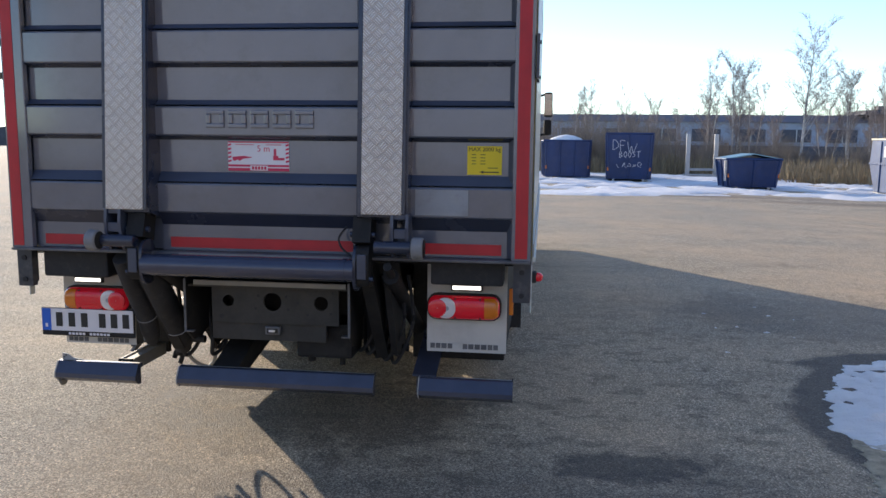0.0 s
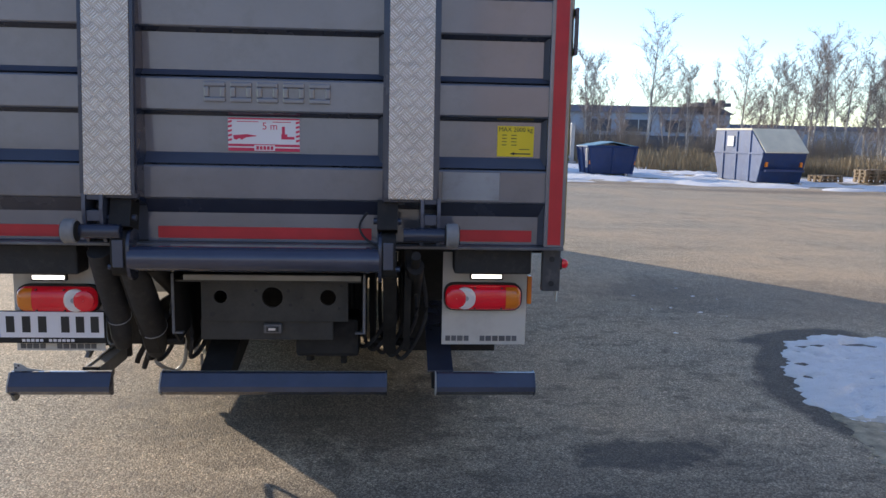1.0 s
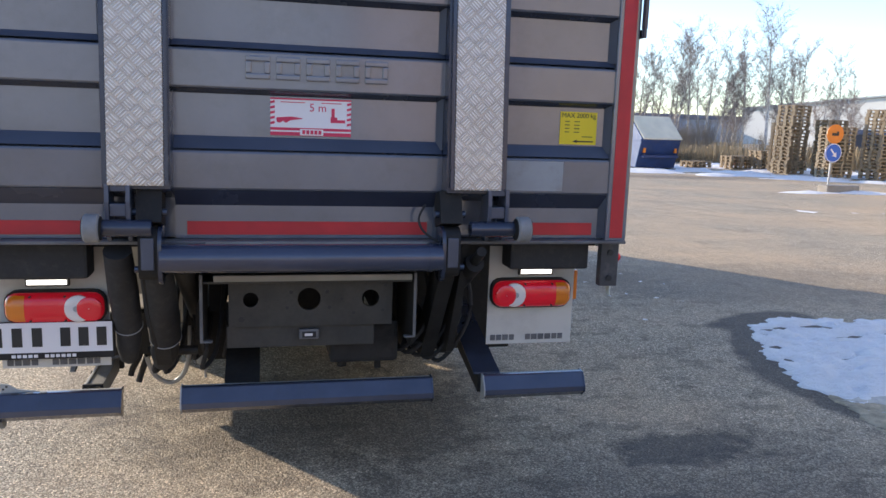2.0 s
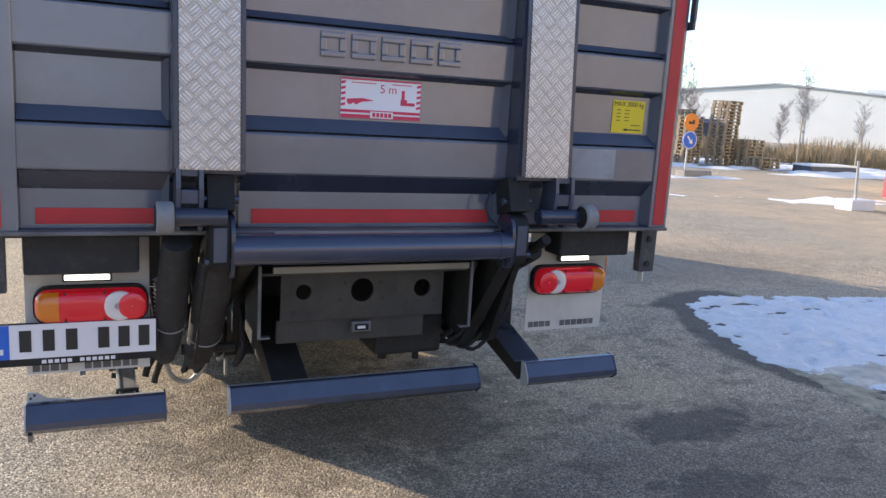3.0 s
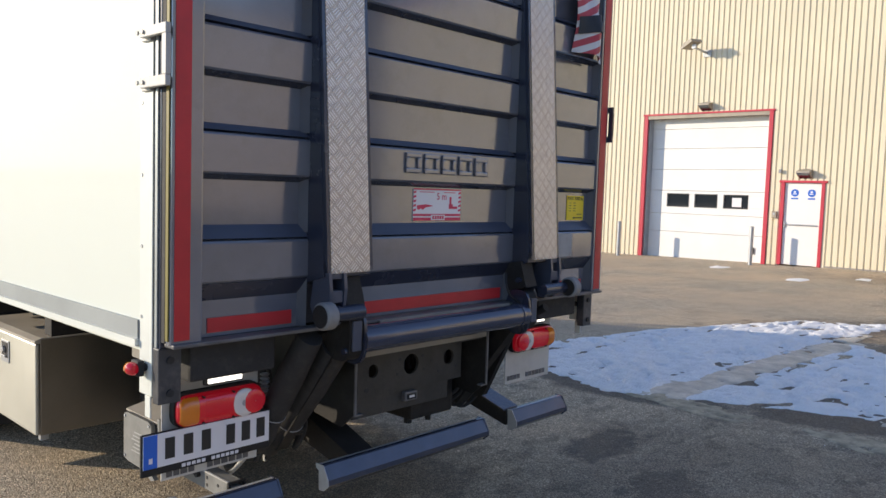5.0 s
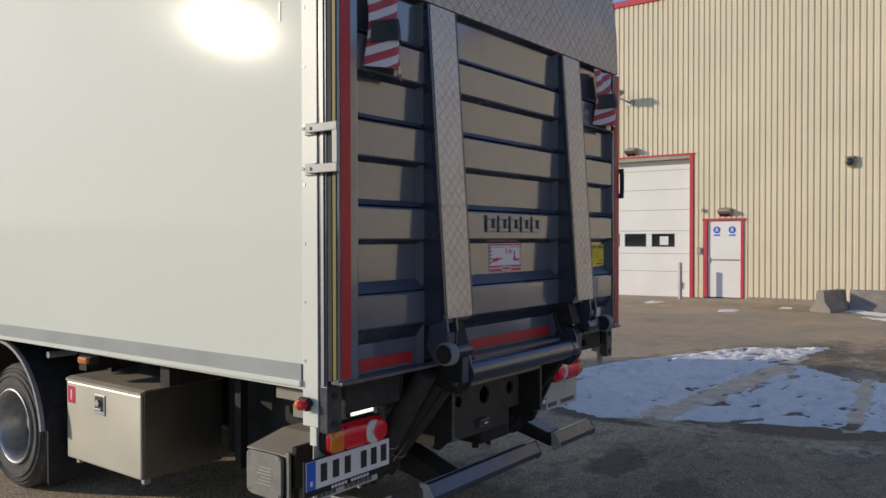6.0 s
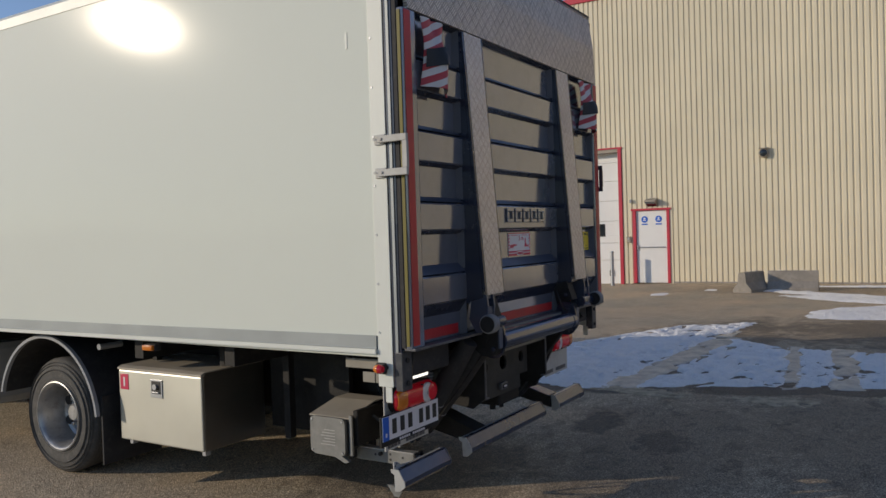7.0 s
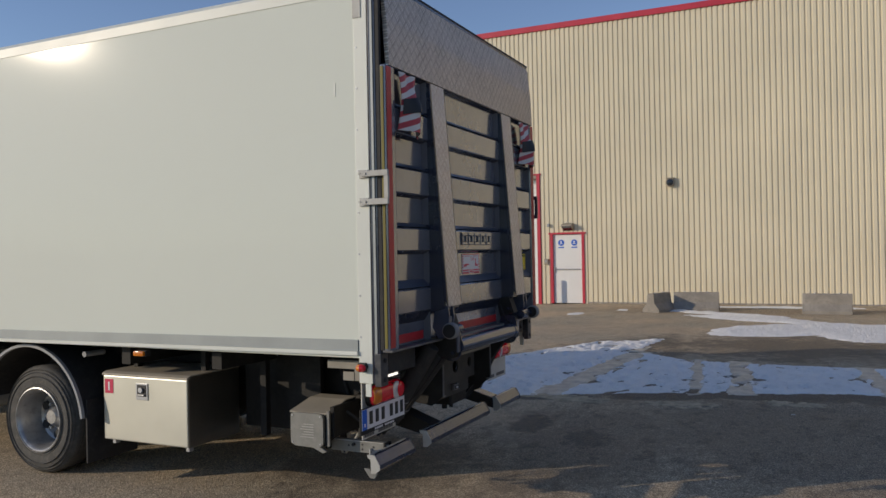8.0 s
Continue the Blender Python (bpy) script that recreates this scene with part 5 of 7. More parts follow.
for k in range(5):
    x = -0.84 + 0.045 * k
    part("hose", Mesh().path([(x, 3.75, 0.92), (x + 0.03, 3.72, 0.68), (x - 0.08, 3.82, 0.50 - 0.015 * k), (x - 0.14, 3.98, 0.55), (x - 0.15, 4.1, 0.8)], 0.010, 6), M_RUBBER, truck, smooth=True)
part("hose", Mesh().path([(-2.10, 3.72, 0.80), (-2.08, 3.70, 0.66), (-2.06, 3.78, 0.54), (-2.14, 3.86, 0.50), (-2.2, 4.0, 0.6)], 0.010, 6), M_RUBBER, truck, smooth=True)
b = Mesh()
for k in range(9):
    b.lathe([(0.0, 0.016), (0.004, 0.02), (0.008, 0.016)], (-2.075, 3.70, 0.70 + 0.016 * k), axis="z", n=10)
part("coiled_cable", b, M_PLASTICGREY, truck)
part("cable", Mesh().path([(-0.90, 3.45, 1.19), (-0.93, 3.42, 1.14), (-0.91, 3.41, 1.09), (-0.85, 3.40, 1.05)], 0.005, 6), M_RUBBER, truck, smooth=True)
part("axle", Mesh().tube((-2.2, 6.56, 0.40), (-0.45, 6.56, 0.40), 0.07, n=16).lathe([(-0.2, 0.06), (-0.15, 0.16), (0.15, 0.16), (0.2, 0.06)], (-1.32, 6.56, 0.40), n=20), M_BLACK, truck, smooth=True)
# added block, stops light and view through under the truck's right side
part("rear_light_block", Mesh().box(-0.75, -0.20, 4.45, 5.98, 0.30, 0.95, 0.01), M_BLACK, truck, "added black block closing the right side to light")
part("fuel_tank", Mesh().box(-2.38, -1.85, 7.6, 8.9, 0.35, 0.85, 0.06), M_ALUDULL, truck)
# second added block, keeps sky light out ahead of the wheel
part("front_light_block", Mesh().box(-0.75, -0.20, 7.15, 10.6, 0.30, 0.95, 0.04), M_BLACK, truck)

# wheels: twin rears with a dished rim, single fronts
TYRE_P = [(0.0, 0.235), (0.004, 0.262), (-0.004, 0.30), (0.004, 0.345), (0.022, 0.386), (0.045, 0.402), (0.185, 0.402), (0.208, 0.386), (0.226, 0.345), (0.234, 0.30), (0.226, 0.262), (0.230, 0.235)]
def road_wheel(x_out, y, sgn, dish):
    """x_out: the outer face; sgn: +1 where the axle lies towards +x."""
    t = part("tyre", Mesh().lathe([(sgn * a, r) for a, r in TYRE_P], (x_out, y, 0.402), n=56), M_TYRE, truck, "dusty black truck tyre", smooth=True)
    for k in range(4):
        part("tread_groove", Mesh().lathe([(0, 0.4035), (sgn * 0.004, 0.4035)], (x_out + sgn * (0.065 + 0.033 * k), y, 0.402), n=40), M_INK, t)
    for rr_, up_ in ((0.262, 0.006), (0.322, -0.004), (0.352, 0.004), (0.372, 0.012)):
        part("sidewall_ring", Mesh().lathe([(sgn * (up_ + 0.002), rr_ - 0.005), (sgn * (up_ - 0.005), rr_), (sgn * (up_ + 0.002), rr_ + 0.005)], (x_out, y, 0.402), n=48), M_TYRE, t)
    part("bead_ring", Mesh().lathe([(sgn * 0.012, 0.246), (sgn * -0.010, 0.243), (sgn * -0.012, 0.236), (sgn * 0.004, 0.228)], (x_out, y, 0.402), n=48), M_RIM, t, smooth=True)
    prof = [(0.006, 0.240), (-0.006, 0.232), (0.0, 0.222), (0.02, 0.212), (0.06, 0.205), (dish, 0.185), (dish + 0.012, 0.165), (dish, 0.12), (dish - 0.005, 0.088), (dish - 0.03, 0.070), (dish - 0.055, 0.055), (dish - 0.06, 0.05), (dish - 0.06, 0.002)]
    r = part("rim", Mesh().lathe([(sgn * a, q) for a, q in prof], (x_out, y, 0.402), n=48), M_RIM, truck, "grey dished steel rim", smooth=True)
    for k in range(6):
        a = math.pi * 2 * (k + 0.5) / 6
        yy, zz = y + 0.142 * math.cos(a), 0.402 + 0.142 * math.sin(a)
        part("hand_hole", Mesh().tube((x_out + sgn * (dish - 0.012), yy, zz), (x_out + sgn * (dish + 0.02), yy, zz), 0.033, n=16), M_INK, r)
        a = math.pi * 2 * k / 6
        yy, zz = y + 0.102 * math.cos(a), 0.402 + 0.102 * math.sin(a)
        part("wheel_nut", Mesh().tube((x_out + sgn * (dish - 0.03), yy, zz), (x_out + sgn * (dish + 0.01), yy, zz), 0.013, n=6), M_GALV, r)


road_wheel(-2.435, 6.555, 1, 0.165)
part("tyre", Mesh().lathe([(a, r) for a, r in TYRE_P], (-2.17, 6.565, 0.402), n=48), M_TYRE, truck, "dusty black truck tyre", smooth=True)
road_wheel(-0.21, 6.565, -1, 0.125)
part("tyre", Mesh().lathe([(-a, r) for a, r in TYRE_P], (-0.475, 6.565, 0.402), n=48), M_TYRE, truck, "dusty black truck tyre", smooth=True)
road_wheel(-2.44, 11.35, 1, 0.05)
road_wheel(-0.20, 11.35, -1, 0.05)

# rear mudguards and flaps
def mudguard(xa, xb):
    b = Mesh()
    n = 22
    outer, inner = 0.565, 0.545
    pts = []
    for k in range(n + 1):
        a = radians(14 + k * 160 / n)
        pts.append((6.53 + outer * math.cos(a), 0.415 + outer * math.sin(a)))
    for k in range(n, -1, -1):
        a = radians(14 + k * 160 / n)
        pts.append((6.53 + inner * math.cos(a), 0.415 + inner * math.sin(a)))
    m = len(pts)
    b.add([(xa, u, v) for u, v in pts] + [(xb, u, v) for u, v in pts],
          [(k, (k + 1) % m, m + (k + 1) % m, m + k) for k in range(m)] + [(k, k + 1, m - 2 - k, m - 1 - k) for k in range(n)] + [(m + k, m + m - 1 - k, m + m - 2 - k, m + k + 1) for k in range(n)])
    return b


for xa, xb, la, lb in ((-2.515, -2.02, -2.54, -2.5155), (-0.62, -0.135, -0.1345, -0.11)):
    mg = part("mudguard", mudguard(xa, xb), M_RUBBER, truck, "black rear mudguard with a grey lip", smooth=True)
    part("mudguard_lip", mudguard(la, lb), M_PLASTICGREY, mg, "grey lip", smooth=True)
for xa, xb in ((-2.50, -2.05), (-0.59, -0.14)):
    part("mud_flap", Mesh().box(xa, xb, 5.965, 5.98, 0.15, 0.60, 0.003), M_RUBBER, truck, "black mud flap")
part("stub_pipe", Mesh().tube((-2.47, 6.02, 0.915), (-2.30, 6.02, 0.915), 0.02, n=12), M_PLASTICGREY, truck)
for y in (5.335, 8.2, 10.3):
    ml = part("side_marker", Mesh().box(-2.605, -2.56, y - 0.05, y + 0.05, 0.945, 0.984, 0.006), M_RUBBER, truck, "amber side marker lamp")
    part("amber_lens", Mesh().box(-2.628, -2.605, y - 0.045, y + 0.045, 0.948, 0.982, 0.01), M_LAMPAMBER, ml, smooth=True)

# tool box under the body
# body steel is darker than the lid's, painting the shade on its side
tb = part("tool_box", Mesh().box(-2.405, -1.90, 5.11, 5.875, 0.312, 0.790, 0.006), M_BOXSHADE, truck, "bare steel tool box under the body")
part("lid", Mesh().box(-2.428, -2.407, 5.105, 5.882, 0.318, 0.770, 0.008), M_STEEL, tb, "flat steel drop lid")
part("lid_hood", Mesh().prism([(-2.432, 0.772), (-2.432, 0.786), (-2.40, 0.798), (-1.90, 0.800), (-1.90, 0.7905), (-2.40, 0.7905), (-2.407, 0.772)], "y", 5.10, 5.887), M_BOXTOP, tb)
lock = part("lock_plate", Mesh().box(-2.434, -2.4285, 5.455, 5.565, 0.615, 0.73, 0.004), M_GALV, tb, "paddle lock")
part("lock_cup", Mesh().box(-2.4365, -2.4343, 5.468, 5.552, 0.640, 0.720, 0.001), M_INK, lock)
part("paddle", Mesh().tube((-2.450, 5.51, 0.685), (-2.437, 5.51, 0.685), 0.018, n=14).box(-2.446, -2.438, 5.48, 5.54, 0.646, 0.654, 0.002), M_GALV, lock)
lab = part("red_label", Mesh().box(-2.4305, -2.4285, 5.785, 5.865, 0.645, 0.745), M_SIGNRED, tb, "red label")
part("label_mark", Mesh().box(-2.4318, -2.4306, 5.818, 5.832, 0.665, 0.725), M_PAPER, lab)
for y in (5.12, 5.80):
    part("drain", Mesh().box(-2.40, -2.36, y, y + 0.03, 0.285, 0.311, 0.003), M_GALV, tb)
for y in (5.17, 5.81):
    part("box_hanger", Mesh().box(-2.2, -2.16, y - 0.02, y + 0.02, 0.80, 1.0), M_BLACK, truck)
part("dark_hanger", Mesh().box(-2.05, -2.0, 4.75, 4.80, 0.35, 1.0, 0.004), M_BLACK, truck)
part("sub_panel", Mesh().box(-1.90, -1.86, 4.4, 5.05, 0.37, 0.98, 0.004), M_BLACK, truck)

# cab
part("cab_shell", Mesh().prism([(10.95, 0.55), (10.95, 2.55), (11.2, 2.72), (12.2, 2.66), (12.62, 1.75), (12.72, 1.5), (12.72, 0.45), (11.9, 0.45), (11.8, 0.85), (11.35, 1.0), (10.95, 0.8)], "x", -2.45, -0.20), M_WHITE, truck, "white cab")
part("windscreen", Mesh().prism([(12.225, 2.60), (12.62, 1.78), (12.63, 1.785), (12.24, 2.605)], "x", -2.35, -0.30), M_GLASS, truck)
part("front_bumper", Mesh().box(-2.50, -0.15, 12.55, 12.80, 0.30, 0.62, 0.05), M_PLASTICGREY, truck)
for s1, x in ((1, -0.20), (-1, -2.45)):
    mi = part("wing_mirror", Mesh().box(min(x + s1 * 0.20, x + s1 * 0.33), max(x + s1 * 0.20, x + s1 * 0.33), 12.30, 12.38, 2.02, 2.40, 0.03).box(min(x + s1 * 0.20, x + s1 * 0.32), max(x + s1 * 0.20, x + s1 * 0.32), 12.30, 12.38, 1.74, 1.98, 0.03), M_BLACK, truck, "black wing mirrors")
    part("mirror_arm", Mesh().tube((x, 12.35, 2.30), (x + s1 * 0.25, 12.35, 2.38), 0.018, n=8).tube((x, 12.35, 1.72), (x + s1 * 0.25, 12.35, 1.76), 0.018, n=8), M_BLACK, mi)
    part("mirror_glass", Mesh().prism([(12.258, 2.37), (12.290, 2.05), (12.299, 2.05), (12.299, 2.37)], "x", min(x + s1 * 0.21, x + s1 * 0.32), max(x + s1 * 0.21, x + s1 * 0.32)), M_MIRROR, mi)

# ---- warehouse ----
WX, WN, WS, WT = 17.86, 15.85, -18.0, 8.75     # wall plane, its north and south ends, eaves
GATE = (9.38, 13.02, 3.95)
DOOR = (7.83, 8.95, 2.11)
warehouse = thing("warehouse", (30, -1, -0.3), "tall warehouse clad in cream ribbed steel with red trims", "building")


RIB = 0.155


def cladding(y0, y1, z0, z1, b):
    """Ribbed sheet: flats with narrow grooves."""
    prof = [(0.0, 0.0), (0.086, 0.0), (0.097, 0.028), (0.138, 0.028), (RIB, 0.0)]
    pts = []
    k = math.floor(y0 / RIB) - 1
    while k * RIB < y1 + RIB:
        pts += [(k * RIB + u, d) for u, d in prof[:4]]
        k += 1
    def depth(y):
        u = y - math.floor(y / RIB) * RIB
        for (a, c), (e, g) in zip(prof, prof[1:]):
            if a <= u <= e:
                return c + (g - c) * (u - a) / (e - a)
        return 0.0
    row = [(y0, depth(y0))] + [p for p in pts if y0 + 0.001 < p[0] < y1 - 0.001] + [(y1, depth(y1))]
    n = len(row)
    b.add([(WX + d, y, z0) for y, d in row] + [(WX + d, y, z1) for y, d in row], [(i, i + 1, n + i + 1, n + i) for i in range(n - 1)])


b = Mesh()
cladding(WS, DOOR[0], -0.12, WT, b)
cladding(DOOR[0], DOOR[1], DOOR[2], WT, b)
cladding(DOOR[1], GATE[0], -0.12, WT, b)
cladding(GATE[0], GATE[1], GATE[2], WT, b)
cladding(GATE[1], WN, -0.25, WT, b)
part("wall", b, M_CLADDING, warehouse, "cream ribbed steel cladding")
b = Mesh()
for y0, y1, z0 in ((WS, DOOR[0], -0.4), (DOOR[0], DOOR[1], DOOR[2]), (DOOR[1], GATE[0], -0.4), (GATE[0], GATE[1], GATE[2]), (GATE[1], WN, -0.4)):
    b.box(WX + 0.034, WX + 0.40, y0, y1, z0, WT)
part("wall_core", b, M_CONCRETE, warehouse)
part("plinth", Mesh().box(WX - 0.012, WX + 0.03, WS, DOOR[0] - 0.1, -0.4, -0.05, 0.004).box(WX - 0.012, WX + 0.03, GATE[1] + 0.12, WN, -0.5, -0.2, 0.004), M_CONCRETE, warehouse)
part("wall", Mesh().box(WX + 0.4, 44, WN - 0.3, WN - 0.02, -0.5, WT), M_CLADDING, warehouse)
part("wall", Mesh().box(WX + 0.4, 44, WS + 0.02, WS + 0.3, -0.5, WT), M_CLADDING, warehouse)
part("wall", Mesh().box(44, 44.3, WS, WN, -0.5, WT), M_CLADDING, warehouse)
part("roof", Mesh().prism([(WX - 0.02, WT + 0.02), (31, WT + 0.9), (44.3, WT + 0.02), (44.3, WT - 0.1), (WX + 0.4, WT - 0.1)], "y", WS, WN), M_SLATE, warehouse)
part("eaves_trim", Mesh().box(WX - 0.05, WX + 0.06, WS, WN + 0.03, WT - 0.02, WT + 0.16, 0.01), M_TRIMRED, warehouse, "red eaves trim")
part("corner_trim", Mesh().box(WX - 0.025, WX + 0.14, WN - 0.16, WN + 0.02, -0.35, WT - 0.021, 0.008), M_TRIMRED, warehouse, "red corner trim")
# overhead gate set back in a deep reveal
gate = part("gate_jamb", Mesh().box(WX - 0.03, WX + 0.05, GATE[0] - 0.11, GATE[0], -0.15, GATE[2] + 0.1, 0.006), M_TRIMRED, warehouse, "red gate jamb")
part("jamb", Mesh().box(WX - 0.03, WX + 0.05, GATE[1], GATE[1] + 0.11, -0.3, GATE[2] + 0.1, 0.006), M_TRIMRED, gate)
part("head_trim", Mesh().box(WX - 0.045, WX + 0.05, GATE[0] - 0.15, GATE[1] + 0.15, GATE[2] + 0.101, GATE[2] + 0.15, 0.006), M_TRIMRED, gate)
part("lintel", Mesh().box(WX - 0.02, WX + 0.04, GATE[0] + 0.001, GATE[1] - 0.001, GATE[2] - 0.001, GATE[2] + 0.10, 0.004), M_DARKLAMP, gate)
part("reveal", Mesh().box(WX + 0.051, WX + 0.43, GATE[0] - 0.02, GATE[0] + 0.03, -0.2, GATE[2]), M_GALV, gate)
part("reveal", Mesh().box(WX + 0.051, WX + 0.43, GATE[1] - 0.03, GATE[1] + 0.02, -0.3, GATE[2]), M_GALV, gate)
zs = [-0.25, 0.60, 1.14, 1.83, 2.46, 3.08, 3.66, 3.96]
GX = WX + 0.30
for z0, z1 in zip(zs, zs[1:]):
    b = Mesh()
    if z0 == 1.14:
        ys_ = [GATE[0] + 0.032, 9.97, 10.65, 10.87, 11.53, 11.74, 12.41, GATE[1] - 0.032]
        b.box(GX, GX + 0.05, ys_[0], ys_[-1], z0 + 0.004, 1.37, 0.004).box(GX, GX + 0.05, ys_[0], ys_[-1], 1.72, z1 - 0.004, 0.004)
        for k in range(0, 8, 2):
            b.box(GX, GX + 0.05, ys_[k], ys_[k + 1], 1.371, 1.719)
    else:
        b.box(GX, GX + 0.05, GATE[0] + 0.032, GATE[1] - 0.032, z0 + 0.004, z1 - 0.004, 0.005)
    part("gate_panel", b, M_GATE, gate)
for y0, y1 in ((9.97, 10.65), (10.87, 11.53), (11.74, 12.41)):
    part("gate_window", Mesh().box(GX + 0.02, GX + 0.03, y0 + 0.001, y1 - 0.001, 1.371, 1.719), M_GLASS, gate, "dark glazed slot")
    part("window_frame", Mesh().box(GX - 0.006, GX + 0.0, y0 - 0.02, y1 + 0.02, 1.72, 1.745).box(GX - 0.006, GX, y0 - 0.02, y1 + 0.02, 1.345, 1.37).box(GX - 0.006, GX, y0 - 0.02, y0, 1.371, 1.719).box(GX - 0.006, GX, y1, y1 + 0.02, 1.371, 1.719), M_INK, gate)
part("window_paper", Mesh().box(GX + 0.014, GX + 0.018, 10.15, 10.42, 1.40, 1.66), M_PAPER, gate, "white notice behind glass")
part("vent_box", Mesh().box(GX - 0.04, GX - 0.001, 9.70, 9.83, 0.10, 0.28, 0.005), M_INK, gate)
# entrance door
dr = part("door_surround", Mesh().box(WX - 0.03, WX + 0.06, DOOR[0], DOOR[0] + 0.09, -0.10, DOOR[2], 0.006).box(WX - 0.03, WX + 0.06, DOOR[1] - 0.09, DOOR[1], -0.10, DOOR[2], 0.006).box(WX - 0.045, WX + 0.06, DOOR[0] - 0.05, DOOR[1] + 0.05, DOOR[2] + 0.001, DOOR[2] + 0.06, 0.006), M_TRIMRED, warehouse, "red door surround")
part("door_leaf", Mesh().box(WX + 0.03, WX + 0.08, DOOR[0] + 0.091, DOOR[1] - 0.091, -0.09, DOOR[2] - 0.005, 0.006), M_GATE, dr, "white metal door leaf")
part("push_bar", Mesh().tube((WX - 0.01, DOOR[0] + 0.14, 0.99), (WX - 0.01, DOOR[1] - 0.12, 0.99), 0.016, n=8).box(WX - 0.01, WX + 0.03, DOOR[1] - 0.15, DOOR[1] - 0.11, 0.9, 1.06, 0.004), M_GALV, dr, "steel push bar")
for y in (8.17, 8.60):
    part("blue_sign", Mesh().tube((WX + 0.022, y, 1.84), (WX + 0.0295, y, 1.84), 0.10, n=24), M_BLUEBAND, dr, "round blue sign")
    part("sign_mark", Mesh().box(WX + 0.017, WX + 0.0215, y - 0.045, y + 0.045, 1.80, 1.825).tube((WX + 0.017, y, 1.865), (WX + 0.0215, y, 1.865), 0.03, n=12), M_PAPER, dr)
    part("sign_bar", Mesh().box(WX + 0.022, WX + 0.0295, y - 0.09, y + 0.09, 1.67, 1.71), M_BLUEBAND, dr)
for z in (0.35, 1.1, 1.85):
    part("hinge", Mesh().tube((WX - 0.005, DOOR[0] + 0.092, z - 0.06), (WX - 0.005, DOOR[0] + 0.092, z + 0.06), 0.014, n=8), M_GALV, dr)


def wall_pack(y, z, w=0.34):
    t = thing("wall_lamp", (WX, y, z), "bronze wedge-shaped wall lamp on the cladding", "lamp", "warehouse lamps")
    part("housing", Mesh().prism([(WX - 0.004, z + 0.10), (WX - 0.26, z + 0.05), (WX - 0.27, z - 0.0), (WX - 0.004, z - 0.13)], "y", y - w / 2, y + w / 2), M_DARKLAMP, t)
    part("lens", Mesh().prism([(WX - 0.265, z - 0.004), (WX - 0.01, z - 0.132), (WX - 0.01, z - 0.14), (WX - 0.268, z - 0.01)], "y", y - w / 2 + 0.03, y + w / 2 - 0.03), M_GLASS, t)
    part("back_plate", Mesh().box(WX - 0.004, WX + 0.0, y - 0.1, y + 0.1, z - 0.12, z + 0.12), M_DARKLAMP, t)


wall_pack(8.34, 2.36)
wall_pack(11.18, 4.27)
for y, z in ((5.14, 3.58), (15.34, 3.33)):
    t = thing("round_wall_lamp", (WX, y, z), "round bronze bulkhead lamp on the cladding", "lamp", "warehouse lamps")
    part("housing", Mesh().lathe([(-0.002, 0.11), (-0.03, 0.135), (-0.10, 0.135), (-0.13, 0.11), (-0.14, 0.002)], (WX, y, z), n=24), M_DARKLAMP, t, smooth=True)
    part("lens", Mesh().lathe([(-0.14, 0.10), (-0.16, 0.07), (-0.165, 0.002)], (WX, y, z), n=20), M_GLASS, t, smooth=True)
    part("visor", Mesh().prism([(WX - 0.002, z + 0.13), (WX - 0.15, z + 0.125), (WX - 0.15, z + 0.138), (WX - 0.002, z + 0.15)], "y", y - 0.12, y + 0.12), M_DARKLAMP, t)
t = thing("floodlight", (WX, 11.25, 5.76), "tilted floodlight on a bracket arm", "lamp", "warehouse lamps")
part("bracket", Mesh().tube((WX + 0.0, 11.25, 5.76), (WX - 0.55, 11.38, 5.86), 0.03, n=10).box(WX - 0.03, WX - 0.001, 11.13, 11.37, 5.66, 5.86, 0.005).box(WX - 0.62, WX - 0.5, 11.33, 11.45, 5.82, 5.95, 0.01), M_GALV, t)
k = Mesh().prism([(-0.26, -0.05), (0.24, -0.08), (0.28, -0.02), (0.12, 0.06), (-0.22, 0.04)], "y", -0.17, 0.17)
k.turned(0, pose(WX - 0.55, 11.50, 5.98, 0, 0, 60) @ pose(0, 0, 0, 0, 14, 0))
part("housing", k, M_DARKLAMP, t)
t = thing("wall_sensor", (WX, 8.99, 2.41), "small grey sensor on the cladding", "sensor")
part("housing", Mesh().box(WX - 0.09, WX - 0.001, 8.95, 9.03, 2.36, 2.46, 0.015), M_PLASTICGREY, t)
t = thing("key_box", (WX, 9.08, 1.25), "small dark key box beside the door", "box")
part("housing", Mesh().box(WX - 0.07, WX - 0.001, 9.02, 9.15, 1.15, 1.33, 0.01), M_DARKLAMP, t)
part("dial", Mesh().tube((WX - 0.078, 9.085, 1.26), (WX - 0.071, 9.085, 1.26), 0.03, n=12), M_GALV, t)


def bollard(x, y):
    z = ground_z(x, y)
    t = thing("bollard", (x, y, z), "slim galvanised steel bollard by the gate", "bollard", "gate bollards")
    part("post", Mesh().tube((x, y, z - 0.02), (x, y, z + 1.02), 0.055, n=20), M_GALV, t, smooth=True)
    part("cap", Mesh().lathe([(0.0, 0.058), (0.02, 0.05), (0.03, 0.002)], (x, y, z + 1.02), axis="z", n=20), M_GALV, t, smooth=True)


bollard(17.2, 9.42)
bollard(17.1, 13.40)


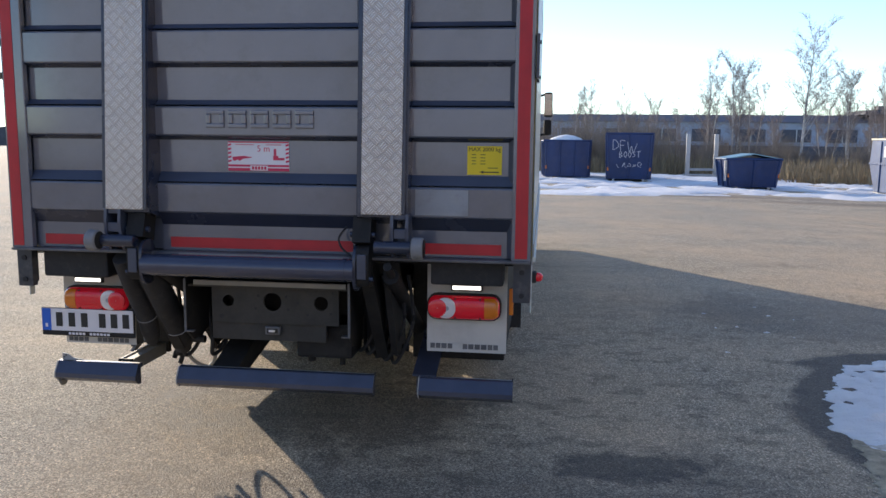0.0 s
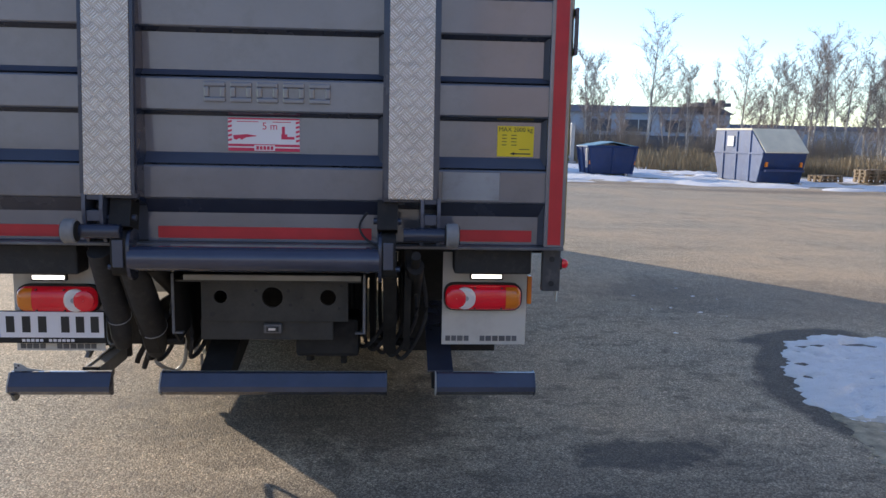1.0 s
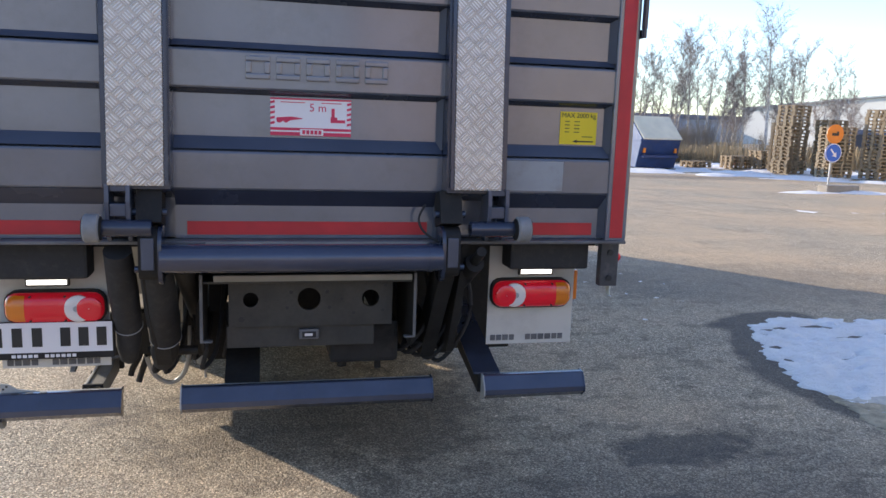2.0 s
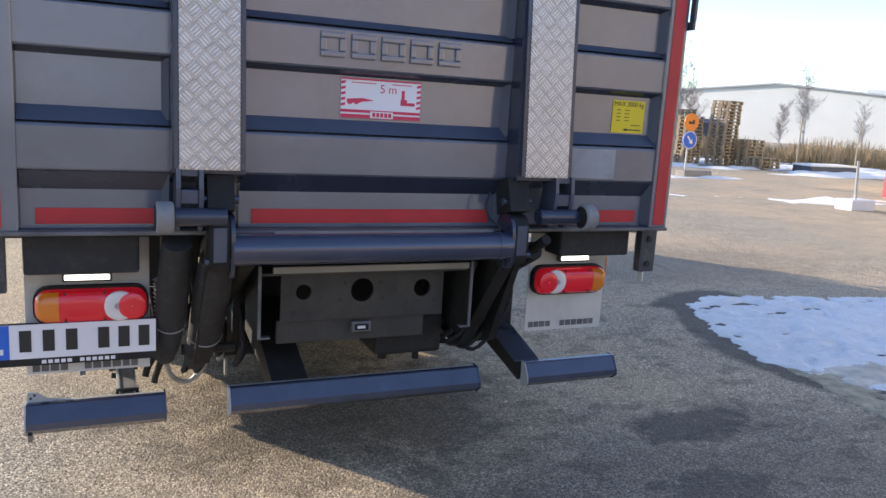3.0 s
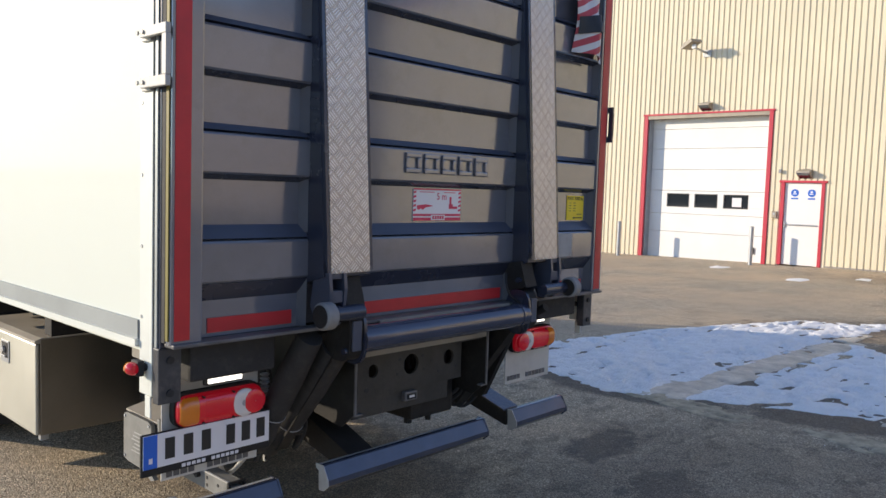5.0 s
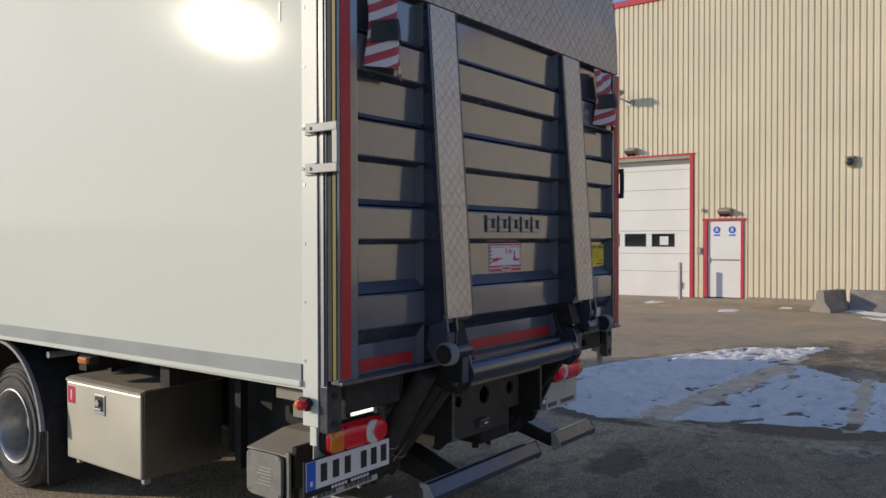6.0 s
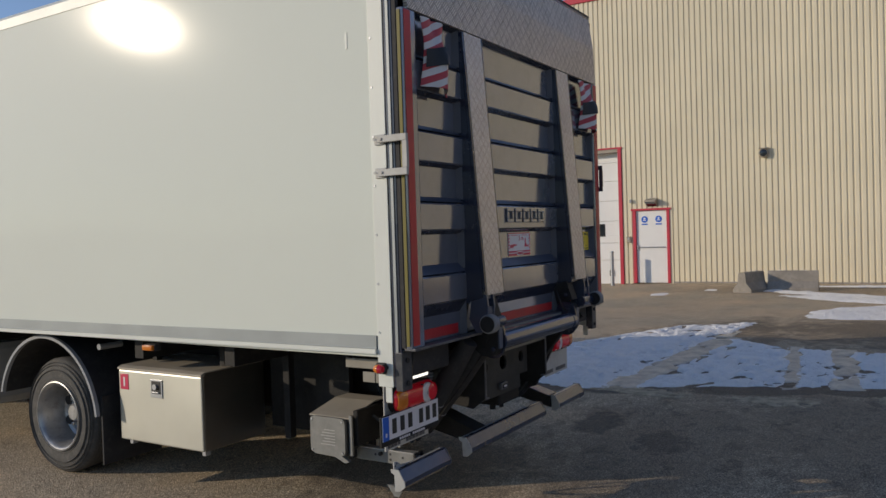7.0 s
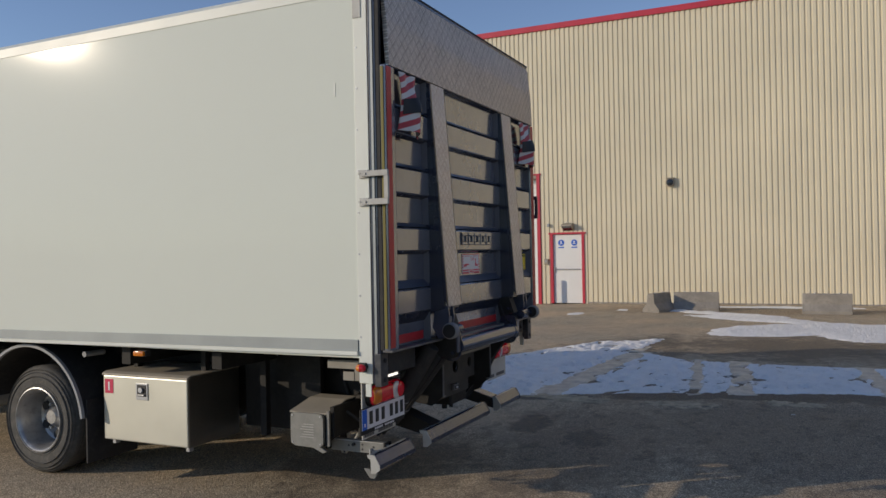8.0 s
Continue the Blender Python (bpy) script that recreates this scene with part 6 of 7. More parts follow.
def barrier(x, y, turn, length=1.1, pale=False):
    z = ground_z(x, y) - 0.005
    t = thing("concrete_barrier", (x, y, z), "weathered grey concrete barrier block", "barrier", "concrete barriers")
    k = Mesh().prism([(-0.24, 0.0), (0.24, 0.0), (0.24, 0.08), (0.11, 0.24), (0.085, 0.47), (0.065, 0.50), (-0.065, 0.50), (-0.085, 0.47), (-0.11, 0.24), (-0.24, 0.08)], "y", -length / 2, length / 2)
    k.turned(0, pose(x, y, z, 0, 0, turn))
    part("block", k, M_CONCRETE, t)
    for v in (-length / 4, length / 4):
        part("lifting_eye", Mesh().tube((0, v, 0.49), (0, v, 0.52), 0.02, n=8).turned(0, pose(x, y, z, 0, 0, turn)), M_GALV, t)


barrier(15.0, 5.05, 72, 0.95)
barrier(15.45, 4.15, 3, 1.15)
barrier(15.0, 1.0, -4, 1.1)
barrier(14.9, -2.6, 2, 1.1)
# foot block with a post, near the corner
z = ground_z(13.2, 12.95)
t = thing("post_on_block", (13.2, 12.95, z), "short post standing in a pale concrete foot block", "post")
part("block", Mesh().box(12.78, 13.5, 12.75, 13.2, z - 0.01, z + 0.24, 0.03), M_PAPER, t, "pale concrete block with snow on it")
part("post", Mesh().tube((13.1, 12.95, z + 0.2), (13.02, 12.95, z + 1.08), 0.03, n=12), M_GALV, t)

# road signs on a foot
z = ground_z(15.5, 21.2)
t = thing("road_sign", (15.4, 21.2, z), "round orange and blue road signs on one post", "sign")
part("post", Mesh().tube((15.38, 21.22, z), (15.40, 21.22, z + 2.05), 0.03, n=10), M_GALV, t)
sd = part("blue_disc", Mesh().tube((15.40, 21.16, z + 1.20), (15.40, 21.18, z + 1.20), 0.29, n=32), M_BLUEBAND, t, "blue disc with a white arrow")
part("rim", Mesh().lathe([(-0.004, 0.262), (-0.004, 0.285)], (15.40, 21.16, z + 1.20), axis="y", n=32), M_PAPER, sd)
k = Mesh().box(-0.025, 0.025, -0.006, -0.002, -0.04, 0.16).prism([(-0.09, -0.04), (0.09, -0.04), (0.0, -0.17)], "y", -0.006, -0.002)
k.turned(0, pose(15.40, 21.158, z + 1.20) @ Matrix.Rotation(radians(-42), 4, "Y"))
part("arrow", k, M_PAPER, sd)
sd = part("orange_disc", Mesh().tube((15.40, 21.16, z + 1.77), (15.40, 21.18, z + 1.77), 0.29, n=32), M_ORANGE, t, "orange disc with a dark pictogram")
part("pictogram", Mesh().prism([(15.28, z + 1.72), (15.52, z + 1.72), (15.52, z + 1.85), (15.44, z + 1.85), (15.44, z + 1.80), (15.28, z + 1.80)], "y", 21.152, 21.158), M_INK, sd)
part("foot_block", Mesh().box(15.2, 16.35, 21.0, 21.45, z - 0.01, z + 0.22, 0.04), M_CONCRETE, t)

# ---- skips ----
def skip_tub(name, x, y, turn, w, d, h, flare, material, label):
    """Steel tub w wide and d deep at the rim, sides drawn in at the foot, with ribs and a rim tube."""
    z = ground_z(x, y) - 0.01
    t = thing(name, (x, y, z), label, "skip", "waste skips")
    M = pose(x, y, z, 0, 0, turn)
    def put(n, k, m, lab=""):
        k.turned(0, M)
        return part(n, k, m, t, lab)
    f = flare
    k = Mesh()
    o = [(-w / 2 + f, -d / 2 + f, 0.12), (w / 2 - f, -d / 2 + f, 0.12), (w / 2 - f, d / 2 - f, 0.12), (-w / 2 + f, d / 2 - f, 0.12)]
    r = [(-w / 2, -d / 2, h), (w / 2, -d / 2, h), (w / 2, d / 2, h), (-w / 2, d / 2, h)]
    s1 = 0.06
    ri = [(-w / 2 + s1, -d / 2 + s1, h), (w / 2 - s1, -d / 2 + s1, h), (w / 2 - s1, d / 2 - s1, h), (-w / 2 + s1, d / 2 - s1, h)]
    bi = [(p[0] * 0.95, p[1] * 0.95, 0.18) for p in o]
    k.add(o + r + ri + bi, [(3, 2, 1, 0)] + [(i, (i + 1) % 4, 4 + (i + 1) % 4, 4 + i) for i in range(4)] + [(4 + i, 4 + (i + 1) % 4, 8 + (i + 1) % 4, 8 + i) for i in range(4)] + [(8 + i, 8 + (i + 1) % 4, 12 + (i + 1) % 4, 12 + i) for i in range(4)] + [(12, 13, 14, 15)])
    put("tub", k, material)
    for i in range(4):
        put("rim_bar", Mesh().tube(r[i], r[(i + 1) % 4], 0.05, n=8), material)
    n = max(2, int(w / 0.8))
    for i in range(n + 1):
        u = -w / 2 + 0.08 + (w - 0.16) * i / n
        ub = u * (w - 2 * f) / w
        put("rib", Mesh().tube((ub, -d / 2 + f - 0.02, 0.12), (u, -d / 2 - 0.02, h - 0.05), 0.045, n=6), material)
    for i in range(3):
        v = -d / 2 + 0.15 + (d - 0.3) * i / 2
        vb = v * (d - 2 * f) / d
        for sg in (-1, 1):
            put("rib", Mesh().tube((sg * (w / 2 - f + 0.02), vb, 0.12), (sg * (w / 2 + 0.02), v, h - 0.05), 0.045, n=6), material)
    for sg in (-1, 1):
        put("runner", Mesh().box(sg * (w / 2 - f) * 0.7 - 0.06, sg * (w / 2 - f) * 0.7 + 0.06, -d / 2 + f, d / 2 - f, 0, 0.12), M_GALV)
        put("reflector", Mesh().box(sg * (w / 2 - 0.12) - 0.04, sg * (w / 2 - 0.12) + 0.04, -d / 2 + f * 0.75 - 0.06, -d / 2 + f * 0.75, 0.55, 0.72), M_ORANGE)
    return t, put


t, put = skip_tub("waste_skip", 1.25, 44.8, 2, 2.5, 4.0, 2.05, 0.06, M_SKIP, "blue steel waste skip heaped with snow")
put("snow_cap", Mesh().lathe([(0, 1.1), (0.25, 0.8), (0.4, 0.35), (0.45, 0.01)], (0, -0.6, 1.95), axis="z", n=16), M_SNOW, "snow heaped on the load")
t, put = skip_tub("waste_skip", 4.62, 43.6, -5, 2.35, 5.0, 2.45, 0.10, M_SKIP, "tall blue container skip sprayed with white graffiti")
# sprayed words as hand-drawn strokes, letter by letter, in units of one letter's height
GLYPHS = {"D": [[(0, 0), (0.02, 1), (0.45, 0.8), (0.5, 0.35), (0.05, 0)]], "F": [[(0.05, 0), (0.0, 1), (0.5, 1.05)], [(0.02, 0.55), (0.38, 0.6)]],
          "W": [[(0, 1), (0.2, 0.05), (0.4, 0.6), (0.6, 0.0), (0.95, 0.95)]], "B": [[(0, 0), (0, 1), (0.4, 0.8), (0.05, 0.52), (0.45, 0.3), (0, 0)]],
          "O": [[(0.25, 0), (0.0, 0.5), (0.25, 1), (0.5, 0.5), (0.27, 0)]], "S": [[(0.45, 0.95), (0.05, 0.8), (0.4, 0.35), (0.0, 0.05)]], "T": [[(0.25, 0), (0.27, 1)], [(0, 0.95), (0.6, 1.0)]]}


def sprayed(word, x, z, h, lean):
    for ch in word:
        for line in GLYPHS[ch]:
            put("graffiti_stroke", Mesh().path([(x + u * h, -2.56, z + v * h + lean * u * h) for u, v in line], 0.014, 5), M_PAPER, "white spray paint")
        x += h * (1.05 if ch == "W" else 0.72)
        z += lean * h


sprayed("DFW", -0.82, 1.62, 0.50, -0.10)
sprayed("BOOST", -0.48, 1.22, 0.30, 0.02)
rg = random.Random(7)
for i in range(5):
    x, zz = -0.5 + 0.26 * i, 0.86 + rg.uniform(-0.03, 0.03)
    put("graffiti_stroke", Mesh().path([(x + rg.uniform(-0.13, 0.13), -2.545, zz + rg.uniform(-0.15, 0.15)) for _ in range(5)], 0.011, 5), M_PAPER)
t, put = skip_tub("waste_skip", 9.15, 36.6, 3, 2.35, 1.9, 1.35, 0.16, M_SKIP, "low blue skip with weathered teal lids")
put("lid", Mesh().prism([(-1.22, 1.38), (0.0, 1.60), (0.0, 1.56), (-1.22, 1.34)], "y", -0.95, 0.95), M_TARP, "teal hinged lid")
put("lid", Mesh().prism([(1.22, 1.38), (0.0, 1.60), (0.0, 1.56), (1.22, 1.34)], "y", -0.95, 0.95), M_TARP, "teal hinged lid")
put("load_strap", Mesh().box(-1.28, -1.20, -1.0, -0.9, 0.4, 1.3), M_GALV)
# closed skip with a cream lid, sunlight painted into its waisted pale side
x, y = 15.0, 33.4
z = ground_z(x, y) - 0.01
t = thing("lidded_skip", (x, y, z), "closed blue skip with sunlight painted into its pale side and a cream lid", "skip", "waste skips")
M = pose(x, y, z, 0, 0, 8)
part("body", Mesh().prism([(-1.55, 0.1), (1.45, 0.1), (1.9, 1.25), (1.8, 2.25), (-0.9, 2.25), (-1.9, 1.35)], "x", -0.98, 0.98).turned(0, M), M_SKIP, t)
part("side_sheet", Mesh().prism([(-1.51, 0.12), (1.41, 0.12), (1.87, 1.25), (1.78, 2.24), (-0.92, 2.24), (-1.87, 1.36)], "x", -1.02, -0.985).turned(0, M), M_SKIPLIT, t, "side sheet, sunlight painted into its pale blue")
part("waist_bar", Mesh().box(-1.06, -1.021, -1.85, 1.88, 1.25, 1.33).turned(0, M), M_SKIPLIT, t)
for v in (-0.9, 0.1, 1.1):
    part("rib", Mesh().box(-1.06, -1.021, v - 0.05, v + 0.05, 0.12, 1.249).box(-1.06, -1.021, v - 0.05, v + 0.05, 1.331, 2.2).turned(0, M), M_SKIPLIT, t)
part("white_label", Mesh().box(-1.066, -1.061, 0.3, 0.8, 1.55, 2.0).turned(0, M), M_PAPER, t)
part("lid", Mesh().prism([(-1.96, 1.36), (-0.92, 2.30), (-0.90, 2.26), (-1.92, 1.32)], "x", -0.97, 1.02).turned(0, M), M_LID, t, "cream sloping lid")
part("top_lid", Mesh().box(-1.0, 1.0, -0.9, 1.92, 2.255, 2.32, 0.01).turned(0, M), M_LID, t)
part("hook_bar", Mesh().box(-0.9, 0.9, -1.90, -1.70, 0.55, 0.65).turned(0, M), M_SKIP, t)
for sg in (-0.8, 0.8):
    part("runner", Mesh().box(sg - 0.07, sg + 0.07, -1.85, 1.85, 0, 0.1).turned(0, M), M_GALV, t)
    part("reflector", Mesh().box(sg - 0.05, sg + 0.05, -1.83, -1.74, 0.75, 0.95).turned(0, M), M_ORANGE, t)
# goal-like steel stand
t = thing("steel_stand", (10.2, 52.5, -0.26), "galvanised steel stand with two uprights", "stand")
for xx in (9.35, 11.1):
    part("upright", Mesh().box(xx - 0.13, xx + 0.13, 52.4, 52.6, -0.26, 2.45, 0.02), M_GALV, t)
part("foot_bar", Mesh().box(9.1, 11.35, 52.3, 52.7, -0.27, -0.12, 0.02).box(9.48, 10.97, 52.42, 52.58, 0.1, 0.25, 0.01), M_GALV, t)

# ---- pallets ----
pal = thing("pallet", (0, 0, 0), "weathered wooden pallet in a tall stack", "pallet", "stacked pallets")
boards = [(-0.6, 0.6, -0.4 + k * 0.175, -0.4 + k * 0.175 + 0.1, 0.122, 0.144) for k in range(5)] + [(-0.6, 0.6, v - 0.05, v + 0.05, 0, 0.0215) for v in (-0.33, 0, 0.33)]
boards += [(u - 0.05, u + 0.05, -0.4, 0.4, 0.1, 0.1215) for u in (-0.55, 0, 0.55)]
for q in boards:
    part("board", Mesh().box(*q), M_WOOD, pal)
for u in (-0.55, 0, 0.55):
    for v in (-0.33, 0, 0.33):
        part("block", Mesh().box(u - 0.05, u + 0.05, v - 0.07, v + 0.07, 0.022, 0.0995), M_WOOD, pal)
STACKS = [(20.6, 30.2, 18, 20), (21.7, 29.2, 75, 16), (21.0, 27.9, 12, 14), (21.3, 31.6, 30, 15), (22.6, 27.4, 20, 19), (23.7, 27.0, 10, 8), (23.9, 26.2, 5, 3), (20.3, 33.6, 4, 4), (21.6, 33.3, 8, 6), (22.5, 32.6, 2, 3), (18.2, 33.6, 15, 2)]
first = True
rp = random.Random(3)
for x, y, turn, n in STACKS:
    z = ground_z(x, y) + 0.06
    for k in range(n):
        m = pose(x + rp.uniform(-0.03, 0.03) + 0.002 * k, y + rp.uniform(-0.03, 0.03), z + 0.1445 * k, 0, 0, turn + rp.uniform(-2.5, 2.5))
        if first:
            pal.matrix_basis, first = m, False
        else:
            copy_thing(pal, m)
# flat stacked goods under snow beyond the pallets
x, y = 26.6, 25.3
z = ground_z(x, y)
t = thing("covered_boards", (x, y, z), "low stack of boards with snow on top", "boards")
part("board_stack", Mesh().box(x - 1.4, x + 1.4, y - 0.5, y + 0.5, z, z + 0.28, 0.02), M_SLATE, t)
part("snow_cover", Mesh().box(x - 1.45, x + 1.3, y - 0.52, y + 0.52, z + 0.281, z + 0.36, 0.03), M_SNOW, t)

# ---- far buildings ----
t = thing("blue_hall", (12, 108, -0.3), "long low blue-grey hall behind bare trees", "building")
part("wall", Mesh().box(-25, 45, 106, 125, -0.3, 4.9), M_BLUEWALL, t)
part("roof", Mesh().prism([(105.6, 4.9), (110, 6.0), (125.4, 6.0), (125.4, 4.9)], "x", -25.4, 45.4), M_SLATE, t, "dark roof edge")
part("lower_band", Mesh().box(-25.1, 45.1, 105.9, 105.99, -0.3, 1.9), M_SLATE, t)
for k in range(11):
    x = -20 + 5.6 * k
    w = part("window", Mesh().box(x, x + 3.6, 105.8, 105.89, 2.4, 4.0), M_SLATE, t)
    part("mullion", Mesh().box(x + 1.75, x + 1.85, 105.75, 105.79, 2.4, 4.0), M_PALEWALL, w)
part("wing", Mesh().box(45.5, 78, 109, 124, -0.3, 3.1), M_BLUEWALL, t)
part("wing_roof", Mesh().prism([(108.6, 3.1), (112, 3.8), (124.4, 3.8), (124.4, 3.1)], "x", 45.5, 78.4), M_SLATE, t)
part("plant_room", Mesh().box(40.4, 45, 106, 112, 6.0, 6.5).box(42.3, 43.2, 107, 108, 6.5, 7.1).box(44.0, 44.6, 107, 108, 6.5, 6.9), M_SLATE, t)
t = thing("pale_hall", (77, 77, -0.3), "wide pale warehouse with a shallow gable", "building")
M = pose(77, 77, -0.3, 0, 0, -68)
part("wall", Mesh().prism([(-28, 0), (34, 0), (34, 4.3), (0, 7.3), (-28, 5.0)], "y", 0, 30).turned(0, M), M_PALEWALL, t)
part("roof", Mesh().prism([(-28.5, 4.96), (0, 7.32), (34.5, 4.3), (34.5, 4.5), (0, 7.55), (-28.5, 5.16)], "y", -0.4, 30.4).turned(0, M), M_GALV, t)
part("roof_hood", Mesh().box(10, 15, 2, 5, 6.0, 7.1).turned(0, M), M_PALEWALL, t)
t = thing("dark_shed", (50, 60, -0.3), "low dark shed beyond the pallets", "building")
part("wall", Mesh().box(-2.8, 2.8, -1.5, 1.5, 0, 1.9).turned(0, pose(50, 60, -0.3, 0, 0, -38)), M_SLATE, t)
part("roof", Mesh().prism([(-1.6, 1.9), (1.6, 1.9), (0, 2.3)], "x", -2.9, 2.9).turned(0, pose(50, 60, -0.3, 0, 0, -38)), M_SLATE, t)

# ---- bare trees ----
def limb(b, p, q, r0, r1, n=4):
    b.tube(p, q, r0, r1, n=n, caps=False)


def grow(b_trunk, b_twig, p, d, length, r, level, rg, thin):
    """A limb of a few bent pieces, with finer limbs on it, down to hanging twigs."""
    n = (8, 4, 3, 2)[level]
    pos, direction = Vector(p), Vector(d).normalized()
    step = length / n
    for i in range(n):
        bend = (0.04, 0.10, 0.16, 0.22)[level]
        direction = (direction + Vector((rg.uniform(-1, 1), rg.uniform(-1, 1), rg.uniform(-0.4, 0.6) if level < 3 else rg.uniform(-1.3, 0.1))) * bend).normalized()
        nxt = pos + direction * step
        ra, rb = r * (1 - 0.85 * i / n), r * (1 - 0.85 * (i + 1) / n)
        limb(b_trunk if level < 2 else b_twig, pos, nxt, max(ra, 0.0085), max(rb, 0.0055), 6 if level == 0 else 3)
        if level < 3 and (level > 0 or i > 1):
            for _ in range((4 - thin, 3, 3)[level]):
                a = rg.uniform(0, 2 * math.pi)
                out = Vector((math.cos(a), math.sin(a), (0.85, 0.7, 0.2)[level] + rg.uniform(-0.3, 0.4)))
                share = (1.05 - 0.6 * (i / n) ** 1.5) if level == 0 else 1.0
                grow(b_trunk, b_twig, pos + (nxt - pos) * rg.random(), direction * 0.5 + out.normalized() * 0.8, length * (0.36, 0.40, 0.44)[level] * rg.uniform(0.6, 1.1) * share, ra * (0.28, 0.4, 0.5)[level], level + 1, rg, thin)
        pos = nxt


TREES = []
for k, (h, r) in enumerate(((10.2, 0.13), (9.0, 0.11), (8.0, 0.10), (6.0, 0.08))):
    rg = random.Random(20 + k)
    bt, bw = Mesh(), Mesh()
    for stem in range((1, 2, 3, 3)[k]):
        a = rg.uniform(0, 6.28)
        grow(bt, bw, (0.25 * stem * math.cos(a), 0.25 * stem * math.sin(a), -0.1), (0.12 * math.cos(a) * stem, 0.12 * math.sin(a) * stem, 1), h * (1 - 0.12 * stem), r * (1 - 0.2 * stem), 0, rg, (0, 1, 2, 2)[k])
    t = thing("birch_tree", (0, 0, 0), "bare birch with pale trunk and fine brown twigs", "tree", "bare trees")
    part("trunk", bt, M_BARK, t)
    part("crown", bw, M_TWIG, t)
    TREES.append([t, False])
# bearing from the yard, distance, which tree, scale
GROVE_WEST = [(3.0, 74, 2, 0.75), (4.3, 70, 1, 0.78), (6.5, 78, 2, 0.8), (8.2, 80, 1, 0.75), (10.2, 78, 2, 0.8), (12.2, 66, 2, 1.0), (13.9, 64, 1, 0.98),
              (15.0, 68, 2, 0.95), (18.2, 62, 0, 0.98), (19.6, 66, 2, 0.85), (20.9, 64, 1, 0.85), (23.0, 70, 2, 0.9), (24.3, 66, 0, 0.86), (26.2, 64, 1, 0.92),
              (27.4, 68, 2, 1.0), (28.6, 62, 1, 0.98), (29.6, 66, 0, 0.95), (30.6, 60, 2, 1.05), (31.8, 64, 1, 0.9)]
GROVE_EAST = [(33.2, 62, 2, 0.95), (34.6, 58, 0, 0.98), (35.3, 61, 2, 1.0), (36.6, 66, 1, 0.85), (38.0, 70, 2, 0.75), (39.0, 64, 0, 0.7), (39.9, 68, 2, 0.75),
              (46.9, 58, 0, 0.62), (45.6, 66, 1, 0.45), (50.5, 62, 0, 0.36), (52.5, 60, 1, 0.36), (1.0, 80, 2, 0.7), (-1.0, 82, 1, 0.7), (16.5, 78, 3, 0.9),
              (22.0, 80, 3, 0.9), (25.4, 80, 3, 1.1), (32.6, 82, 3, 1.1), (7.4, 66, 3, 0.7)]
rt = random.Random(9)
for yaw, dist, which, sc in GROVE_WEST + GROVE_EAST:
    x, y = -1 + dist * math.sin(radians(yaw)), 0.3 + dist * math.cos(radians(yaw))
    sc *= 0.95
    m = pose(x, y, ground_z(x, y), 0, 0, rt.uniform(0, 360))
    base = TREES[which]
    if not base[1]:
        base[0].matrix_basis = m @ Matrix.Diagonal((sc, sc, sc, 1))
        base[1] = True
    else:
        c = copy_thing(base[0], m)
        c.scale = (sc, sc, sc * rt.uniform(0.92, 1.08))

# ---- dry reeds and scrub behind the snow strip ----
BELT = [(-16, 55), (0, 54.5), (11.6, 54.5), (13.6, 44), (20, 39), (26, 34.5), (30, 31), (36, 27), (46, 22)]
b = Mesh()
rr = random.Random(11)
for seg in range(len(BELT) - 1):
    (xa, ya), (xb, yb) = BELT[seg], BELT[seg + 1]
    ln = math.hypot(xb - xa, yb - ya)
    nx, ny = (yb - ya) / ln, -(xb - xa) / ln
    for k in range(int(ln * (210 if xa < 13 else 380))):
        u, off = rr.random(), rr.random() ** 1.3 * 7.0
        x, y = xa + (xb - xa) * u - nx * off, ya + (yb - ya) * u - ny * off
        clump = 0.75 + 0.55 * noise.noise((x * 0.35, y * 0.35, 5.0))
        tall = 1.0 + (0.9 if x < 9 else 0.0) * max(0.0, noise.noise((x * 0.18, 2.0, 1.0)) + 0.35)
        h = rr.uniform(0.6, 1.55) * clump * tall
        w, a = rr.uniform(0.012, 0.035), rr.uniform(0, 3.14)
        lx, ly = rr.uniform(-0.25, 0.25), rr.uniform(-0.25, 0.25)
        c, s1 = math.cos(a) * w, math.sin(a) * w
        z = ground_z(x, y)
        b.add([(x - c, y - s1, z), (x + c, y + s1, z), (x + lx + c * 0.3, y + ly + s1 * 0.3, z + h), (x + lx - c * 0.3, y + ly - s1 * 0.3, z + h)], [(0, 1, 2, 3)])
me = bpy.data.meshes.new("dry_reeds")
me.from_pydata(b.v, [], b.f)
me.materials.append(M_REED)
tagged(new("dry_reeds", me), "belt of dry brown reeds and scrub behind the snow", "reeds", kind="stuff")
b = Mesh()
rs = random.Random(17)
for k in range(250):
    x, y = rs.uniform(-6, 30), rs.uniform(57, 67)
    if x > 16:
        y -= (x - 16) * 0.9
    z, hh = ground_z(x, y), rs.uniform(1.8, 3.9) * (1.35 if x < 9 else 0.8)
    for q in range(34):
        a, lean = rs.uniform(0, 6.28), rs.uniform(0.05, 0.45)
        top = (x + hh * lean * math.cos(a), y + hh * lean * math.sin(a), z + hh * rs.uniform(0.6, 1.0))
        b.tube((x + rs.uniform(-0.3, 0.3), y + rs.uniform(-0.3, 0.3), z), top, 0.009, 0.003, n=3, caps=False)
        for w in range(3):
            u = rs.uniform(0.4, 0.9)
            p = Vector((x, y, z)).lerp(Vector(top), u)
            b.tube(p, p + Vector((rs.uniform(-0.4, 0.4), rs.uniform(-0.4, 0.4), rs.uniform(0.2, 0.7))), 0.005, 0.002, n=3, caps=False)
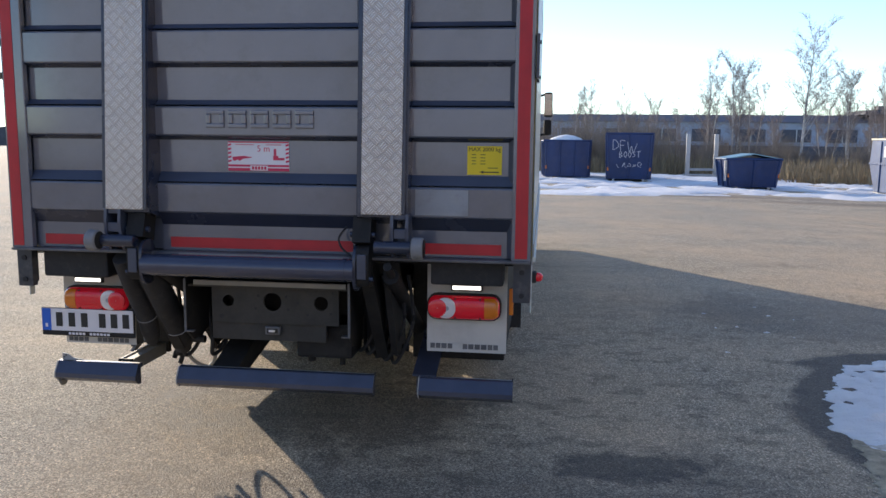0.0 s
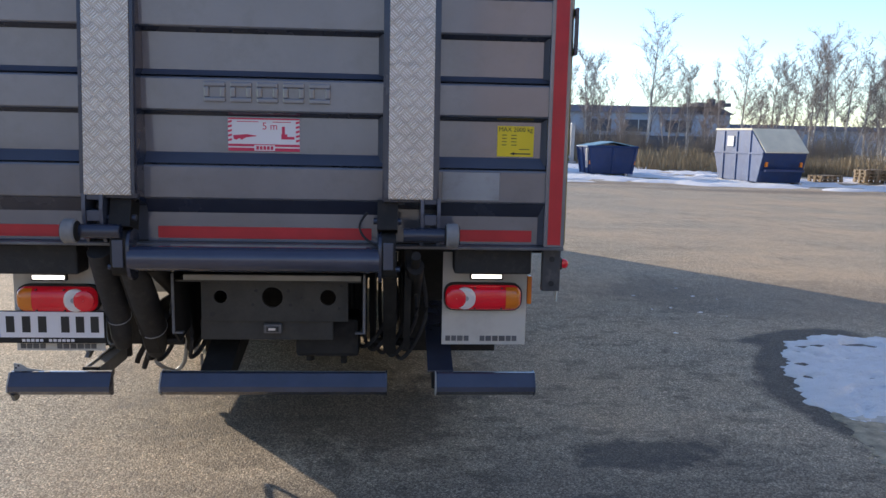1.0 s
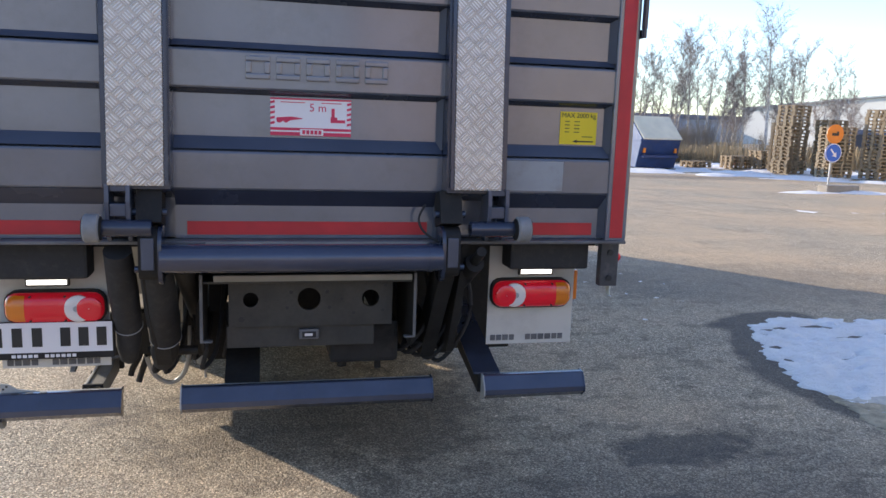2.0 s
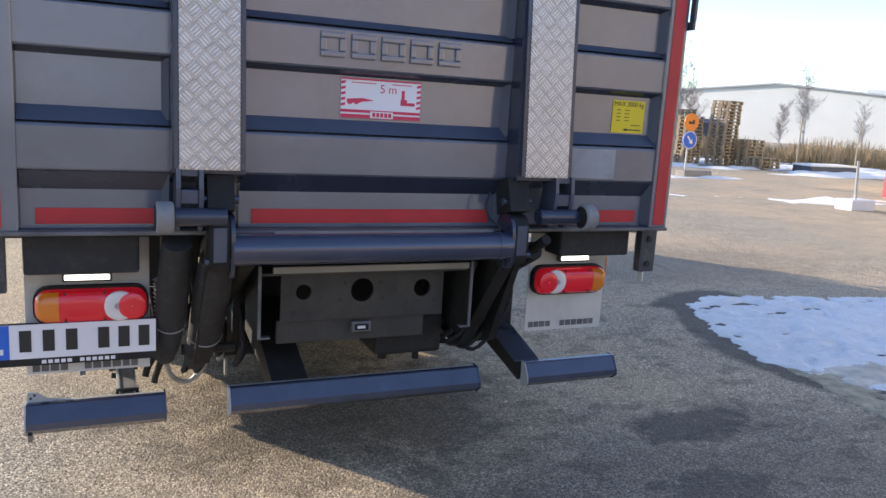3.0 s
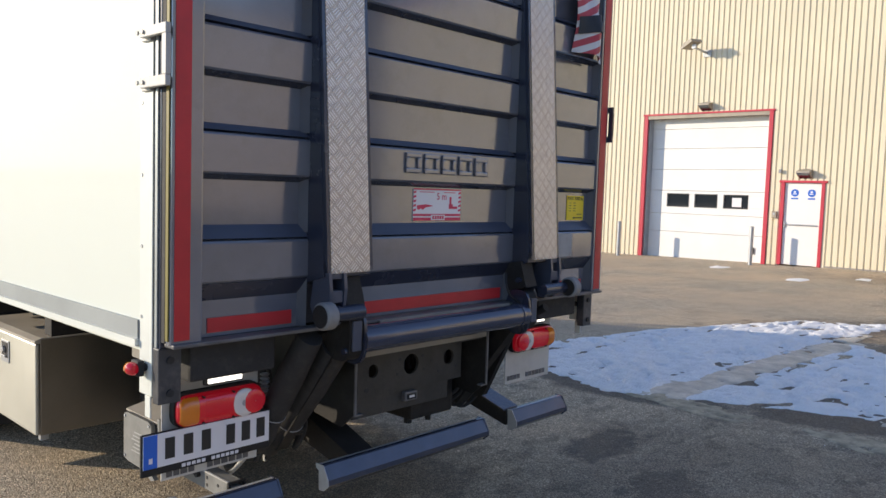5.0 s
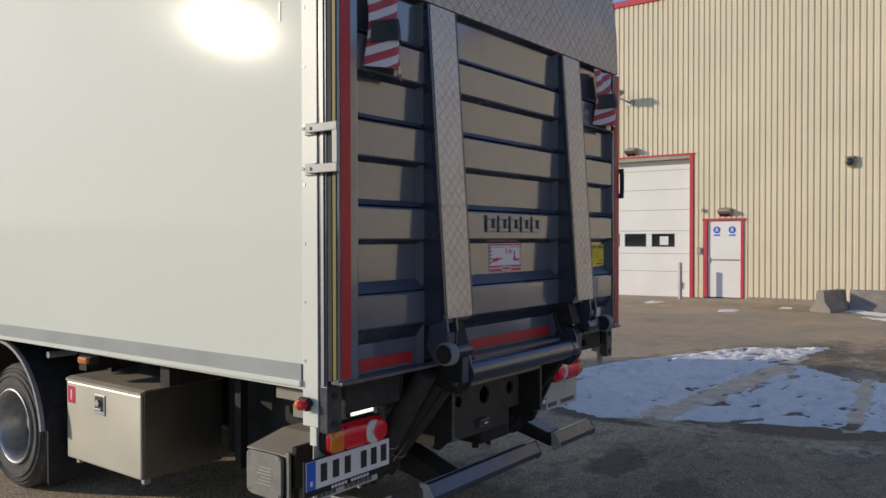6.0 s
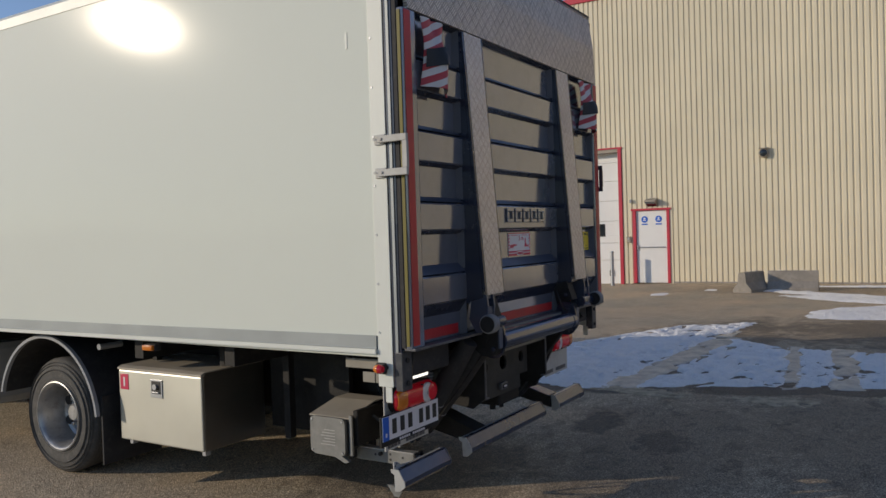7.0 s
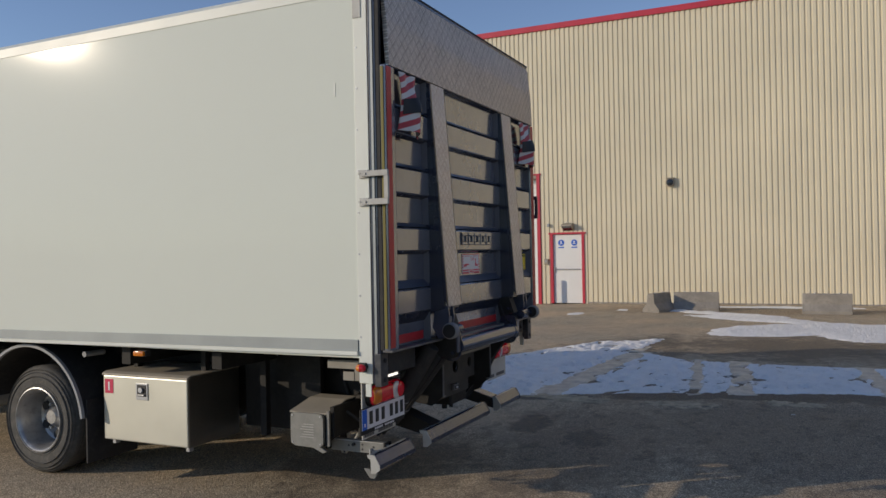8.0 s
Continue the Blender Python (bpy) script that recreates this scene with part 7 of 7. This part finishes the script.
me = bpy.data.meshes.new("scrub")
me.from_pydata(b.v, [], b.f)
me.materials.append(M_SCRUB)
tagged(new("scrub", me), "bare brown scrub behind the skips", "scrub", kind="stuff")
for x, y in ((26.5, 26.8), (29.5, 26.2), (32.5, 25.0), (37.0, 22.8)):
    z = ground_z(x, y)
    t = thing("fence_post", (x, y, z), "slim pale fence post in the reeds", "post", "fence posts")
    part("post", Mesh().tube((x, y, z - 0.05), (x, y, z + 2.3), 0.036, 0.03, n=10), M_DARKLAMP, t)
    part("cap", Mesh().lathe([(0, 0.027), (0.02, 0.02), (0.03, 0.002)], (x, y, z + 2.3), axis="z", n=10), M_GALV, t)

# ---- far ring of woods that closes the place beyond the view ----
b = Mesh()
rw = random.Random(2)
n = 260
for k in range(n + 1):
    a = radians(75 + 270 * k / n)
    r = 320
    h = 6 + 3.5 * noise.noise((k * 0.13, 0.0, 0.0)) + rw.uniform(-0.8, 0.8)
    b.v += [(r * math.sin(a), r * math.cos(a), -1), (r * math.sin(a), r * math.cos(a), h), ((r + 14) * math.sin(a), (r + 14) * math.cos(a), h - 1), ((r + 14) * math.sin(a), (r + 14) * math.cos(a), -1)]
for k in range(n):
    for i in range(3):
        b.f.append((4 * k + i, 4 * k + 4 + i, 4 * k + 5 + i, 4 * k + 1 + i))
solid("backdrop_woods", b, M_WOODS, "distant dark line of woods", "woods", kind="structure")

# unseen halls, added so the platform mirrors their colours
for name, x0, x1, top, m, colour in (("unseen_grey_hall", -34, 4, 14, M_PALEHALL, "blue-grey"), ("unseen_rose_hall", 4.3, 15, 14, M_ROSEHALL, "rose-grey"), ("unseen_tan_hall", 15.3, 38, 14, M_TANHALL, "tan"), ("unseen_navy_hall", 38.3, 90, 19, M_NAVYHALL, "dark blue")):
    t = thing(name, ((x0 + x1) / 2, -46, -0.2), "plain " + colour + " unseen hall, added for reflections in the platform", "building")
    part("wall", Mesh().box(x0, x1, -60, -44, -0.4, top), m, t)
    part("roof", Mesh().box(x0 - 0.1, x1 + 0.1, -60.3, -43.7, top, top + 0.3, 0.05), M_SLATE, t)
